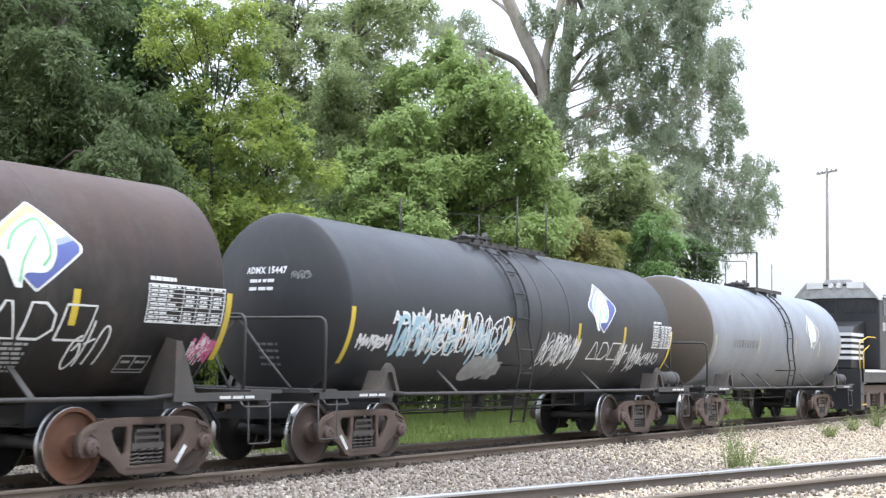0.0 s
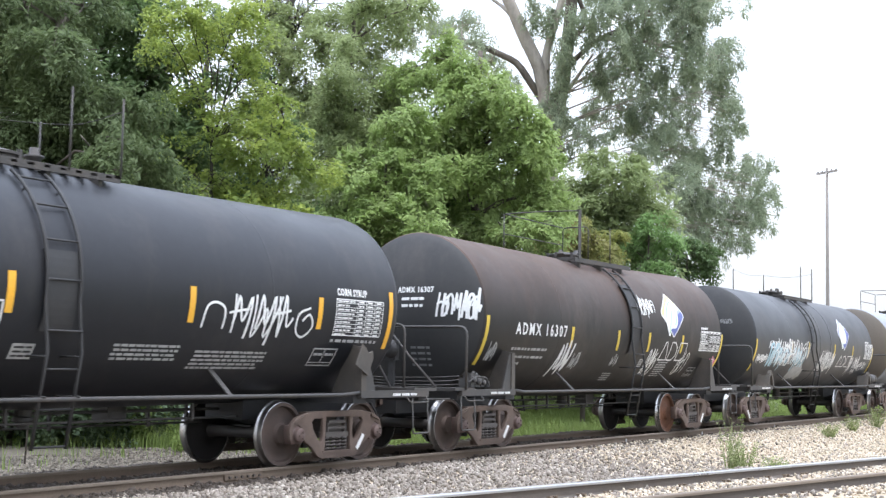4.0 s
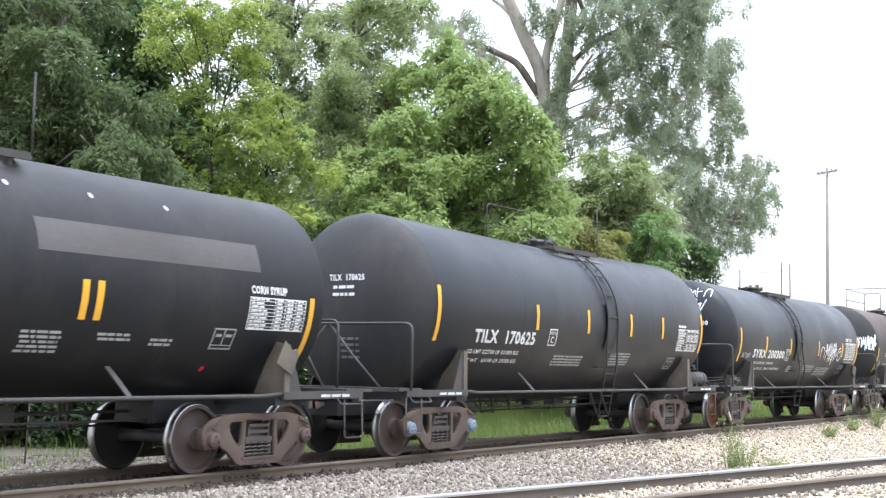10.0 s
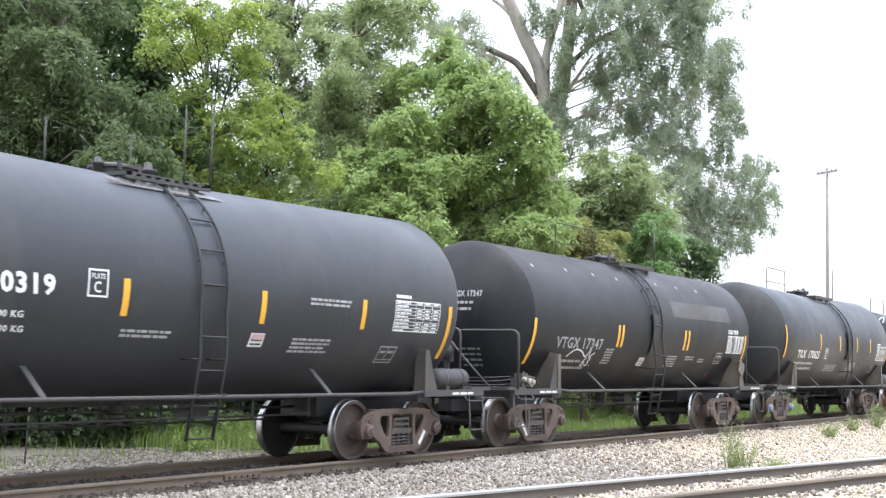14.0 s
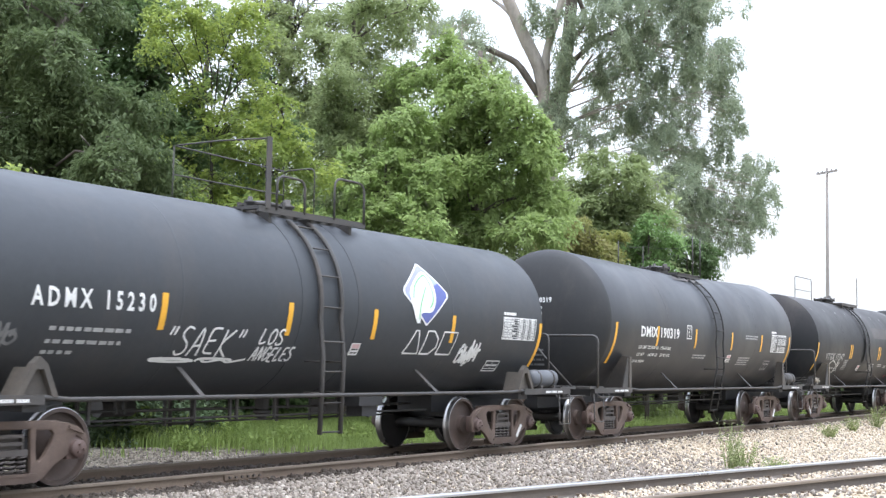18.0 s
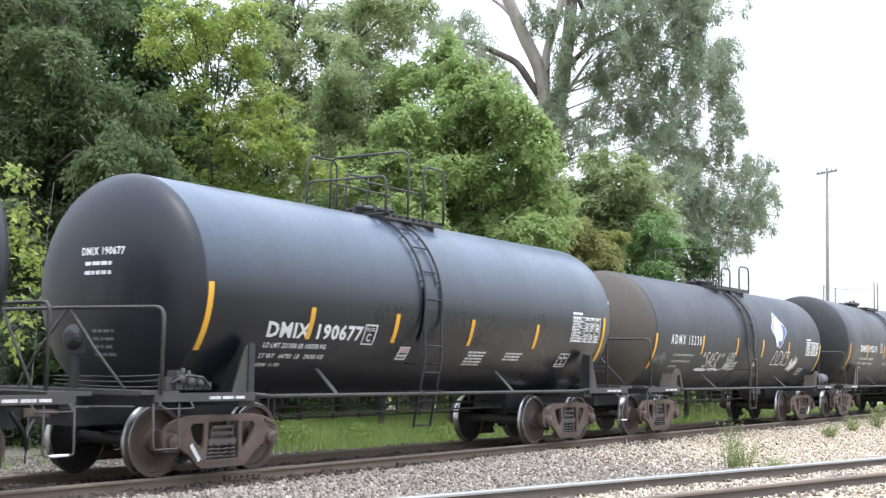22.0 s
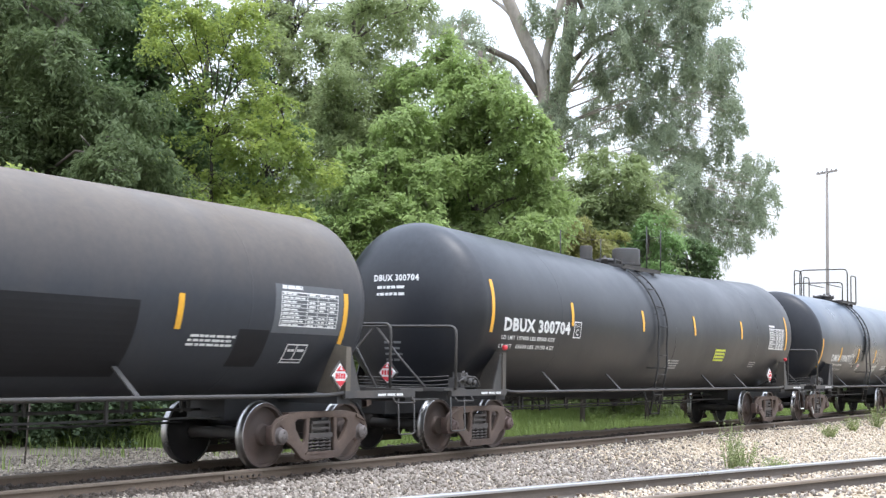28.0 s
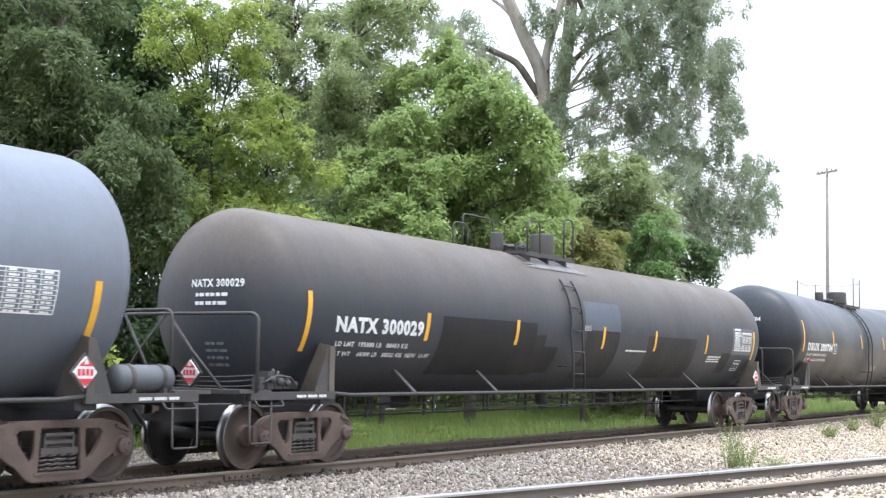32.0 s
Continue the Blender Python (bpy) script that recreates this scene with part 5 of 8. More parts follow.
def rect(bm, x0, x1, h0, h1, step=0.09):
    n, m = max(1, math.ceil(abs(h1 - h0) / step)), max(1, math.ceil(abs(x1 - x0) / 0.35))
    g = [[bm.verts.new((x0 + (x1 - x0) * j / m, h0 + (h1 - h0) * i / n, 0)) for j in range(m + 1)] for i in range(n + 1)]
    for i in range(n):
        for j in range(m):
            bm.faces.new((g[i][j], g[i][j + 1], g[i + 1][j + 1], g[i + 1][j]))


def outline(bm, x0, x1, h0, h1, w):
    rect(bm, x0, x1, h0, h0 + w)
    rect(bm, x0, x1, h1 - w, h1)
    rect(bm, x0, x0 + w, h0 + w, h1 - w)
    rect(bm, x1 - w, x1, h0 + w, h1 - w)


def slice_up(bm, step):
    ys = [v.co.y for v in bm.verts]
    y = min(ys) + step
    while y < max(ys):
        bmesh.ops.bisect_plane(bm, geom=bm.verts[:] + bm.edges[:] + bm.faces[:], plane_co=(0, y, 0), plane_no=(0, 1, 0))
        y += step


def text(body, x0, x1, h0, h1, bold=0.02, slant=0.0, spacing=1.12):
    """Lettering that fills the given box."""
    cu = bpy.data.curves.new("lettering", "FONT")
    cu.body, cu.size, cu.resolution_u, cu.offset, cu.shear, cu.space_character = body, 1.0, 2, bold, slant - 0.1, spacing
    ob = bpy.data.objects.new("lettering", cu)
    me = bpy.data.meshes.new_from_object(ob)
    bm = bmesh.new()
    bm.from_mesh(me)
    bpy.data.objects.remove(ob)
    bpy.data.meshes.remove(me)
    bpy.data.curves.remove(cu)
    xs, ys = [v.co.x for v in bm.verts], [v.co.y for v in bm.verts]
    a, b, c, d = min(xs), max(xs), min(ys), max(ys)
    for v in bm.verts:
        v.co = Vector((x0 + (x1 - x0) * (v.co.x - a) / (b - a), h0 + (h1 - h0) * (v.co.y - c) / (d - c), 0))
    slice_up(bm, 0.07)
    return bm


def spell(put, name, bm, material, lift, label=""):
    """Each character of a drawn line of text becomes a part of its own."""
    seen = set()
    for first in list(bm.verts):
        if first in seen:
            continue
        group, stack = [], [first]
        seen.add(first)
        while stack:
            v = stack.pop()
            group.append(v)
            for e in v.link_edges:
                w = e.other_vert(v)
                if w not in seen:
                    seen.add(w)
                    stack.append(w)
        one = bmesh.new()
        twin = {v: one.verts.new(v.co) for v in group}
        for f in {f for v in group for f in v.link_faces}:
            one.faces.new([twin[v] for v in f.verts])
        one.normal_update()
        put(name, one, material, lift, label)
    bm.free()


def bars(bm, x0, x1, h, height, seed, gap=0.03, ragged=True):
    """A line of lettering too small to read."""
    rng = random.Random(seed)
    x = x0
    while x < x1 - 0.02:
        w = min(x1 - x, rng.uniform(0.05, 0.16))
        rect(bm, x, x + w, h, h + height)
        x += w + gap * rng.uniform(0.8, 1.6)


def word_parts(put, name, x0, x1, h, height, seed, gap, material, lift):
    """A line of lettering too small to read, each word a part."""
    rng = random.Random(seed)
    x = x0
    while x < x1 - 0.02:
        w = min(x1 - x, rng.uniform(0.05, 0.16))
        bm = bmesh.new()
        rect(bm, x, x + w, h, h + height)
        put(name, bm, material, lift)
        x += w + gap * rng.uniform(0.8, 1.6)


def ribbon(bm, pts, w):
    pts = [Vector((*p, 0)) for p in pts]
    prev = None
    for i, p in enumerate(pts):
        d = (pts[min(i + 1, len(pts) - 1)] - pts[max(0, i - 1)])
        d = d.normalized() if d.length > 1e-6 else Vector((1, 0, 0))
        s = Vector((-d.y, d.x, 0)) * w * 0.5
        cur = (bm.verts.new(p - s), bm.verts.new(p + s))
        if prev:
            bm.faces.new((prev[0], cur[0], cur[1], prev[1]))
        prev = cur


def curve_points(ctrl, n=7):
    """A smooth line through control points."""
    c = [ctrl[0]] + list(ctrl) + [ctrl[-1]]
    res = []
    for a, b, d, e in zip(c, c[1:], c[2:], c[3:]):
        for i in range(n):
            t = i / n
            res.append(tuple(0.5 * (2 * b[k] + (d[k] - a[k]) * t + (2 * a[k] - 5 * b[k] + 4 * d[k] - e[k]) * t * t + (3 * b[k] - a[k] - 3 * d[k] + e[k]) * t ** 3) for k in (0, 1)))
    return res + [ctrl[-1]]


STROKES = {      # single-line letter shapes in a unit square
    "S": ("75,95 30,100 10,72 68,40 72,10 25,0 0,15",), "A": ("0,0 40,100 75,0", "12,35 66,42"), "E": ("80,96 12,92 5,52 62,52", "5,52 10,6 82,0"), "K": ("10,100 8,0", "82,100 8,45 88,0"),
    "L": ("16,100 8,5 80,12",), "O": ("45,100 5,60 25,0 75,15 80,75 45,100",), "N": ("4,0 10,100 70,5 80,100",), "G": ("80,85 35,100 5,50 35,0 80,20 82,50 50,50",), "'": ("30,100 20,70", "60,100 50,70"),
    "6": ("65,100 15,60 10,15 50,0 75,25 55,50 15,40",), "3": ("10,92 60,100 70,72 35,52 75,35 60,2 8,5",), ".": ("40,0 52,6",),
    "arch": ("0,0 5,80 35,100 70,75 75,0",), "zig": ("0,100 15,0 45,70 60,0 95,100",), "loop": ("60,90 10,70 10,20 50,0 85,35 60,70 30,50",), "cross": ("12,105 24,-5", "0,52 66,66"), "hook": ("10,20 20,100 50,30 80,100 80,-20",),
    "swoosh": ("0,10 22,85 48,70 70,15 80,95 84,20 100,60",), "wave": ("0,50 25,90 45,20 70,85 95,30",), "spike": ("30,-15 38,110 60,20 85,45",)}


def stroke(bm, line, x0, x1, h0, h1, w, lean):
    pts = [tuple(float(v) / 100 for v in p.split(",")) for p in line.split()]
    ribbon(bm, curve_points([(x0 + (x1 - x0) * a + lean * (h1 - h0) * b, h0 + (h1 - h0) * b) for a, b in pts], 5), w)


def scribble(put, material, lift, x0, x1, h0, h1, letters, seed, w=0.025, lean=0.2):
    """Spray-can tag: tall crowded strokes of uneven height that run into one another."""
    rng = random.Random(seed)
    step, hh = (x1 - x0) / max(2, letters), h1 - h0
    for i in range(max(2, letters)):
        a, low, high = x0 + step * (i - 0.08), h0 + hh * rng.uniform(0, 0.22), h1 - hh * rng.uniform(0, 0.25)
        for key in rng.sample(["arch", "zig", "loop", "cross", "hook", "wave", "spike"], 2 if rng.random() < 0.55 else 1):
            b, c, u, v = a + rng.uniform(-0.1, 0.1) * step, a + step * rng.uniform(1.0, 1.3), w * rng.uniform(0.8, 1.2), lean * rng.uniform(0.3, 1.0)
            for line in STROKES[key]:
                bm = bmesh.new()
                stroke(bm, line, b, c, low, high, u, v)
                put("graffiti_stroke", bm, material, lift, "sprayed graffiti stroke")


def sprayed_word(put, words, x0, x1, h0, h1, material, w=0.03):
    """Hand-sprayed letters, each a part of its own."""
    rng = random.Random(len(words) * 7 + int(x0 * 10))
    step = (x1 - x0) / len(words)
    for i, key in enumerate(words):
        bm = bmesh.new()
        d = rng.uniform(-0.08, 0.08) * (h1 - h0)
        for line in STROKES[key]:
            stroke(bm, line, x0 + step * i, x0 + step * (i + 0.92), h0 + d, h1 + d * 0.5, w, 0.18)
        put("sprayed_letter", bm, material, 0.010, "sprayed graffiti letter")


def polygon(bm, pts):
    bm.faces.new([bm.verts.new((x, h, 0)) for x, h in pts])


def sliced(bm, step=0.08):
    slice_up(bm, step)
    return bm


def emblem(shell, cx, ch, gold):
    """Tilted square with rounded corners and a pale leaf, in plain shapes."""
    def lozenge(k):
        pts = []
        for i in range(4):
            a = math.pi / 2 * i
            x, y = math.cos(a) * 0.69 * k, math.sin(a) * 0.54 * k
            for t in (-0.12, -0.04, 0.04, 0.12):
                b = a + math.pi / 2 * (1 if t > 0 else -1)
                s = abs(t)
                pts.append((cx + x * (1 - s * 0.8) + math.cos(b) * 0.69 * k * s * 0.8 - (0.03 * math.cos(a) if s < 0.05 else 0), ch + y * (1 - s * 0.8) + math.sin(b) * 0.54 * k * s * 0.8))
        return pts
    bm = bmesh.new()
    polygon(bm, lozenge(1.0))
    top = shell.side("emblem", sliced(bm), M["white"], 0.004, "faded painted emblem, a tilted square with a pale leaf")
    ramp = {"gold": ("logo_gold", "logo_cream", "white", "logo_pale", "logo_blue"), "blue": ("logo_haze", "logo_pale", "logo_blue", "logo_blue", "logo_blue"), "faded": ("white_dim", "patch_pale", "patch_pale", "patch_pale", "patch_pale")}[gold]
    cuts = (None, 0.20, 0.08, 0.02, -0.06, None)
    for k, key in enumerate(ramp):
        bm = bmesh.new()
        polygon(bm, lozenge(0.93))
        for c, side in ((cuts[k], "outer"), (cuts[k + 1], "inner")):
            if c is not None:
                bmesh.ops.bisect_plane(bm, geom=bm.verts[:] + bm.edges[:] + bm.faces[:], plane_co=(cx + 0.1, ch + c, 0), plane_no=(-0.35, 1, 0), clear_outer=side == "outer", clear_inner=side == "inner")
        shell.side("field", sliced(bm), M[key], 0.008, "", top)
    near = lambda pts: [(cx - 0.10 + 1.02 * (x - cx + 0.10), ch - 0.20 + 0.98 * (h - ch + 0.22)) for x, h in pts]
    leaf = curve_points(near([(cx - 0.282, ch - 0.52), (cx - 0.384, ch - 0.33), (cx - 0.461, ch - 0.02), (cx - 0.205, ch + 0.24), (cx + 0.051, ch + 0.36), (cx + 0.218, ch + 0.18), (cx + 0.256, ch - 0.1), (cx + 0.128, ch - 0.32), (cx - 0.154, ch - 0.36), (cx - 0.192, ch - 0.52)]), 5)
    bm = bmesh.new()
    polygon(bm, leaf)
    bmesh.ops.triangulate(bm, faces=bm.faces)
    shell.side("leaf", sliced(bm), M["white"], 0.012, "white leaf", top)
    bm = bmesh.new()
    ribbon(bm, curve_points(near([(cx - 0.384, ch - 0.12), (cx - 0.282, ch + 0.10), (cx + 0.026, ch + 0.29), (cx + 0.141, ch + 0.12), (cx + 0.166, ch - 0.12), (cx + 0.064, ch - 0.26)])), 0.035)
    shell.side("leaf_edge", bm, M["logo_green"], 0.015, "green leaf edge line", top)
    bm = bmesh.new()
    ribbon(bm, curve_points(near([(cx - 0.230, ch - 0.46), (cx - 0.179, ch - 0.2), (cx + 0.000, ch + 0.08)])), 0.03)
    shell.side("leaf_vein", bm, M["logo_green"], 0.015, "green leaf vein", top)


def plain_mark(shell, x0, x1, h0, h1):
    """Outlined blocks in place of the maker's mark."""
    w, slant = (x1 - x0) / 3, 0.08
    for i in range(3):
        a, b = x0 + w * i + 0.03, x0 + w * (i + 1) - 0.03
        c = [(a, h0), (a + 0.45 * w, h1), (a + 0.62 * w, h1), (b, h0)] if i == 0 else [(a, h0), (a + slant, h1), (b - 0.3 * w, h1), (b, h1 - 0.12), (b, h0 + 0.12), (b - 0.34 * w, h0)] if i == 1 else [(a, h0), (a + slant, h1), (b + slant, h1), (b, h0)]
        bm = bmesh.new()
        ribbon(bm, c + [c[0]], 0.035)
        shell.side("outlined_block", sliced(bm), M["white"], 0.006, "worn white outlined block")


# ---- tank cars ----
def pipe_part(name, path, r, car, material=None, label="", seg=7):
    bm = bmesh.new()
    tube(bm, path, r, seg)
    return part(name, bm, material or M["frame_steel"], car, label, smooth=True)


def box_part(name, dims, car, material=None, label="", bevel=0.008):
    bm = bmesh.new()
    box(bm, *dims)
    if bevel:
        soften(bm, bevel)
    return part(name, bm, material or M["frame_steel"], car, label)


def tank_end(car, e, tc, cfg):
    """Everything at one end; e is -1 at the rear, +1 at the front."""
    steel, grey = M["frame_steel"], M["frame_grey"] if cfg.get("dusty") else M["frame_steel"]
    X = lambda d: e * (tc / 2 + d)
    span_x = lambda a, b: (min(X(a), X(b)), max(X(a), X(b)))
    box_part("centre_sill", (*span_x(-1.3, 1.9), -0.36, 0.36, 0.66, 1.02), car, M["ladder_black"])
    box_part("end_beam", (*span_x(1.55, 1.72), -1.45, 1.45, 0.92, 1.07), car, M["ladder_black"])
    x0, x1 = span_x(1.30, 1.92)
    bm = bmesh.new()
    box(bm, x0, x1, -1.54, -1.50, 1.07, 1.115)
    box(bm, x0, x1, 1.50, 1.54, 1.07, 1.115)
    box(bm, x0, x1, -0.02, 0.02, 1.06, 1.09)
    box(bm, x0, x0 + 0.02, -1.5, 1.5, 1.06, 1.115)
    box(bm, x1 - 0.02, x1, -1.5, 1.5, 1.06, 1.115)
    deck = part("crossover_platform", bm, grey, car)
    for k in range(7):
        a = x0 + 0.03 + (x1 - x0 - 0.05) * k / 7
        box_part("slat", (a, a + 0.05, -1.498, 1.498, 1.088, 1.112), deck, grey, "", 0)
    for s in (-1, 1):
        box_part("side_sill", (*span_x(-0.07, 1.7), s * 1.50 - 0.04, s * 1.50 + 0.04, 0.98, 1.085), car, grey)
        bm = bmesh.new()
        lo, hi = span_x(0.055, -0.055)
        box(bm, lo, hi, min(s * 1.53, s * 1.50), max(s * 1.53, s * 1.50), 1.0, 1.72)
        a = [bm.verts.new((X(0.012), y, z)) for y, z in (((s * 1.5, 1.72), (s * 1.36, 1.74), (s * 1.30, 1.5), (s * 1.28, 1.06), (s * 1.5, 1.0)) if e > 0 and cfg.get("slim") else ((s * 1.5, 1.72), (s * 1.29, 1.76), (s * 1.13, 1.44), (s * 0.95, 1.06), (s * 1.5, 1.0)))]
        b = [bm.verts.new((X(-0.012), v.co.y, v.co.z)) for v in a]
        bm.faces.new(a)
        bm.faces.new(b[::-1])
        for i in range(5):
            j = (i + 1) % 5
            bm.faces.new((a[j], a[i], b[i], b[j]))
        bmesh.ops.recalc_face_normals(bm, faces=bm.faces)
        if cfg.get("arched"):
            bm.free()
            bm = bmesh.new()
            prism(bm, [(X(-0.26), 1.06), (X(-0.10), 1.42), (X(0.0), 1.50), (X(0.10), 1.42), (X(0.30), 1.06), (X(0.22), 1.06), (X(0.05), 1.36), (X(-0.05), 1.36), (X(-0.18), 1.06)], min(s * 1.53, s * 1.44), max(s * 1.53, s * 1.44))
            prism(bm, [(X(-0.20), 1.04), (X(-0.06), 1.38), (X(0.06), 1.38), (X(0.24), 1.04)], min(s * 1.46, s * 1.16), max(s * 1.46, s * 1.16))
        part("saddle", bm, M[cfg.get("saddle", "saddle")], car, "arched bolster bracket holding the tank" if cfg.get("arched") else "upright bolster plate holding the tank")
        if cfg.get("arched"):
            continue
        bm = bmesh.new()
        c = [bm.verts.new((X(d), s * y, z)) for y in (1.505, 1.48) for d, z in ((0.05, 1.05), (0.34, 1.05), (0.10, 1.66), (0.05, 1.70))]
        for f in ((0, 1, 2, 3), (7, 6, 5, 4), (0, 4, 5, 1), (1, 5, 6, 2), (2, 6, 7, 3), (3, 7, 4, 0)):
            bm.faces.new([c[i] for i in f])
        bmesh.ops.recalc_face_normals(bm, faces=bm.faces)
        part("saddle_gusset", bm, grey, car)
    box_part("body_bolster", (*span_x(-0.16, 0.16), -1.46, 1.46, 0.90, 1.04), car, M["ladder_black"])
    # coupler, hose and steps
    bm = bmesh.new()
    a, b = span_x(1.7, 2.12)
    box(bm, a, b, -0.08, 0.08, 0.80, 0.96)
    a, b = span_x(2.0, 2.22)
    box(bm, a, b, -0.05, 0.17, 0.76, 1.0)
    box(bm, *span_x(2.1, 2.3), -0.17, -0.05, 0.78, 0.98)
    soften(bm, 0.03, 2)
    part("coupler", bm, M["truck_steel"], car, "brown cast steel coupler")
    pipe_part("brake_hose", curve3([(X(1.75), -0.35 * e, 0.85), (X(1.95), -0.36 * e, 0.62), (X(2.08), -0.25 * e, 0.42), (X(2.2), -0.12 * e, 0.40)]), 0.028, car, M["loco_black"])
    for s in (-1, 1):
        step = bend([(X(1.70), s * 1.52, 0.97), (X(1.70), s * 1.54, 0.42), (X(1.28), s * 1.54, 0.42), (X(1.28), s * 1.52, 0.97)], 0.04, 2)
        st = pipe_part("stirrup_step", step, 0.013, car, grey)
        if cfg.get("white_steps") and e > 0:
            pipe_part("white_tread", [(X(1.62), s * 1.545, 0.424), (X(1.36), s * 1.545, 0.424)], 0.017, st, M["white"], "white painted step tread")
        pipe_part("grab_iron", bend([(X(1.62), s * 1.53, 0.99), (X(1.62), s * 1.60, 0.90), (X(1.1), s * 1.60, 0.90), (X(1.1), s * 1.53, 0.99)], 0.04, 2), 0.012, car, grey)
    # handrail across the end
    px, py = (1.62, 1.56) if e < 0 else (1.66, 1.08)
    hoop = bend([(X(px), -py, 1.08), (X(px), -py, 2.12), (X(px + 0.12), 0.0, 2.12), (X(px), py, 2.12), (X(px), py, 1.08)], 0.14, 4)
    pipe_part("end_handrail", hoop, 0.024, car, grey)
    for s in (-1, 1):
        pipe_part("handrail_brace", [(X(px + 0.11), s * 0.03, 2.11), (X(px + 0.12), s * 0.5, 1.62), (X(px + 0.05), s * 1.02, 1.09)] if e < 0 else [(X(px + 0.1), s * 0.1, 2.10), (X(px + 0.05), s * 0.8, 1.09)], 0.02, car, grey)
    pipe_part("uncoupling_lever", [(X(1.95), -1.45, 0.93), (X(1.98), -0.5, 0.90), (X(2.05), -0.1, 1.02)], 0.014, car, grey)
    if e < 0 and cfg.get("valves"):
        c, body = X(1.02), "valve_tan" if cfg.get("cream_valve") else "frame_grey"
        valve = box_part("control_valve", (c - 0.075, c + 0.075, -1.42, -1.22, 1.12, 1.32), car, M["frame_grey"], "grey cast brake control valve", 0.02)
        for dx, w, h, d, mat in ((-0.16, 0.12, 0.24, 0.16, "frame_grey"), (0.16, 0.11, 0.14, 0.16, body), (0.36, 0.07, 0.1, 0.1, "frame_grey"), (-0.34, 0.09, 0.16, 0.14, "frame_grey")):
            box_part("valve_chamber", (c + dx - w / 2, c + dx + w / 2, -1.42, -1.42 + d, 1.12, 1.12 + h), valve, M[mat], "", 0.02)
        for dx, dz, rad in ((-0.16, 0.13, 0.05), (0.0, 0.10, 0.06), (0.16, 0.08, 0.045)):
            pipe_part("valve_cap", [(c + dx, -1.415, 1.12 + dz), (c + dx, -1.47, 1.12 + dz)], rad, valve, M[body], "", 10)
        for dx, h in ((-0.05, 0.27), (0.05, 0.24), (0.26, 0.16)):
            pipe_part("valve_stem", [(c + dx, -1.36, 1.14), (c + dx, -1.36, 1.12 + h)], 0.022, valve, M["frame_steel"], "", 8)
        pipe_part("valve_pipe", bend([(c - 0.34, -1.44, 1.20), (c - 0.1, -1.46, 1.30), (c + 0.2, -1.46, 1.28), (c + 0.36, -1.44, 1.14)], 0.05, 3), 0.015, valve, M["frame_steel"], "", 6)
        for k in range(3):
            pipe_part("air_pipe", curve3([(c - 0.2, -1.3 + 0.06 * k, 1.20 + 0.05 * k), (X(1.35), -1.1 + 0.2 * k, 1.15 + 0.06 * k), (X(1.5), -0.4 + 0.2 * k, 1.14 + 0.06 * k), (X(1.5), 0.5, 1.16 + 0.05 * k)]), 0.010, car)
    if e < 0 and cfg.get("valves") and tc < 12:
        bm = bmesh.new()
        lathe(bm, [(-0.10, 0.0), (-0.10, 0.09), (-0.03, 0.17), (0.0, 0.17), (0.03, 0.15), (0.03, 0.0)], 16, "x")
        by = -0.1
        bmesh.ops.translate(bm, vec=(X(1.72), by, 1.75), verts=bm.verts)
        box(bm, X(1.72) - 0.02, X(1.72) + 0.10, by - 0.1, by + 0.1, 1.55, 1.92)
        box(bm, X(1.72) + 0.0, X(1.72) + 0.06, by - 0.05, by + 0.05, 1.08, 1.56)
        soften(bm, 0.02)
        part("hand_brake", bm, M["frame_grey" if cfg.get("cream_valve") else "ladder_black"], car, "dark hand brake wheel and gear box")
    if e > 0 and cfg.get("holder"):
        bm = bmesh.new()
        prism(bm, [(-0.17, -0.19), (0.17, -0.19), (0.17, 0.10), (0.10, 0.19), (0.03, 0.12), (-0.17, 0.16)], -0.012, 0.012)
        soften(bm, 0.006)
        o = part("placard_holder", bm, M[cfg.get("saddle", "saddle")], car, "tilted dusty steel card holder")
        o.matrix_basis = pose(X(-0.02), -1.56, 1.55, 0, 28, 0)
    if e > 0 and cfg.get("reservoir"):
        bm = bmesh.new()
        lathe(bm, [(-0.46, 0.0), (-0.45, 0.1), (-0.40, 0.165), (0.40, 0.165), (0.45, 0.1), (0.46, 0.0)], 18, "x")
        bmesh.ops.translate(bm, vec=(X(0.98), -1.28, 1.26), verts=bm.verts)
        part("air_reservoir", bm, M["frame_grey" if cfg["reservoir"] == "grey" else "patch_grey"], car, "rounded air reservoir cylinder", smooth=True)
        for dx in (-0.25, 0.25):
            bm = bmesh.new()
            lathe(bm, [(dx - 0.03, 0.16), (dx - 0.03, 0.174), (dx + 0.03, 0.174), (dx + 0.03, 0.16)], 18, "x", caps=False)
            bmesh.ops.translate(bm, vec=(X(0.98), -1.28, 1.26), verts=bm.verts)
            part("reservoir_strap", bm, M["frame_steel"], car, smooth=True)
            box_part("reservoir_bracket", (X(0.98) + dx - 0.03, X(0.98) + dx + 0.03, -1.45, -1.12, 1.08, 1.14), car)


def curve3(pts, n=4):
    c = [Vector(p) for p in pts]
    c = [c[0]] + c + [c[-1]]
    res = []
    for a, b, d, e in zip(c, c[1:], c[2:], c[3:]):
        for i in range(n):
            t = i / n
            res.append(0.5 * (2 * b + (d - a) * t + (2 * a - 5 * b + 4 * d - e) * t * t + (3 * b - a - 3 * d + e) * t ** 3))
    return res + [c[-1]]


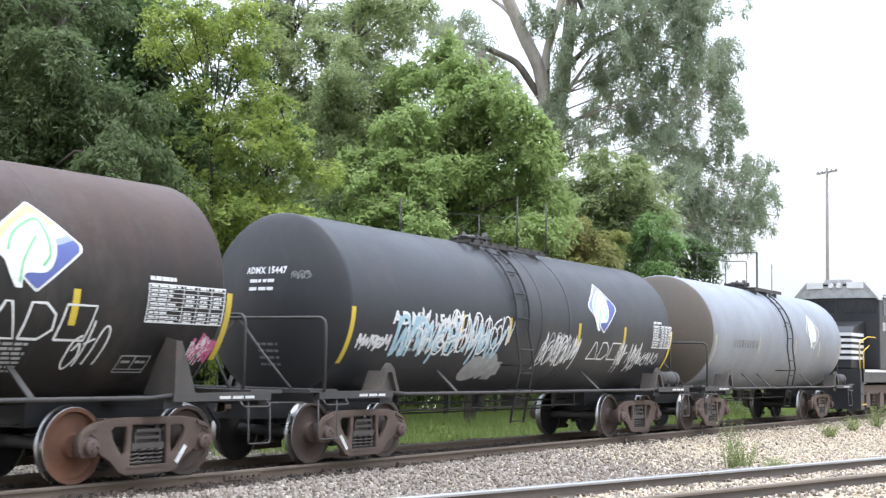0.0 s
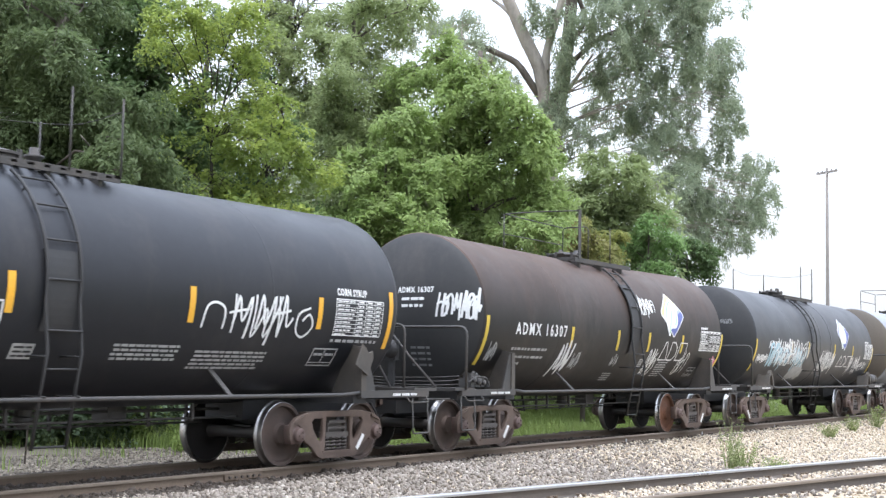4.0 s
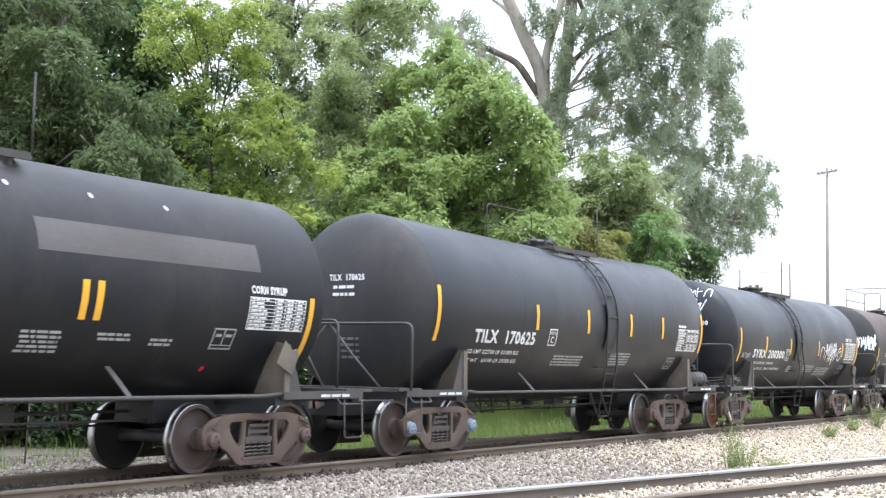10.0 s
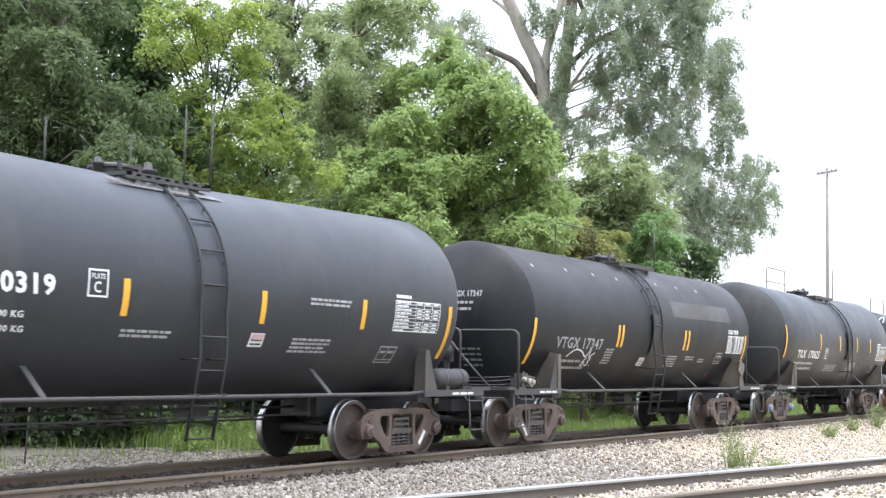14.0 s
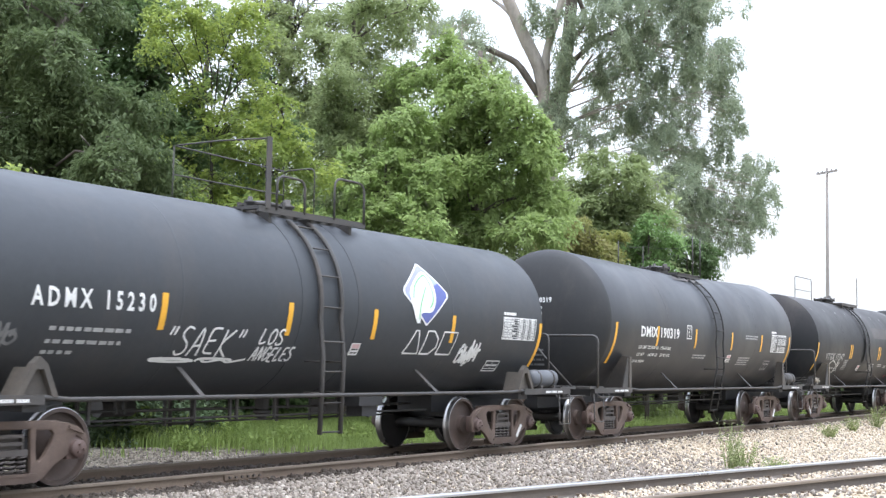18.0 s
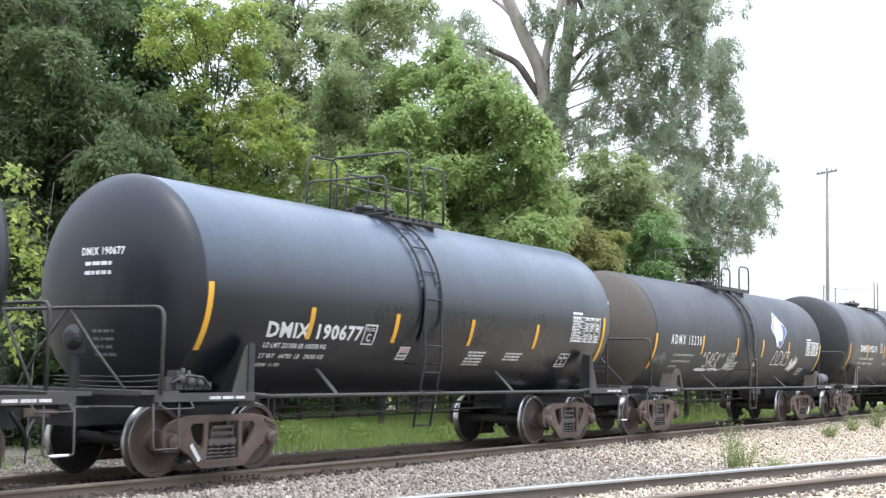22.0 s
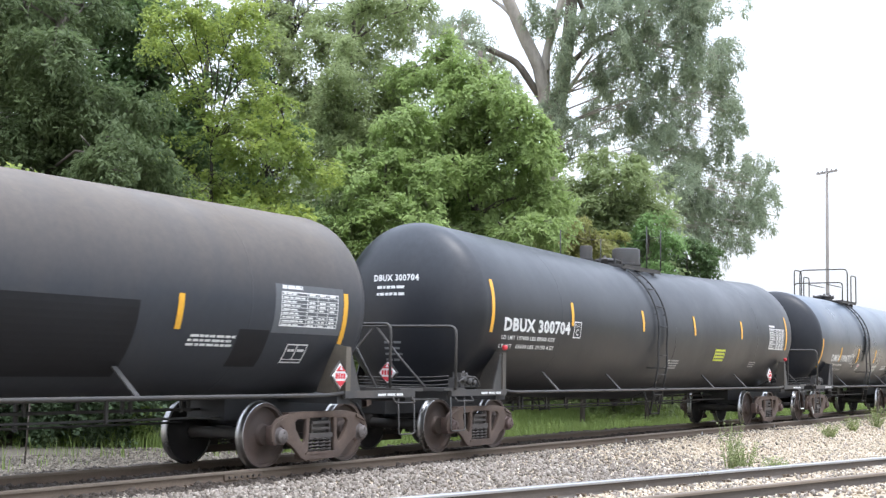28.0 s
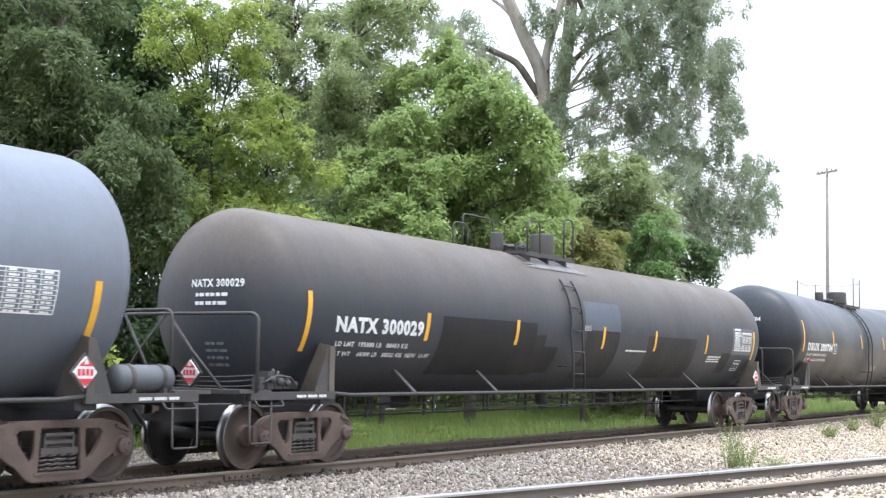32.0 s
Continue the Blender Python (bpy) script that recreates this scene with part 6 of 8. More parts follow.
def ladder(car, shell, x, side=-1, low=0.48, tuck=0.0, brace=False, top_angle=58, bar=0.022, paint="ladder_black"):
    """Ladder from the top platform down the shell and below the running rod."""
    R, zc = shell.R + 0.05, shell.zc + shell.drop(x)
    a0 = radians(top_angle)
    def at(a, dx, off=0.0):
        return (x + dx, side * (R + off) * math.cos(a), zc + (R + off) * math.sin(a))
    a1 = -radians(8)
    arc = [a0 + (a1 - a0) * i / 12 for i in range(13)]
    out_y = 1.56 if shell.R > 1.4 else 1.49
    yb, ye = side * out_y, side * (out_y - tuck)
    top = pipe_part("ladder", [at(a, -0.235) for a in arc] + [(x - 0.235, yb, 1.55), (x - 0.235, ye, low)], bar, car, M[paint], "dark steel side ladder", 6)
    pipe_part("stringer", [at(a, 0.235) for a in arc] + [(x + 0.235, yb, 1.55), (x + 0.235, ye, low)], bar, top, M[paint], "", 6)
    if brace:
        for dx in (-0.235, 0.235):
            pipe_part("ladder_brace", [(x + dx - 0.62, side * 1.5, 1.0), (x + dx, ye, low + 0.06)], 0.017, top, M[paint], "", 5)
    s, n = 0.15, 0
    length = R * (a0 - a1)
    while s < length:
        a = a0 - s / R
        pipe_part("rung", [at(a, -0.235), at(a, 0.235)], 0.014, top, M[paint], "", 5)
        s += 0.45
    for z in [v for v in (1.78, 1.36, 0.92) if v > low + 0.1] + [low + 0.03]:
        yy = side * R * math.cos(math.asin(max(-1, min(1, (z - zc) / R)))) if z > 1.95 else yb if z > 1.5 else yb + (ye - yb) * (1.55 - z) / (1.55 - low)
        pipe_part("rung", [(x - 0.235, yy, z), (x + 0.235, yy, z)], 0.014, top, M[paint], "", 5)
    for a in (a0 * 0.78, a0 * 0.24):
        for dx in (-0.235, 0.235):
            pipe_part("standoff", [at(a, dx, -0.10), at(a, dx, 0)], 0.014, top, M[paint], "", 5)
    for z in (1.06, 1.5):
        if z < low:
            continue
        for dx in (-0.235, 0.235):
            pipe_part("standoff", [(x + dx, yb, z), (x + dx, side * 1.15, z)], 0.014, top, M[paint], "", 5)
    return top


def dome_platform(car, shell, x, style, length=None):
    """Grating round the manway, with its railings, and the fittings on top."""
    zt = shell.zc + shell.R + shell.drop(x)
    z = zt + 0.02
    steel = M["frame_steel"]
    half, wide = {"tall": (0.85, 0.82), "low": (1.05, 0.78), "bare": (0.95, 0.8), "long": (1.15, 0.85), "bowed": (1.25, 0.85), "hoops": (1.0, 0.85)}[style]
    half = length or half
    for s in (-1, 1):
        bm = bmesh.new()
        y0, y1 = sorted((s * wide, s * (wide - 0.34)))
        for k in range(9):
            a = x - half + 2 * half * k / 9
            box(bm, a, a + 0.09, y0, y1, z - 0.10, z - 0.07)
        for yy in (y0, y1 - 0.03):
            box(bm, x - half, x + half, yy, yy + 0.03, z - 0.14, z - 0.05)
        part("walkway", bm, steel, car, "dark steel grating walkway")
        for dx in (-0.75, 0.0, 0.75):
            ye = s * (wide - 0.06)
            box_part("walkway_bracket", (x + dx * half - 0.03, x + dx * half + 0.03, min(ye, s * 0.45), max(ye, s * 0.45), z - 0.42, z - 0.12), car, steel, bevel=0)
    for dx in (-half, half - 0.1):
        box_part("walkway", (x + dx, x + dx + 0.1, -wide, wide, z - 0.09, z - 0.05), car, steel)
    # manway and valves
    bm = bmesh.new()
    lathe(bm, [(zt - 0.12, 0.30), (zt + 0.09, 0.30), (zt + 0.10, 0.34), (zt + 0.13, 0.34), (zt + 0.14, 0.30), (zt + 0.18, 0.15), (zt + 0.19, 0.0)], 24, "z")
    bmesh.ops.translate(bm, vec=(x - 0.25, 0, 0), verts=bm.verts)
    part("manway", bm, M["frame_steel"], car, "round bolted manway cover", smooth=False)
    for k in range(6):
        a = k * math.pi / 3
        bx, by = x - 0.25 + 0.33 * math.cos(a), 0.33 * math.sin(a)
        box_part("manway_bolt", (bx - 0.025, bx + 0.025, by - 0.025, by + 0.025, zt + 0.06, zt + 0.17), car, M["frame_steel"], bevel=0)
    for dx, dy, r, h in ((0.35, 0.0, 0.09, 0.28), (0.55, 0.25, 0.05, 0.22), (-0.66, -0.15, 0.06, 0.2)):
        bm = bmesh.new()
        lathe(bm, [(zt - 0.1, r), (zt + h * 0.5, r), (zt + h * 0.55, r * 1.4), (zt + h * 0.65, r * 1.4), (zt + h * 0.7, r * 0.7), (zt + h, r * 0.6), (zt + h + 0.01, 0)], 12, "z")
        bmesh.ops.translate(bm, vec=(x + dx, dy, 0), verts=bm.verts)
        part("top_valve", bm, M["frame_steel"], car, smooth=True)
    rail = lambda path, r=0.02: pipe_part("platform_rail", path, r * (1.0 if style == "tall" else 0.62), car, steel, "", 6)
    if style == "tall":
        for s in (-1, 1):
            rail(bend([(x - half, s * wide, z - 0.08), (x - half, s * wide, z + 1.02), (x - 0.05, s * wide, z + 1.02), (x - 0.05, s * wide, z - 0.08)] if s > 0 else [(x - 0.22, s * wide, z - 0.08), (x - 0.22, s * wide, z + 1.05), (x - 0.22, 0.3, z + 1.05), (x - 0.22, wide, z + 1.05), (x - 0.22, wide, z - 0.08)], 0.16, 4))
            rail(bend([(x + 0.22, s * wide, z - 0.08), (x + 0.22, s * wide, z + 0.85), (x + half, s * wide, z + 0.85), (x + half, s * wide, z - 0.08)], 0.12, 4))
            rail([(x - half, s * 0.3, z + 0.5), (x + half, s * 0.3, z + 0.5)], 0.015)
        rail(bend([(x - half, -wide, z - 0.08), (x - half, -wide, z + 0.55), (x - half, wide, z + 0.55), (x - half, wide, z - 0.08)], 0.12, 4))
    elif style in ("long", "bowed"):
        box_part("platform_post", (x - half * 0.85 - 0.05, x - half * 0.85 + 0.05, -wide - 0.012, -wide + 0.012, z - 0.08, z + 0.95), car, steel, "flat steel railing post", 0)
        if style == "bowed":
            for a, b, h in ((half - 0.8, half - 0.05, 0.56), (-half * 0.7, -0.25, 0.42)):
                rail(bend([(x + a, -wide, z - 0.08), (x + a, -wide, z + h), (x + b, -wide, z + h), (x + b, -wide, z - 0.08)], 0.16, 4), 0.032)
        else:
            rail([(x + 0.3, -wide, z - 0.08), (x + 0.3, -wide, z + 0.7)], 0.018)
        rail(bend([(x - half * 0.85, -wide, z + 0.93), (x - half, 0.0, z + 0.93), (x - half, wide, z + 0.93), (x + half, wide, z + 0.90)], 0.1, 3), 0.02)
        rail([(x - half, wide, z + 0.5), (x + half, wide, z + 0.5)], 0.018)
        rail(bend([(x + half, wide, z - 0.08), (x + half, wide, z + 0.9), (x + half, 0.2, z + 0.9), (x + half, 0.2, z - 0.08)], 0.1, 3), 0.02)
        rail([(x - half, wide, z - 0.08), (x - half, wide, z + 0.93)], 0.02)
    elif style == "hoops":
        for a, b, y, h in ((-0.95, -0.45, -wide, 0.55), (0.55, 0.95, -wide, 0.72), (-0.6, 0.6, wide, 0.8), (-0.95, -0.4, wide, 0.6)):
            rail(bend([(x + a, y, z - 0.08), (x + a, y, z + h), (x + b, y, z + h), (x + b, y, z - 0.08)], 0.14, 4), 0.03)
    elif style == "low":
        for dx, y in ((0.25, -wide), (half, -wide), (-half, wide), (half, wide)):
            rail([(x + dx, y, z - 0.08), (x + dx, y, z + (0.92 if y < 0 else 0.78))], 0.024)
        for a, b in (((-half, wide), (half, wide)), ((half, wide), (half, -wide))):
            rail(curve3([(x + a[0], a[1], z + 0.76), (x + (a[0] + b[0]) / 2, (a[1] + b[1]) / 2, z + 0.68), (x + b[0], b[1], z + 0.76)]), 0.007)
    else:
        rail(bend([(x - half, wide, z - 0.08), (x - half, wide, z + 0.9), (x + half, wide, z + 0.9), (x + half, wide, z - 0.08)], 0.12, 4))
        rail([(x - half, wide, z + 0.45), (x + half, wide, z + 0.45)], 0.015)
        rail([(x + half, -wide, z - 0.08), (x + half, -wide, z + 0.9)])


def underside(car, tc, shell, seed):
    """Brake rods, hangers and the bottom outlet under the tank."""
    rng = random.Random(seed)
    zb = shell.zc - shell.R
    L = tc / 2 - 1.3
    for y, z, r in ((0.12, 0.80, 0.022), (-0.25, 0.70, 0.018), (0.45, 0.60, 0.016)):
        pipe_part("brake_rod", [(-L, y, z), (L, y, z)], r, car, M["frame_steel"], "", 6)
    x = -L + 0.5
    while x < L - 0.2:
        for dx in (0, 0.14) if rng.random() < 0.6 else (0,):
            y, z = rng.choice(((0.12, 0.76), (-0.25, 0.66), (0.45, 0.56)))
            box_part("rod_hanger", (x + dx - 0.02, x + dx + 0.02, y - 0.02, y + 0.02, z, zb + 0.1), car, bevel=0)
        x += rng.uniform(0.7, 1.15)
    bm = bmesh.new()
    lathe(bm, [(0.64, 0.0), (0.64, 0.07), (0.70, 0.08), (0.72, 0.13), (0.76, 0.13), (0.78, 0.10), (zb + 0.05, 0.12)], 14, "z")
    part("bottom_outlet", bm, M["frame_steel"], car, smooth=False)
    bm = bmesh.new()
    lathe(bm, [(-0.30, 0.0), (-0.30, 0.13), (0.30, 0.13), (0.30, 0.0)], 14, "x")
    bmesh.ops.translate(bm, vec=(-L * 0.55, 0.75, 0.82), verts=bm.verts)
    part("brake_cylinder", bm, M["frame_steel"], car)
    box_part("brake_gear_box", (L * 0.45 - 0.16, L * 0.45 + 0.16, 0.1, 0.4, 0.66, 0.9), car, M["frame_steel"], "", 0.02)


def tank_car(cfg):
    """One car: cfg holds its place in the train, its sizes, colours and markings."""
    rear, front = cfg["trucks"]
    tc, mid = front - rear, (front + rear) / 2
    R, zc = cfg["shell"]
    car = thing("tank_car", pose(mid, YC, 0), cfg["label"], "tank car", "train of tank cars")
    half, depth, dished = cfg.get("half", tc / 2 + 0.86), cfg.get("dome", 0.74), cfg.get("dished", False)
    sh = Shell(car, R, zc, half, depth, dished, cfg.get("sag", (0.0, 0.0)))
    prof = []
    for i in range(11):
        q = (i / 10) if dished else math.sin(math.pi / 2 * i / 10)
        prof.append((-half - sh.head(q * R), q * R))
    if dished:
        prof[-1] = (-half, R * 0.985)
        prof.append((-half + 0.03, R))
    n = int(tc / 0.9)
    prof += [(-half + 2 * half * k / n, R) for k in range(1, n)]
    prof += [(-a, r) for a, r in prof[:12 if dished else 11]][::-1]
    bm = bmesh.new()
    lathe(bm, prof, 64, "x", caps=False)
    for v in bm.verts:
        v.co.z += zc + sh.drop(v.co.x)
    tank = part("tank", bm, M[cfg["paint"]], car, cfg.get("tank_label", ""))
    sharp_smooth(tank, 24)
    if "end_paint" in cfg:
        tank.data.materials.append(M[cfg["end_paint"]])
        for f in tank.data.polygons:
            f.material_index = 1 if f.center.x < -half + 0.01 else 0
    for x in cfg.get("bands", ()):
        bm = bmesh.new()
        lathe(bm, [(x - 0.05, R - 0.01), (x - 0.045, R + 0.006), (x + 0.045, R + 0.006), (x + 0.05, R - 0.01)], 64, "x", caps=False)
        bmesh.ops.translate(bm, vec=(0, 0, zc), verts=bm.verts)
        sharp_smooth(part("jacket_band", bm, M[cfg["paint"]], car), 24)
    seams = int(half / 2.2)
    for k in range(seams):
        x = -half + 2 * half * (k + 0.5) / seams
        bm = bmesh.new()
        lathe(bm, [(x - 0.02, R - 0.004), (x - 0.01, R + 0.001), (x + 0.01, R + 0.001), (x + 0.02, R - 0.004)], 64, "x", caps=False)
        bmesh.ops.translate(bm, vec=(0, 0, zc + sh.drop(x)), verts=bm.verts)
        part("weld_seam", bm, M[cfg["paint"]], car, smooth=True)
    for e in (-1, 1):
        tank_end(car, e, tc, cfg)
    for s in (-1, 1):
        pipe_part("running_rod", [(-tc / 2 + 0.05, s * 1.50, 1.06), (-tc / 2 + 0.45, s * 1.50, 1.03), (tc / 2 - 0.45, s * 1.50, 1.03), (tc / 2 - 0.05, s * 1.50, 1.06)], 0.028, car, M["frame_grey"], "", 8)
        for x in cfg["struts"]:
            a = math.asin((1.43 - zc) / R)
            bm = bmesh.new()
            p = Vector((x + 0.03, s * (R - 0.02) * math.cos(a), 1.40))
            q = Vector((x + 0.06, s * 1.49, 1.02))
            c = []
            for end in (p, q):
                for dx, dy in ((-0.042, 0), (0.042, 0), (0.042, 0.03), (-0.042, 0.03)):
                    c.append(bm.verts.new(end + Vector((dx, -s * dy, 0))))
            for f in ((0, 1, 2, 3), (7, 6, 5, 4), (0, 4, 5, 1), (1, 5, 6, 2), (2, 6, 7, 3), (3, 7, 4, 0)):
                bm.faces.new([c[i] for i in f])
            bmesh.ops.recalc_face_normals(bm, faces=bm.faces)
            part("rod_strut", bm, M["frame_steel"], car)
    lx = cfg["ladder"]
    for s in (-1, 1):
        ladder(car, sh, lx, s, cfg.get("ladder_low", 0.48), cfg.get("ladder_tuck", 0.2), cfg.get("ladder_brace", False), cfg.get("ladder_top", 58), cfg.get("ladder_bar", 0.022), cfg.get("ladder_paint", "ladder_black"))
    dome_platform(car, sh, lx + cfg.get("platform_at", 0.0), cfg.get("platform", "low"), cfg.get("platform_half"))
    underside(car, tc, sh, cfg["seed"])
    if "outlet_box" in cfg:
        a, b = cfg["outlet_box"]
        ob = box_part("outlet_box", (a, b, -1.05, -0.65, 0.84, 0.98), car, M["ladder_black"], "dark steel outlet box", 0.02)
        box_part("outlet_chamber", (a + 0.14, b - 0.08, -1.0, -0.7, 0.68, 0.838), ob, M["ladder_black"], "", 0.05)
    if cfg.get("guard"):
        bm = bmesh.new()
        low, high = cfg.get("guard_span", (-0.62, 0.28))
        rect(bm, lx - 0.22, lx + 0.22, low, high)
        sh.side("ladder_guard", bm, M["ladder_black" if cfg["paint"] != "black_clean" else "black_clean"], 0.028, "dark sheet behind the ladder rungs")
    style = cfg.get("truck", "brown")
    truck(car, -tc / 2, style, cfg.get("wheels_rear", ("brown", "brown")), cfg.get("caps_rear", ("red", "red")), cfg.get("mark_rear", 0))
    truck(car, tc / 2, style, cfg.get("wheels_front", ("brown", "brown")), cfg.get("caps_front", ("red", "red")), cfg.get("mark_front", 0))
    # markings
    stripe = M[cfg.get("stripe", "stripe")]
    for x, top, low in cfg["stripes"]:
        bm = bmesh.new()
        rect(bm, x - 0.05, x + 0.05, low, top)
        sh.side("reflective_stripe", bm, stripe, 0.006, "upright yellow reflective stripe")
    ink = M[cfg.get("ink", "white")]
    body, x0, x1, h0, h1 = cfg["mark"]
    if body:
        spell(sh.side, "letter", text(body, x0, x1, h0, h1, cfg.get("bold", 0.036), 0.0, cfg.get("spacing", 1.12)), ink, 0.005, "painted reporting mark")
    else:
        word_parts(sh.side, "worn_lettering", x0, x1, h0, h1 - h0, cfg["seed"] + 50, 0.05, ink, 0.005)
    for x0, x1, h, hgt, *words in cfg.get("lines", ()):
        if words:
            spell(sh.side, "letter", text(words[0], x0, x1, h, h + hgt * 1.15, 0.03), M["white"], 0.005, "small painted weight figures")
        else:
            word_parts(sh.side, "small_lettering", x0, x1, h, hgt, int(1000 + x0 * 77 + h * 991), 0.03, M[cfg.get("ink_small", "white_dim")], 0.005)
    for k, (x0, x1, h1, lines) in enumerate(cfg.get("notices", ())):
        rng = random.Random(cfg["seed"] * 7 + k)
        for i in range(lines):
            word_parts(sh.side, "notice_word", x0 + rng.uniform(0, 0.05), x1 - rng.uniform(0, 0.12) * (x1 - x0), h1 - (i + 1) * 0.062, 0.035, cfg["seed"] * 217 + k * 31 + i, 0.018, M[cfg.get("ink_small", "white_dim")], 0.005)
    if "table" in cfg:
        x0, x1, h0, h1 = cfg["table"]
        if cfg.get("table_back"):
            bm = bmesh.new()
            rect(bm, x0 - 0.12, x1 + 0.12, h0 - 0.1, h1 + 0.1)
            sh.side("panel_ground", bm, M["patch_grey"], 0.003, "pale grey painted ground")
        bm = bmesh.new()
        outline(bm, x0, x1, h0, h1, 0.016)
        rows = 9
        for i in range(rows):
            hh = h1 - (h1 - h0) * (i + 0.78) / rows
            bars(bm, x0 + 0.04, x0 + (x1 - x0) * random.Random(cfg["seed"] * 5 + i).uniform(0.24, 0.40), hh, 0.024, cfg["seed"] * 11 + i, 0.014)
            if i in (1, 5) and cfg["seed"] % 2:
                continue
            for j in range(3):
                a = x0 + (x1 - x0) * (0.47 + 0.185 * j)
                bars(bm, a, a + 0.11 * (x1 - x0), hh, 0.026, cfg["seed"] * 13 + i * 3 + j, 0.01)
        for i in range(1, rows):
            hh = h1 - (h1 - h0) * i / rows
            rect(bm, x0, x1, hh - 0.004, hh + 0.004)
        for j in range(3):
            a = x0 + (x1 - x0) * (0.44 + 0.185 * j)
            rect(bm, a - 0.006, a + 0.006, h0, h1)
        sh.side("data_panel", bm, M[cfg.get("ink_table", "white")], 0.007, "white stencilled test data table")
        if "table_title" in cfg:
            spell(sh.side, "letter", text(cfg["table_title"], x0 + 0.02, x1 - 0.42, h1 + 0.04, h1 + 0.15, 0.045), M["white"], 0.006, "painted cargo name")
        else:
            word_parts(sh.side, "small_lettering", x0 + 0.02, x0 + 0.45, h1 + 0.035, 0.05, cfg["seed"], 0.01, ink, 0.006)
    if "stencil_box" in cfg:
        x0, x1, h0, h1 = cfg["stencil_box"]
        bm = bmesh.new()
        outline(bm, x0, x1, h0, h1, 0.022)
        rect(bm, (x0 + x1) / 2 - 0.01, (x0 + x1) / 2 + 0.01, h0 + 0.06, h1)
        rect(bm, x0, x1, h0 + 0.055, h0 + 0.07)
        bars(bm, x0 + 0.05, (x0 + x1) / 2 - 0.03, h1 - 0.12, 0.04, cfg["seed"] + 3, 0.01)
        bars(bm, (x0 + x1) / 2 + 0.03, x1 - 0.05, h1 - 0.12, 0.04, cfg["seed"] + 4, 0.01)
        sh.side("consolidated_stencil", bm, M["white" if cfg["seed"] in (8, 9, 11) else "white_dim"], 0.006, "white outlined service stencil")
    if "plate" in cfg:
        x0, h0 = cfg["plate"]
        bm = bmesh.new()
        outline(bm, x0, x0 + 0.30, h0, h0 + 0.32, 0.022)
        sh.side("outlined_plate", bm, ink, 0.006, "white outlined clearance plate letter")
        spell(sh.side, "letter", text("C", x0 + 0.09, x0 + 0.2, h0 + 0.05, h0 + 0.18), ink, 0.006)
        spell(sh.side, "letter", text("PLATE", x0 + 0.05, x0 + 0.25, h0 + 0.21, h0 + 0.27, 0.02), ink, 0.006)
    for x, h, w, hh, mat in cfg.get("labels", ()):
        bm = bmesh.new()
        rect(bm, x, x + w, h, h + hh)
        lab = sh.side("sticker", bm, M[mat], 0.006, "small coloured sticker")
        if mat == "white":
            bm = bmesh.new()
            rect(bm, x + 0.02, x + w - 0.02, h + hh * 0.58, h + hh * 0.93)
            sh.side("sticker_head", bm, M["pale_pink"], 0.009, "faded red warning band", lab)
        bm = bmesh.new()
        for k in range(2 if mat == "white" else 3):
            bars(bm, x + 0.03, x + w - 0.03, h + hh * (0.15 + 0.28 * k), hh * 0.13, cfg["seed"] + k, 0.012)
        sh.side("sticker_print", bm, M["loco_black"] if mat in ("lime", "white_dim", "white") else M["white"], 0.009, "", lab)
    for (x0, x1, h0, h1), mat in cfg.get("patches", ()):
        bm = bmesh.new()
        rect(bm, x0, x1, h0, h1)
        sh.side("paint_patch", bm, M[mat], 0.0022, "rectangular overpainted patch")
    for x0, x1, h0, h1, letters, sd, w, mat in cfg.get("graffiti", ()):
        scribble(sh.side, M[mat], 0.010, x0, x1, h0, h1, letters, sd, w)
    for words, x0, x1, h0, h1 in cfg.get("graffiti_words", ()):
        sprayed_word(sh.side, words, x0, x1, h0, h1, M["white"])
    if "emblem" in cfg:
        cx, ch, gold = cfg["emblem"]
        emblem(sh, cx, ch, gold)
        if "plain_mark" in cfg:
            plain_mark(sh, *cfg["plain_mark"])
    # rear head
    w0, w1, h0, h1 = cfg["end_mark"]
    if body:
        spell(sh.rear, "letter", text(body, w0, w1, h0, h1, 0.034), ink, 0.008, "painted reporting mark on the tank end")
    for k in range(2):
        word_parts(sh.rear, "small_lettering", w0 + 0.1, w0 + 0.1 + (w1 - w0) * 0.62, h0 - 0.13 - 0.12 * k, 0.05, cfg["seed"] + 20 + k, 0.02, ink, 0.010)
    for k in range(4):
        word_parts(sh.rear, "small_lettering", w0 + 0.25, w0 + 0.62, -0.62 - 0.1 * k, 0.04, cfg["seed"] + 30 + k, 0.02, M["grey_text"], 0.010)
    for x0, x1, h0, h1, letters, sd, w, mat in cfg.get("end_graffiti", ()):
        scribble(sh.rear, M[mat], 0.014, x0, x1, h0, h1, letters, sd, w)
    for x, h, mat in cfg.get("spots", ()):
        bm = bmesh.new()
        polygon(bm, [(x + 0.04 * math.cos(k * math.pi / 5), h + 0.05 * math.sin(k * math.pi / 5)) for k in range(10)])
        sh.side("weld_spot", bm, M[mat], 0.006, "small red paint dab" if mat == "red" else "pale round patch")
    # sill lettering and placards
    for e in (-1, 1):
        bm = bmesh.new()
        for k, a in enumerate(np.arange(0.15, 0.80, 0.034)):
            x = e * (tc / 2 + (a if e < 0 else 1.5 - a))
            if k % 7 != 5:
                box(bm, x - 0.012, x + 0.012, -1.546, -1.541, 1.005, 1.042)
        part("sill_lettering", bm, M["white"], car)
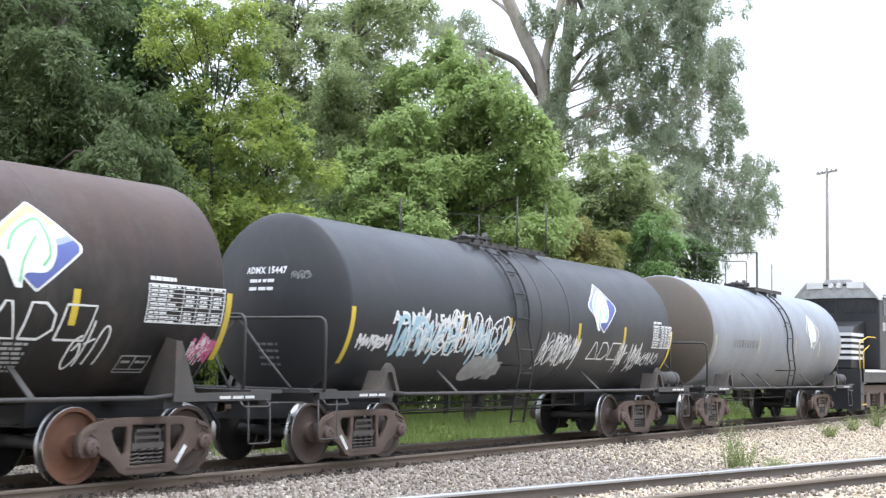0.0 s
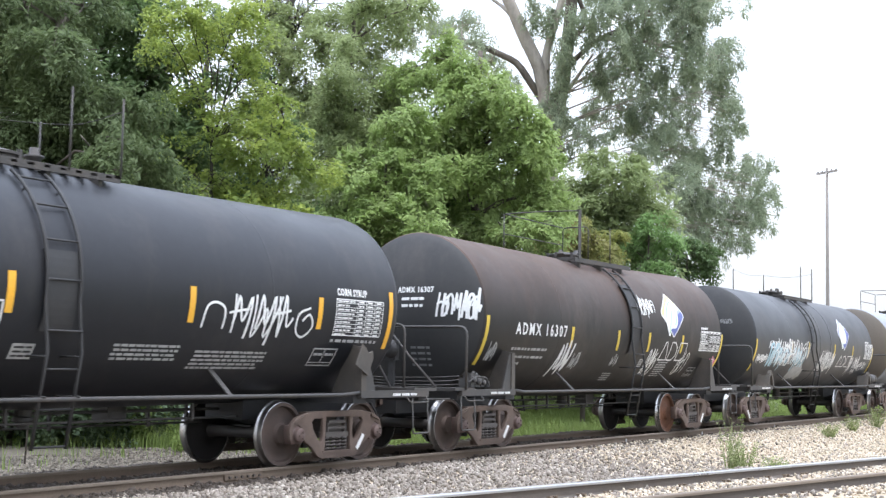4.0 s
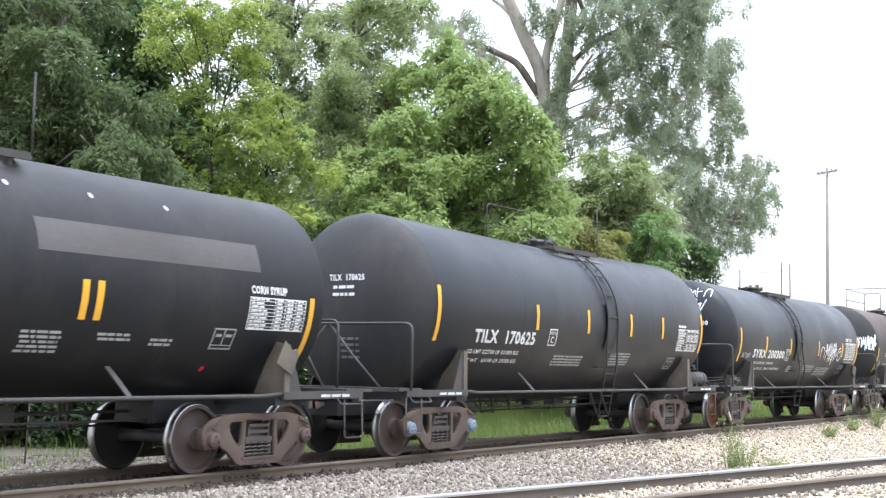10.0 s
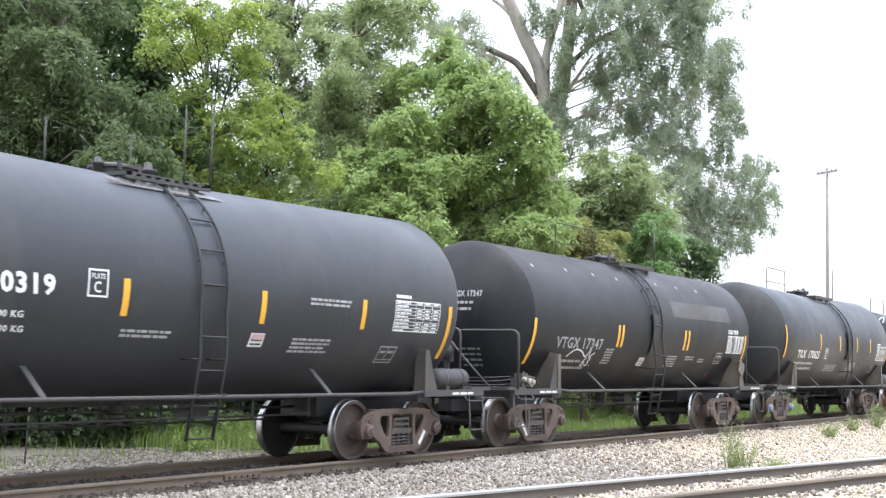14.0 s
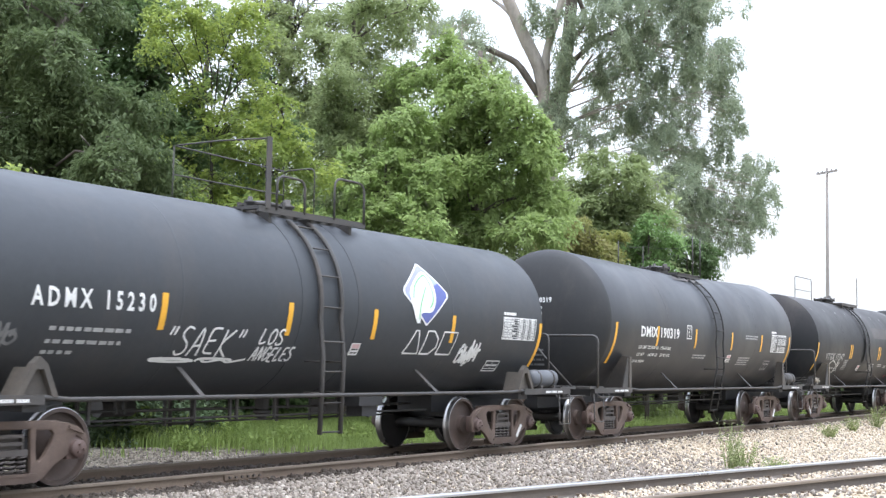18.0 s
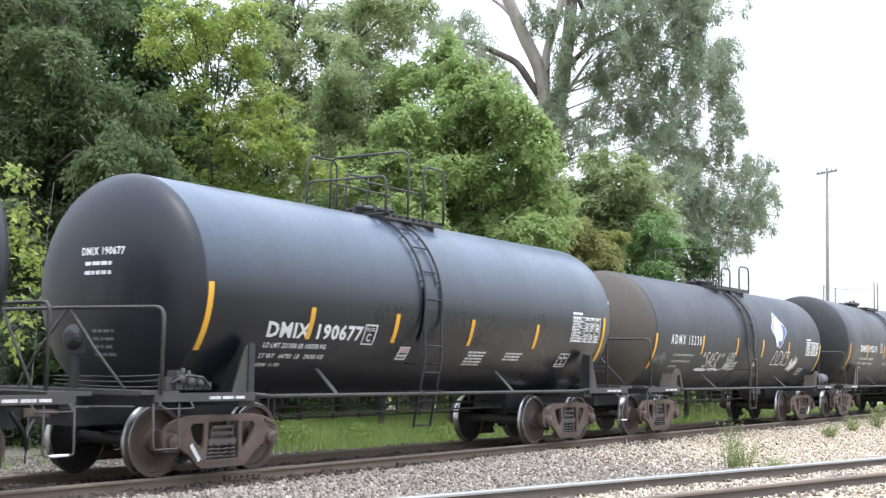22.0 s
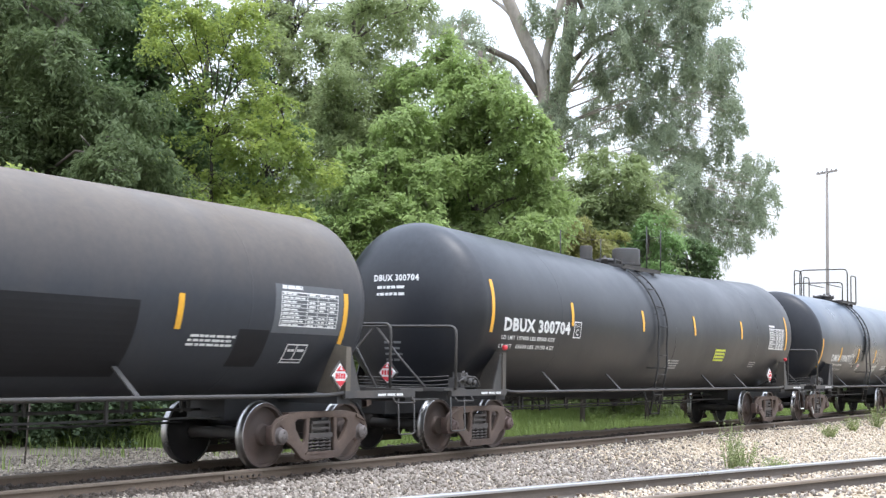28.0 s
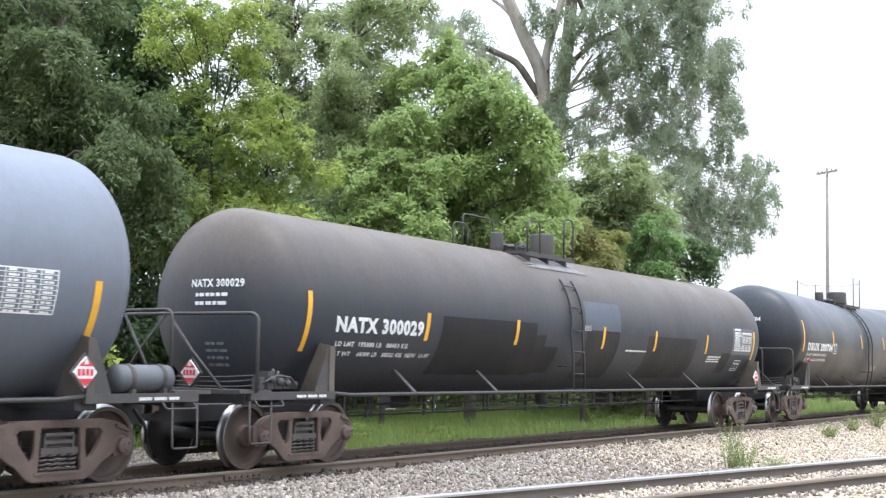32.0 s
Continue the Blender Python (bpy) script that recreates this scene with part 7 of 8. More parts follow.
    if cfg.get("red_knobs"):
        for e in (-1, 1):
            bm = bmesh.new()
            lathe(bm, [(-1.58, 0.0), (-1.58, 0.03), (-1.55, 0.045), (-1.51, 0.045), (-1.51, 0.0)], 16, "y")
            o = part("red_knob", bm, M["red"], car, "small red valve knob", smooth=True)
            o.location = (e * tc / 2, 0, 1.80)
    for row in cfg.get("placards", ()):
        placard(car, *row)
    if cfg.get("drum"):
        zt = zc + R + sh.drop(lx)
        for dx, r, h in cfg["drum"]:
            bm = bmesh.new()
            lathe(bm, [(zt - 0.05, r), (zt + h * 0.12, r), (zt + h * 0.13, r * 1.07), (zt + h * 0.22, r * 1.07), (zt + h * 0.23, r), (zt + h * 0.9, r), (zt + h * 0.96, r * 0.96), (zt + h, r * 0.86), (zt + h * 1.02, 0.0)], 24, "z")
            bmesh.ops.translate(bm, vec=(lx + dx, -0.1, 0), verts=bm.verts)
            sharp_smooth(part("valve_housing", bm, M["frame_grey"], car, "round sheet steel valve bonnet"), 35)
    if "skirt" in cfg:
        a, b, top, low = cfg["skirt"]
        bm = bmesh.new()
        for k in range(6):
            h0, h1 = low + (top - low) * k / 6, low + (top - low) * (k + 1) / 6
            w0, w1 = 0.25 * (1 - k / 6), 0.25 * (1 - (k + 1) / 6)
            f = [bm.verts.new((lx + x, h, 0)) for x, h in ((a - w0, h0), (b + w0, h0), (b + w1, h1), (a + w1, h1))]
            bm.faces.new(f)
        sh.side("platform_skirt", bm, M["patch_worn"], 0.012, "pale worn plate under the walkway")
    return car


def placard(car, x, y, z, turn=0):
    """Hazard diamond in its frame."""
    d = 0.175
    bm = bmesh.new()
    prism(bm, [(0, d), (d * 0.95, 0), (0, -d), (-d * 0.95, 0)], -0.012, 0.012)
    o = part("hazard_placard", bm, M["white"], car, "red and white hazard diamond")
    o.matrix_basis = pose(x, y, z, 0, 0, turn)
    k = d * 0.88
    for sgn in (-1, 1):
        bm = bmesh.new()
        prism(bm, [(0, sgn * k), (k * 0.72, sgn * 0.07), (-k * 0.72, sgn * 0.07)], -0.018, -0.0125)
        part("red_field", bm, M["red"], o)
    for a in range(4):
        bm = bmesh.new()
        box(bm, -0.115 + 0.06 * a, -0.075 + 0.06 * a, -0.018, -0.0125, -0.038, 0.038)
        part("number_bar", bm, M["red"], o)
    bm = bmesh.new()
    prism(bm, [(-0.03, 0.09), (0.03, 0.09), (0.0, 0.15)], -0.024, -0.0185)
    part("symbol", bm, M["white"], o)
    bm = bmesh.new()
    prism(bm, [(0, d + 0.05), (d + 0.03, 0), (0, -d - 0.05), (-d - 0.03, 0)], 0.014, 0.03)
    part("placard_frame", bm, M["frame_steel"], o)


def stripe_rows(ends, inner, e=(-0.03, -0.93), i=(-0.01, -0.46)):
    return [(x, *e) for x in ends] + [(x, *i) for x in inner]


CARS = [
    dict(trucks=(29.9, 39.3), shell=(1.45, 2.38), paint="pale_grey", label="pale grey tank car with rust-brown stained end and faded markings", dished=True, dome=0.42, ladder=0.2, platform="long", struts=(-2.6, -1.4, 2.4), seed=1, platform_at=0.1, arched=True, end_paint="dusty_end", dusty=True,
         stripes=stripe_rows((5.4, -5.4), (-2.2, 0.9, 3.2)), stripe="stripe_faint", mark=("", -4.2, -2.3, -0.32, -0.12), ink="grey_text", end_mark=(-0.6, 0.4, 0.35, 0.5), emblem=(2.6, 0.3, "faded"), reservoir="grey"),
    dict(trucks=(15.37, 25.5), shell=(1.42, 2.35), paint="dark_grey", label="dark grey tank car with pale blue graffiti and leaf emblem", dished=True, dome=0.42, ladder=-0.9, platform="low", struts=(-3.11, 2.2), seed=2, platform_at=0.7, platform_half=1.4, arched=True, end_paint="dusty_dark", dusty=True,
         stripes=stripe_rows((-5.86, 6.0), (-2.85, -1.25, 1.46, 3.55)), stripe="stripe_old", mark=("ADMX 15447", -4.85, -2.85, -0.26, -0.04), end_mark=(-0.31, 0.45, 0.45, 0.56), emblem=(2.52, 0.36, "blue"), plain_mark=(2.0, 3.4, -0.72, -0.36),
         table=(5.0, 6.0, -0.42, 0.08), lines=((-4.6, -3.3, -0.52, 0.05), (-4.6, -3.4, -0.68, 0.05)), graffiti=((-5.65, -4.8, -0.66, -0.4, 5, 3, 0.035, "white"), (-4.7, -1.5, -0.8, -0.1, 8, 4, 0.07, "cyan"), (-4.6, -1.6, -0.75, -0.2, 9, 5, 0.035, "white"), (-4.2, -1.2, -0.62, 0.05, 9, 41, 0.03, "white"), (-2.2, -1.05, -1.25, -0.75, 3, 6, 0.28, "white_dim"), (0.0, 1.5, -0.95, -0.2, 6, 47, 0.035, "white"), (0.2, 1.3, -0.85, -0.2, 4, 7, 0.03, "white_dim"), (3.4, 4.6, -0.95, -0.3, 5, 49, 0.03, "white"), (4.5, 5.5, -0.85, -0.5, 5, 50, 0.03, "white")),
         reservoir="grey", mark_rear=-1, bands=(-0.05, 1.05), end_graffiti=((0.55, 0.85, 0.36, 0.52, 3, 8, 0.015, "grey_text"),)),
    dict(trucks=(1.43, 10.95), shell=(1.448, 2.38), sag=(0.01, -0.06), paint="rusty", label="black tank car with rust-brown top, leaf emblem and white graffiti", dished=True, dome=0.42, ladder=0.56, guard=True, guard_span=(-0.6, 0.95), spacing=1.4, bold=0.026, valves=True, platform="long", struts=(-2.35, 2.61), seed=3, end_paint="dusty_dark", platform_at=-0.3, platform_half=1.35,
         stripes=stripe_rows((-5.5, 5.7), (-2.3, -0.22, 1.35, 3.23), (-0.03, -0.95), (-0.12, -0.54)), stripe="stripe_old", mark=("ADMX 16307", -4.5, -2.55, -0.33, -0.10), end_mark=(-0.1, 0.6, 0.35, 0.46), emblem=(2.67, 0.34, "gold"), plain_mark=(2.05, 3.5, -0.72, -0.30),
         table=(4.3, 5.62, -0.46, 0.02), lines=((-4.5, -3.2, -0.62, 0.05), (-4.5, -3.25, -0.78, 0.05), (-4.5, -4.0, -0.92, 0.05)), notices=((-0.3, 0.15, -1.05, 4), (2.15, 2.75, -0.74, 7)), stencil_box=(4.15, 4.64, -1.18, -0.9),
         graffiti=((-2.8, -2.2, -1.15, -0.4, 2, 13, 0.05, "white"), (-2.05, -1.75, -0.97, -0.56, 2, 14, 0.03, "white_dim"), (-5.3, -5.05, -0.9, -0.4, 1, 12, 0.025, "white_dim"), (0.8, 1.72, 0.25, 0.72, 5, 15, 0.035, "white"), (1.5, 1.95, -1.15, -0.4, 3, 16, 0.03, "white"), (3.3, 3.8, -1.2, -0.45, 3, 17, 0.03, "white"), (-0.3, 0.0, -0.9, -0.62, 3, 25, 0.025, "white_dim"), (5.2, 5.6, -0.98, -0.58, 4, 18, 0.05, "pink"), (5.2, 5.6, -0.98, -0.6, 3, 19, 0.02, "white")),
         end_graffiti=((0.65, 1.4, -0.1, 0.4, 7, 11, 0.04, "white"),), wheels_front=("orange", "brown"), mark_rear=1, mark_front=1, labels=((1.13, -0.91, 0.2, 0.2, "white_dim"),)),
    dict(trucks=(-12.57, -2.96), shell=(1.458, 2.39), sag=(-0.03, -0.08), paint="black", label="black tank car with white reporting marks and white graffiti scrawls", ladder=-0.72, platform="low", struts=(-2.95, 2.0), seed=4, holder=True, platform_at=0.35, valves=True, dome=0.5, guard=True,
         stripes=stripe_rows((-5.48, 5.55), (-3.47, -1.38, 1.32, 3.85), (0.18, -0.70), (0.01, -0.44)), mark=("SYRX 200300", -4.44, -1.88, -0.58, -0.34), end_mark=(-0.175, 0.785, 0.23, 0.35), plate=(-1.75, -0.62), lines=((-4.42, -2.6, -0.76, 0.07, "LD LMT 201700 LB   91500 KG"), (-4.4, -1.9, -0.93, 0.07, "LT WT   61300 LB   27800 KG NEW 00-84"), (4.2, 5.3, -0.62, 0.045)),
         table=(4.2, 5.35, -0.52, 0.02), table_title="CORN SYRUP", notices=((0.2, 1.3, -0.72, 4), (1.55, 3.0, -0.78, 5)), stencil_box=(3.9, 4.45, -1.02, -0.72), graffiti=((1.6, 3.75, -0.62, -0.02, 5, 23, 0.035, "white"), (-5.25, -4.65, -0.6, -0.42, 4, 24, 0.02, "white_dim")),
         end_graffiti=((-0.2, 0.85, 0.92, 1.2, 5, 21, 0.022, "white"), (-0.2, 0.65, 0.6, 0.92, 4, 22, 0.024, "white")), wheels_rear=("orange", "brown"), mark_rear=-1, mark_front=1, labels=((-1.2, -0.98, 0.3, 0.2, "white_dim"),)),
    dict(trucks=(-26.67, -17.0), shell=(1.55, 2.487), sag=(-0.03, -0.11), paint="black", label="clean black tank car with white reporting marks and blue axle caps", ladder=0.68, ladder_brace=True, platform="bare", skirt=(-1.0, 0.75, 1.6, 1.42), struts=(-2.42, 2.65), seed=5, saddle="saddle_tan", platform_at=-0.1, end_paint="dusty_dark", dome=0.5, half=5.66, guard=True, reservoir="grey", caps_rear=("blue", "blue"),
         stripes=stripe_rows((-5.68, 5.6), (-2.4, -0.33, 1.66, 3.32), (0.28, -0.63), (0.12, -0.34)), mark=("TILX  170625", -4.5, -2.4, -0.63, -0.38), end_mark=(-0.35, 0.37, 0.35, 0.46), plate=(-1.9, -0.62), lines=((-4.55, -2.85, -0.83, 0.07, "LD LMT 222700 LB 101000 KG"), (-4.52, -2.8, -1.0, 0.07, "LT WT   63100 LB 28700 KG")),
         table=(4.2, 5.4, -0.6, -0.1), notices=((-1.5, -0.15, -0.78, 4), (0.9, 2.0, -0.68, 5)), stencil_box=(3.95, 4.35, -1.07, -0.77)),
    dict(trucks=(-41.02, -31.2), shell=(1.46, 2.394), paint="rust_streak", label="black tank car with rust streak on top and grey overpainted panel", ladder=-0.23, platform="bare", struts=(-2.87, 2.12), seed=6, saddle="saddle_tan", holder=True, cream_valve=True, bold=0.022, table_title="CORN SYRUP", platform_at=0.43, valves=True, dished=True, dome=0.5, guard=True, ink_small="white_dim",
         stripes=stripe_rows((-5.72, 5.48), (-2.12, -1.93, 1.46, 1.68), (-0.02, -0.92), (-0.02, -0.48)), mark=("VTGX 17347", -4.8, -2.8, -0.56, -0.33), ink="white_dim", end_mark=(-0.1, 0.57, 0.36, 0.48), lines=((-4.7, -3.5, -0.86, 0.06), (-4.7, -3.2, -1.02, 0.06)), table=(4.2, 5.35, -0.5, -0.06),
         notices=((-2.6, -2.2, -0.5, 6), (0.7, 1.3, -0.6, 5), (1.75, 2.3, -0.6, 2), (2.6, 3.0, -0.65, 2)), stencil_box=(3.65, 4.05, -0.8, -0.5), patches=(((0.8, 4.42, 0.27, 0.66), "patch_dull"),), labels=((-0.78, -0.9, 0.28, 0.2, "white"),), graffiti_words=((("swoosh",), -4.2, -2.95, -0.75, -0.55), ("63.", -3.42, -2.93, -0.93, -0.74),),
         spots=((-5.2, 1.1, "white_dim"), (-3.8, 1.12, "white_dim"), (-2.6, 1.1, "white_dim"), (-1.5, 1.08, "white_dim"), (0.6, 1.1, "white_dim"), (1.8, 1.1, "white_dim"), (3.0, 1.08, "white_dim"), (3.75, -1.12, "red")), mark_rear=-1),
    dict(trucks=(-55.5, -45.48), shell=(1.5, 2.43), sag=(0.03, -0.07), paint="dark_grey", label="dark grey tank car with white reporting marks and clean shell", ladder=0.15, platform="low", skirt=(-1.05, 0.6, 1.62, 1.42), struts=(-2.41, 2.6), seed=7, platform_at=-0.1, platform_half=0.75, slim=True, end_paint="dusty_dark", dome=0.5, reservoir="grey",
         stripes=stripe_rows((-5.62, 5.7), (-3.48, -1.27, 1.14, 3.37), (0.0, -0.9), (-0.01, -0.45)), mark=("DMIX 190319", -4.4, -2.3, -0.27, -0.03), end_mark=(-0.45, 0.36, 0.38, 0.49), plate=(-1.85, -0.25), lines=((-4.36, -2.65, -0.53, 0.07, "LD LMT 221800 LB  100600 KG"), (-4.33, -2.6, -0.7, 0.07, "LT WT     64200 LB    29100 KG"), (-4.4, -3.8, -0.86, 0.06, "2-90 NEW")),
         table=(4.15, 5.4, -0.45, 0.03), notices=((-1.25, -0.4, -0.58, 2), (1.85, 2.75, -0.6, 4), (2.1, 3.1, -0.02, 2)), stencil_box=(4.0, 4.45, -1.0, -0.7), labels=((1.0, -0.78, 0.28, 0.2, "white"),), mark_front=1),
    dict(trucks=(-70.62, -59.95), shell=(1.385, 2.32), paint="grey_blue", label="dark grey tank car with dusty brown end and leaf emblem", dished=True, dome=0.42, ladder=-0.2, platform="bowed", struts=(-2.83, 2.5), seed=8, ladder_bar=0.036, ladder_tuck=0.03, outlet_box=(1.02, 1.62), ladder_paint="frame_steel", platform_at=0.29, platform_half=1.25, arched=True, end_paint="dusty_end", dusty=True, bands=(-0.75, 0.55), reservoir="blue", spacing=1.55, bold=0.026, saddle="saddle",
         stripes=stripe_rows((-6.2, 6.12), (-3.4, -1.03, 0.95, 3.14), (-0.04, -0.9), (-0.02, -0.48)), mark=("ADMX 15230", -5.37, -3.54, -0.27, -0.04), end_mark=(-0.34, 0.35, 0.54, 0.66), emblem=(2.33, 0.31, "blue"), plain_mark=(1.84, 3.26, -0.69, -0.30), lines=((-5.05, -3.85, -0.54, 0.05), (-5.05, -3.95, -0.7, 0.05), (-5.05, -4.6, -0.84, 0.05)),
         table=(4.75, 5.95, -0.37, 0.03), stencil_box=(4.55, 5.02, -1.02, -0.78), graffiti=((-3.3, -1.75, -0.92, -0.84, 1, 43, 0.035, "white"), (-6.05, -5.45, -0.74, -0.47, 4, 44, 0.04, "grey_text"), (3.5, 4.2, -0.86, -0.44, 5, 45, 0.045, "white")), graffiti_words=(("'SAEK'", -3.3, -1.8, -0.8, -0.42), ("LOS", -1.55, -1.05, -0.62, -0.4), ("ANGELES", -1.6, -0.75, -0.88, -0.66)),
         mark_rear=0, mark_front=1, labels=((0.5, -0.75, 0.22, 0.2, "white"),)),
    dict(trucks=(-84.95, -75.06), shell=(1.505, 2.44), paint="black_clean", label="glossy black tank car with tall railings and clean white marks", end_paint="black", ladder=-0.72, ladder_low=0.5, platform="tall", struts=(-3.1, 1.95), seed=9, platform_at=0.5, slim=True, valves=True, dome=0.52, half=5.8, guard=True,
         stripes=stripe_rows((-5.72, 5.58), (-3.65, -1.6, 0.6, 2.85), (0.04, -0.87), (-0.19, -0.65)), mark=("DMIX 190677", -4.54, -2.42, -0.65, -0.41), end_mark=(-0.25, 0.52, 0.37, 0.48), plate=(-2.38, -0.70), lines=((-4.5, -3.15, -0.80, 0.07, "LD LMT 221300 LB 100350 KG"), (-4.48, -3.1, -0.97, 0.07, "LT WT   64700  LB   29350 KG"), (-4.5, -3.95, -1.12, 0.06, "NEW 1-90")),
         table=(4.2, 5.4, -0.47, 0.02), notices=((0.7, 1.3, -0.72, 5), (1.95, 2.6, -0.72, 3)), stencil_box=(4.02, 4.42, -1.03, -0.72), labels=((-1.32, -0.95, 0.28, 0.24, "white"),), ink_small="white", saddle="ladder_black", mark_rear=-1, white_steps=True),
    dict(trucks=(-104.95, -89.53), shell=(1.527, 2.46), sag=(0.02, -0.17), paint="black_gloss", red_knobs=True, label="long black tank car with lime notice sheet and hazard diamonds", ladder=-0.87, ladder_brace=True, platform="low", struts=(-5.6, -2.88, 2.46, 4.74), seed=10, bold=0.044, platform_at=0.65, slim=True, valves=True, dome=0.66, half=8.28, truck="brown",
         stripes=stripe_rows((-8.1, 7.87), (-5.12, -1.8, 1.12, 4.28), (0.52, -0.40), (0.26, -0.19)), mark=("DBUX 300704", -7.7, -5.2, -0.37, -0.12), end_mark=(-0.46, 0.49, 0.46, 0.58), plate=(-5.05, -0.42), lines=((-7.7, -5.75, -0.52, 0.07, "LD LMT 197400 LBS 89500 KGS"), (-7.7, -5.7, -0.68, 0.07, "LT WT   65600 LBS 29750 KGS")),
         table=(6.44, 7.66, -0.4, 0.16), notices=((-0.25, 0.45, -0.76, 4), (5.3, 5.85, -0.75, 3)), labels=((2.56, -0.78, 0.68, 0.30, "lime"),), placards=((6.4, -1.53, 1.36, 0), (-9.36, -0.22, 1.34, -90)), drum=((1.25, 0.33, 0.46), (-0.85, 0.14, 0.34)), white_steps=True),
    dict(trucks=(-127.42, -109.4), shell=(1.40, 2.33), paint="brown_top", label="long dark tank car with sooty brown top and black overpainted patches", ladder=-1.25, ladder_low=0.98, ladder_tuck=0.0, platform="hoops", struts=(-6.85, -4.35, 1.85, 5.0), seed=11, bold=0.05, saddle="saddle_tan", ink_small="white", platform_at=0.0, ladder_top=36, valves=True, dome=0.68, half=9.42, truck="brown", caps_front=("grey", "grey"),
         stripes=stripe_rows((-9.38, 9.08), (-6.37, -3.47, 0.08, 2.70, 5.77), (0.16, -0.72), (-0.02, -0.47)), mark=("NATX 300029", -8.75, -6.48, -0.41, -0.16), end_mark=(-0.2, 0.72, 0.19, 0.31), lines=((-8.65, -6.8, -0.62, 0.07, "LD LMT  195000 LB   88450 KG"), (-8.58, -6.1, -0.78, 0.07, "LT WT    68000 LB   38050 KG  NEW  11-97")),
         table=(7.65, 8.9, -0.36, 0.12), table_back=True, notices=((6.0, 6.9, -0.5, 3), (1.2, 2.3, -0.44, 1)), stencil_box=(7.95, 8.4, -0.92, -0.61), patches=(((-5.94, -2.75, -1.12, -0.05), "patch_black"), ((-2.749, -2.35, -1.12, -0.26), "patch_black"), ((-2.349, -1.8, -1.06, -0.48), "patch_black"), ((-0.78, 0.86, -0.1, 0.48), "patch_blue"), ((-0.70, 0.82, -1.2, -0.101), "patch_black"), ((2.3, 5.1, -1.2, -0.14), "patch_black"), ((6.9, 7.5, -1.0, -0.43), "patch_black")),
         placards=((8.8, -1.54, 1.30, 0), (-10.62, -0.35, 1.32, -90)), drum=((1.0, 0.25, 0.5), (-0.85, 0.13, 0.36)), skirt=(-0.95, 1.15, 1.75, 1.18), labels=((-0.82, -0.12, 0.28, 0.1, "white_dim"),)),
    dict(trucks=(-147.3, -131.78), shell=(1.53, 2.46), paint="blue_grey", label="blue-grey tank car with white data table and hazard diamond", ladder=-0.5, platform="low", struts=(-5.2, -2.6, 2.2, 4.8), seed=12, platform_at=0.4, dome=0.62, reservoir="blue",
         half=8.15, stripes=stripe_rows((-7.8, 7.82), (-5.1, -2.1, 1.4, 4.6), (-0.1, -0.9), (0.0, -0.46)), mark=("", -7.7, -6.0, -0.37, -0.12), end_mark=(-0.6, 0.2, 0.42, 0.56), table=(6.0, 7.25, -0.52, -0.02), placards=((7.66, -1.54, 1.33, 0),)),
]


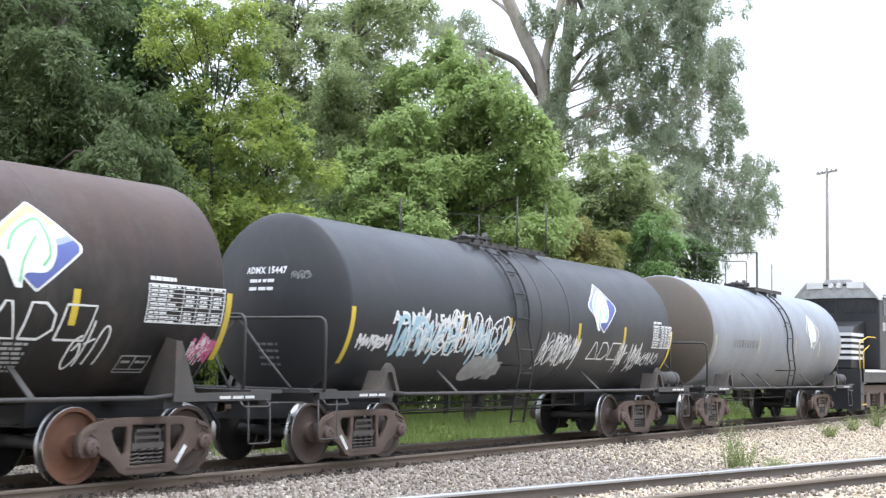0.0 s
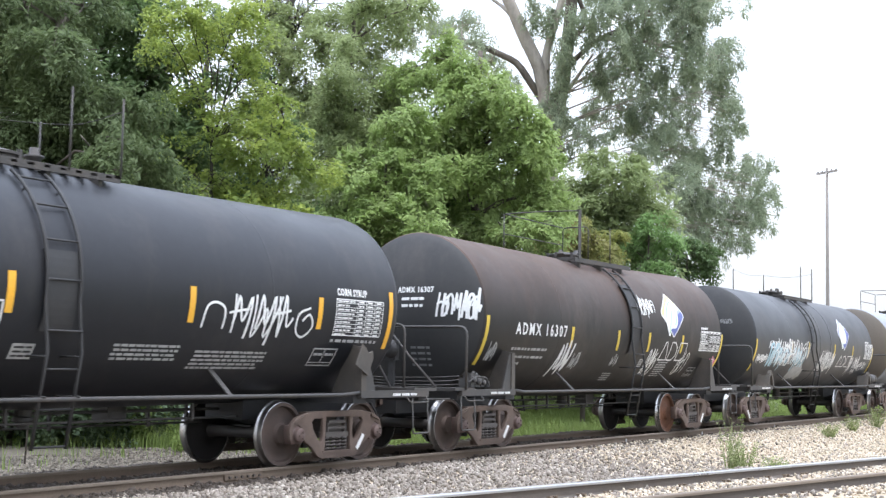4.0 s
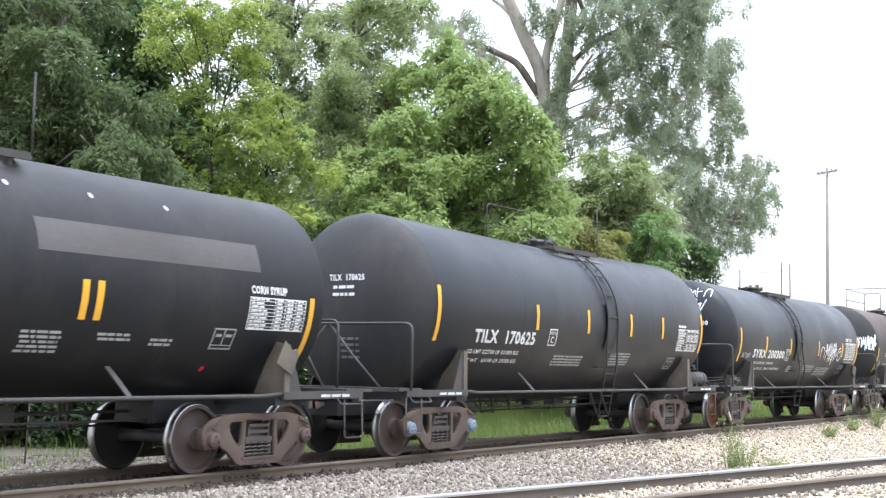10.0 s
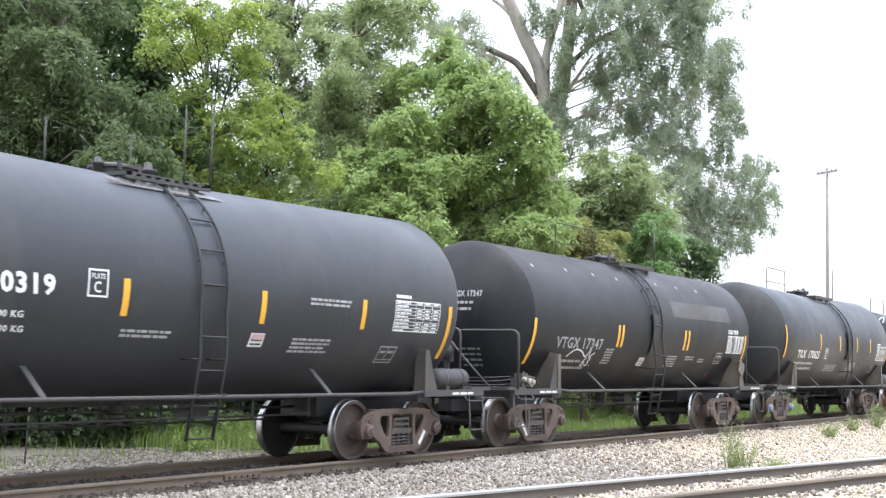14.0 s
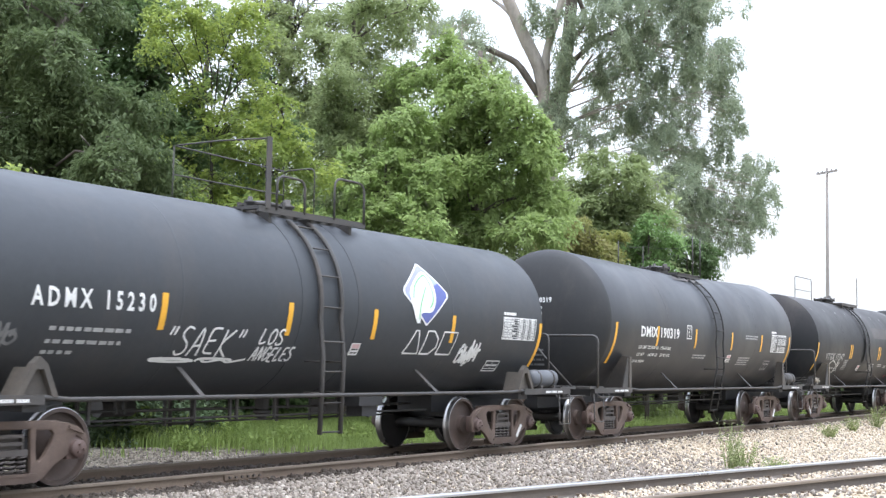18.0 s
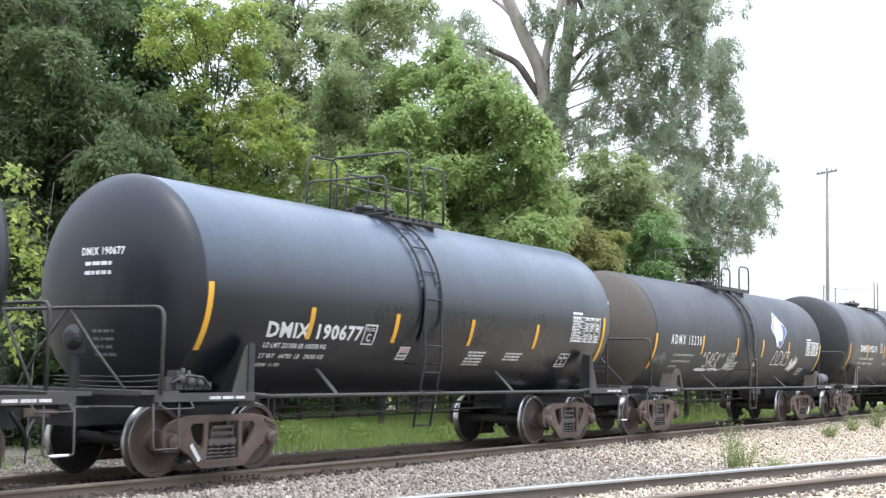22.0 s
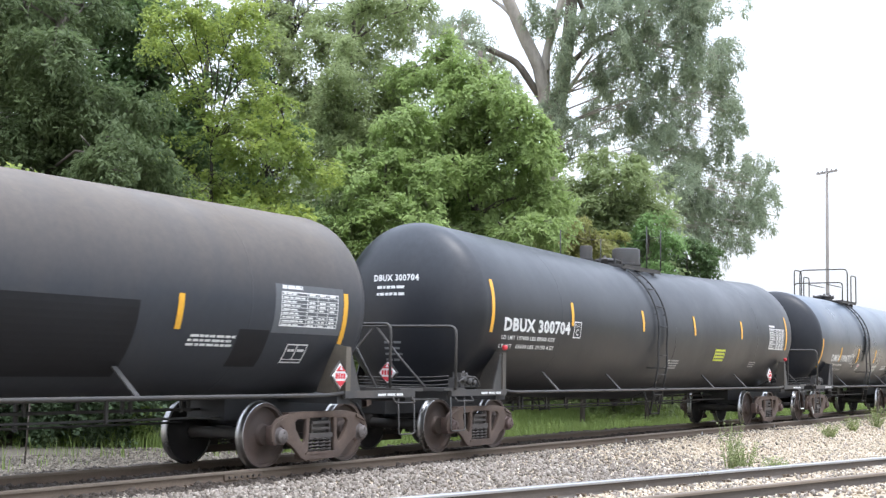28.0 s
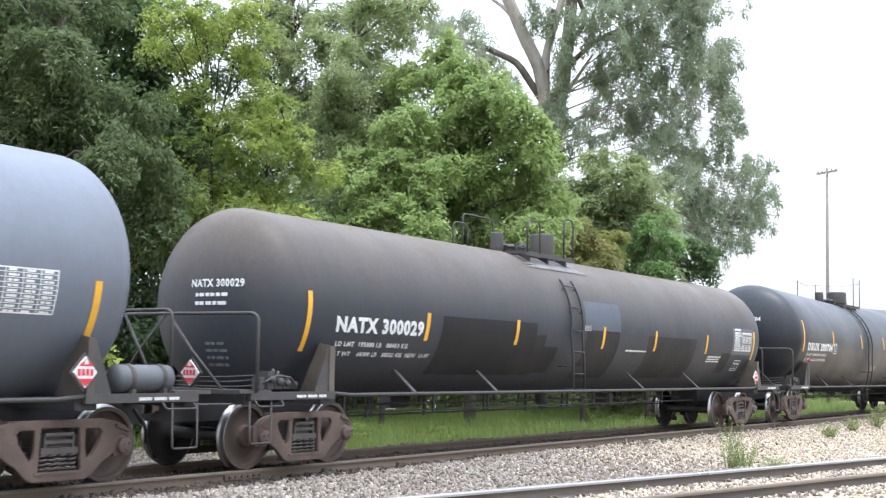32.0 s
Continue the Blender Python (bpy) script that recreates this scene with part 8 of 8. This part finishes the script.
def locomotive():
    """The engine at the head of the cars, cab end towards them."""
    x0 = 42.05
    eng = thing("locomotive", pose(x0, YC, 0), "black freight locomotive with white nose stripes and yellow handrails", "locomotive")
    L = 21.0
    blk = M["loco_black"]
    box_part("frame", (0.5, L, -1.45, 1.45, 1.15, 1.60), eng, blk, "", 0.03)
    box_part("pilot", (0.35, 0.75, -1.45, 1.45, 0.25, 1.6), eng, blk, "", 0.03)
    bm = bmesh.new()
    prism(bm, [(0.95, 1.6), (3.1, 1.6), (3.1, 3.35), (1.35, 3.05), (1.05, 2.85)], -1.0, 1.0)
    soften(bm, 0.06, 2)
    part("nose", bm, blk, eng)
    for k in range(5):
        z = 1.92 + 0.2 * k
        box_part("nose_stripe", (0.93 + 0.004 * k, 2.5, -1.012, 1.012, z, z + 0.11), eng, M["white"], "white painted band", 0)
    bm = bmesh.new()
    cab = [(-1.52, 1.6), (1.52, 1.6), (1.52, 4.02), (1.0, 4.60), (-1.0, 4.60), (-1.52, 4.02)]
    ends = [[bm.verts.new((x, y, z)) for y, z in cab] for x in (2.7, 5.6)]
    bm.faces.new(ends[0])
    bm.faces.new(ends[1][::-1])
    for i in range(6):
        bm.faces.new((ends[0][i], ends[0][(i + 1) % 6], ends[1][(i + 1) % 6], ends[1][i]))
    bmesh.ops.recalc_face_normals(bm, faces=bm.faces)
    soften(bm, 0.05, 2)
    part("cab", bm, blk, eng)
    bm = bmesh.new()
    for pts in (((-1.56, 4.03), (-1.50, 4.01), (-0.98, 4.58), (-1.02, 4.66)), ((1.56, 4.03), (1.50, 4.01), (0.98, 4.58), (1.02, 4.66)), ((-1.02, 4.60), (1.02, 4.60), (1.02, 4.66), (-1.02, 4.66))):
        a, b = [[bm.verts.new((x, y, z)) for y, z in pts] for x in (2.62, 5.7)]
        bm.faces.new(a)
        bm.faces.new(b[::-1])
        for i in range(4):
            bm.faces.new((a[i], a[(i + 1) % 4], b[(i + 1) % 4], b[i]))
    bmesh.ops.recalc_face_normals(bm, faces=bm.faces)
    part("cab_roof", bm, M["white_dim"], eng, "dull white cab roof sheets")
    bm = bmesh.new()
    a, b = [[bm.verts.new((x, y, z)) for y, z in ((-1.48, 4.10), (1.48, 4.10), (1.05, 4.53), (-1.05, 4.53))] for x in (2.64, 2.70)]
    for f in (a, b[::-1], *[(a[i], a[(i + 1) % 4], b[(i + 1) % 4], b[i]) for i in range(4)]):
        bm.faces.new(f)
    bmesh.ops.recalc_face_normals(bm, faces=bm.faces)
    part("brow", bm, M["white_dim"], eng, "dull white painted brow over the windscreens")
    for y0, y1 in ((-1.38, -0.78), (-0.68, -0.06), (0.06, 0.68), (0.78, 1.38)):
        box_part("windscreen", (2.68, 2.72, y0, y1, 3.58, 4.02), eng, M["glass"], "dark glass pane", 0)
    for y0, y1 in ((-1.0, -0.42), (0.42, 1.0)):
        box_part("number_board", (2.60, 2.66, y0, y1, 4.44, 4.66), eng, M["white"], "pale illuminated board", 0)
    for y in (-0.14, 0.14):
        bm = bmesh.new()
        lathe(bm, [(2.60, 0.0), (2.60, 0.09), (2.63, 0.11), (2.75, 0.12)], 16, "x")
        bmesh.ops.translate(bm, vec=(0, y, 4.54), verts=bm.verts)
        part("headlight", bm, M["white"], eng, "round twin headlight lens")
    for x in (3.2, 4.3):
        for s in (-1, 1):
            box_part("side_window", (x, x + 0.85, s * 1.524 - 0.01, s * 1.524 + 0.01, 3.5, 4.15), eng, M["glass"], "dark side window", 0)
    box_part("sunshade", (3.0, 5.3, -1.85, -1.55, 4.18, 4.22), eng, M["white_dim"], "pale window awning", 0)
    bm = bmesh.new()
    bars(bm, 3.1, 3.9, 2.95, 0.3, 5, 0.06)
    for v in bm.verts:
        v.co = Vector((v.co.x, -1.53, v.co.y))
    part("cab_number_bars", bm, M["white"], eng)
    box_part("horn_box", (2.95, 3.25, -0.45, 0.45, 4.66, 4.78), eng, M["white_dim"], "pale roof equipment box")
    box_part("sill_stripe", (0.9, L - 0.4, -1.462, -1.452, 1.50, 1.585), eng, M["white"], "white painted sill stripe", 0)
    box_part("long_hood", (5.7, L - 0.8, -0.95, 0.95, 1.6, 4.35), eng, blk, "", 0.08)
    for k in range(6):
        box_part("hood_door", (6.4 + 1.6 * k, 7.8 + 1.6 * k, -0.975, -0.955, 1.9, 3.6), eng, blk)
    box_part("radiator_wing", (15.5, L - 1, -1.4, 1.4, 3.5, 4.4), eng, blk, "", 0.1)
    box_part("fuel_tank", (7.2, 13.6, -1.4, 1.4, 0.35, 1.15), eng, blk, "", 0.15)
    for s in (-1, 1):
        pipe_part("handrail", bend([(0.55, s * 1.38, 0.9), (0.55, s * 1.38, 2.5), (1.6, s * 1.38, 2.7), (2.6, s * 1.4, 2.7)], 0.15, 3), 0.022, eng, M["yellow_rail"], "yellow painted handrail")
        pipe_part("handrail", bend([(0.95, s * 1.40, 1.1), (0.95, s * 1.40, 2.2), (1.7, s * 1.40, 2.4)], 0.1, 3), 0.022, eng, M["yellow_rail"], "yellow painted handrail")
        pipe_part("handrail", [(5.8, s * 1.42, 2.65), (L - 0.5, s * 1.42, 2.65)], 0.02, eng, M["yellow_rail"], "yellow painted handrail")
        for z in (0.4, 0.75, 1.1):
            box_part("step", (0.45, 1.0, s * 1.35 - 0.12, s * 1.35 + 0.12, z, z + 0.04), eng, M["yellow_rail"] if z < 0.5 else blk, "", 0)
        for a in (1.9, 15.2):
            bm = bmesh.new()
            prism(bm, [(a - 0.4, 0.75), (a + 4.2, 0.75), (a + 4.2, 1.05), (a - 0.4, 1.05)], min(s * 1.1, s * 1.25), max(s * 1.1, s * 1.25))
            for w in (0, 1.85, 3.7):
                prism(bm, [(a + w - 0.28, 0.3), (a + w + 0.28, 0.3), (a + w + 0.22, 0.8), (a + w - 0.22, 0.8)], min(s * 1.08, s * 1.3), max(s * 1.08, s * 1.3))
            part("truck_frame", bm, M["truck_steel"], eng)
            for w in (0.9, 2.75):
                b2 = bmesh.new()
                helix(b2, a + w, s * 1.18, 0.35, 0.75, 0.1, 0.025, 4)
                part("spring", b2, M["truck_grey"], eng)
    for a in (1.9, 15.2):
        for w in (0, 1.85, 3.7):
            wheelset(eng, a + w, "brown", "grey")
    return eng


stock = [(tank_car(c), sum(c["trucks"]) / 2) for c in CARS]
stock.append((locomotive(), 42.05))
for o in (*STOCK.children_recursive, STOCK):
    bpy.data.objects.remove(o)


def motions():
    """The train rolls at an even speed and its wheelsets turn with it."""
    for car, s in stock:
        walk(car, [(t, pose(s + SPEED * t + lag, YC, 0)) for t, lag in ((0.0, 0.0), (8.0, 0.0), (16.0, 0.0), (22.0, 0.02), (23.0, 0.04), (24.0, 0.045), (24.5, 0.03), (25.0, -0.11), (25.5, -0.12), (26.5, -0.07), (27.5, 0.0), (32.0, 0.0))])
    step = 4 / FPS
    for axle, x in movers:
        walk(axle, [(k * step, Matrix.Translation((x, 0, WHEEL_R)) @ Matrix.Rotation(SPEED * k * step / WHEEL_R, 4, "Y")) for k in range(241)])


motions()
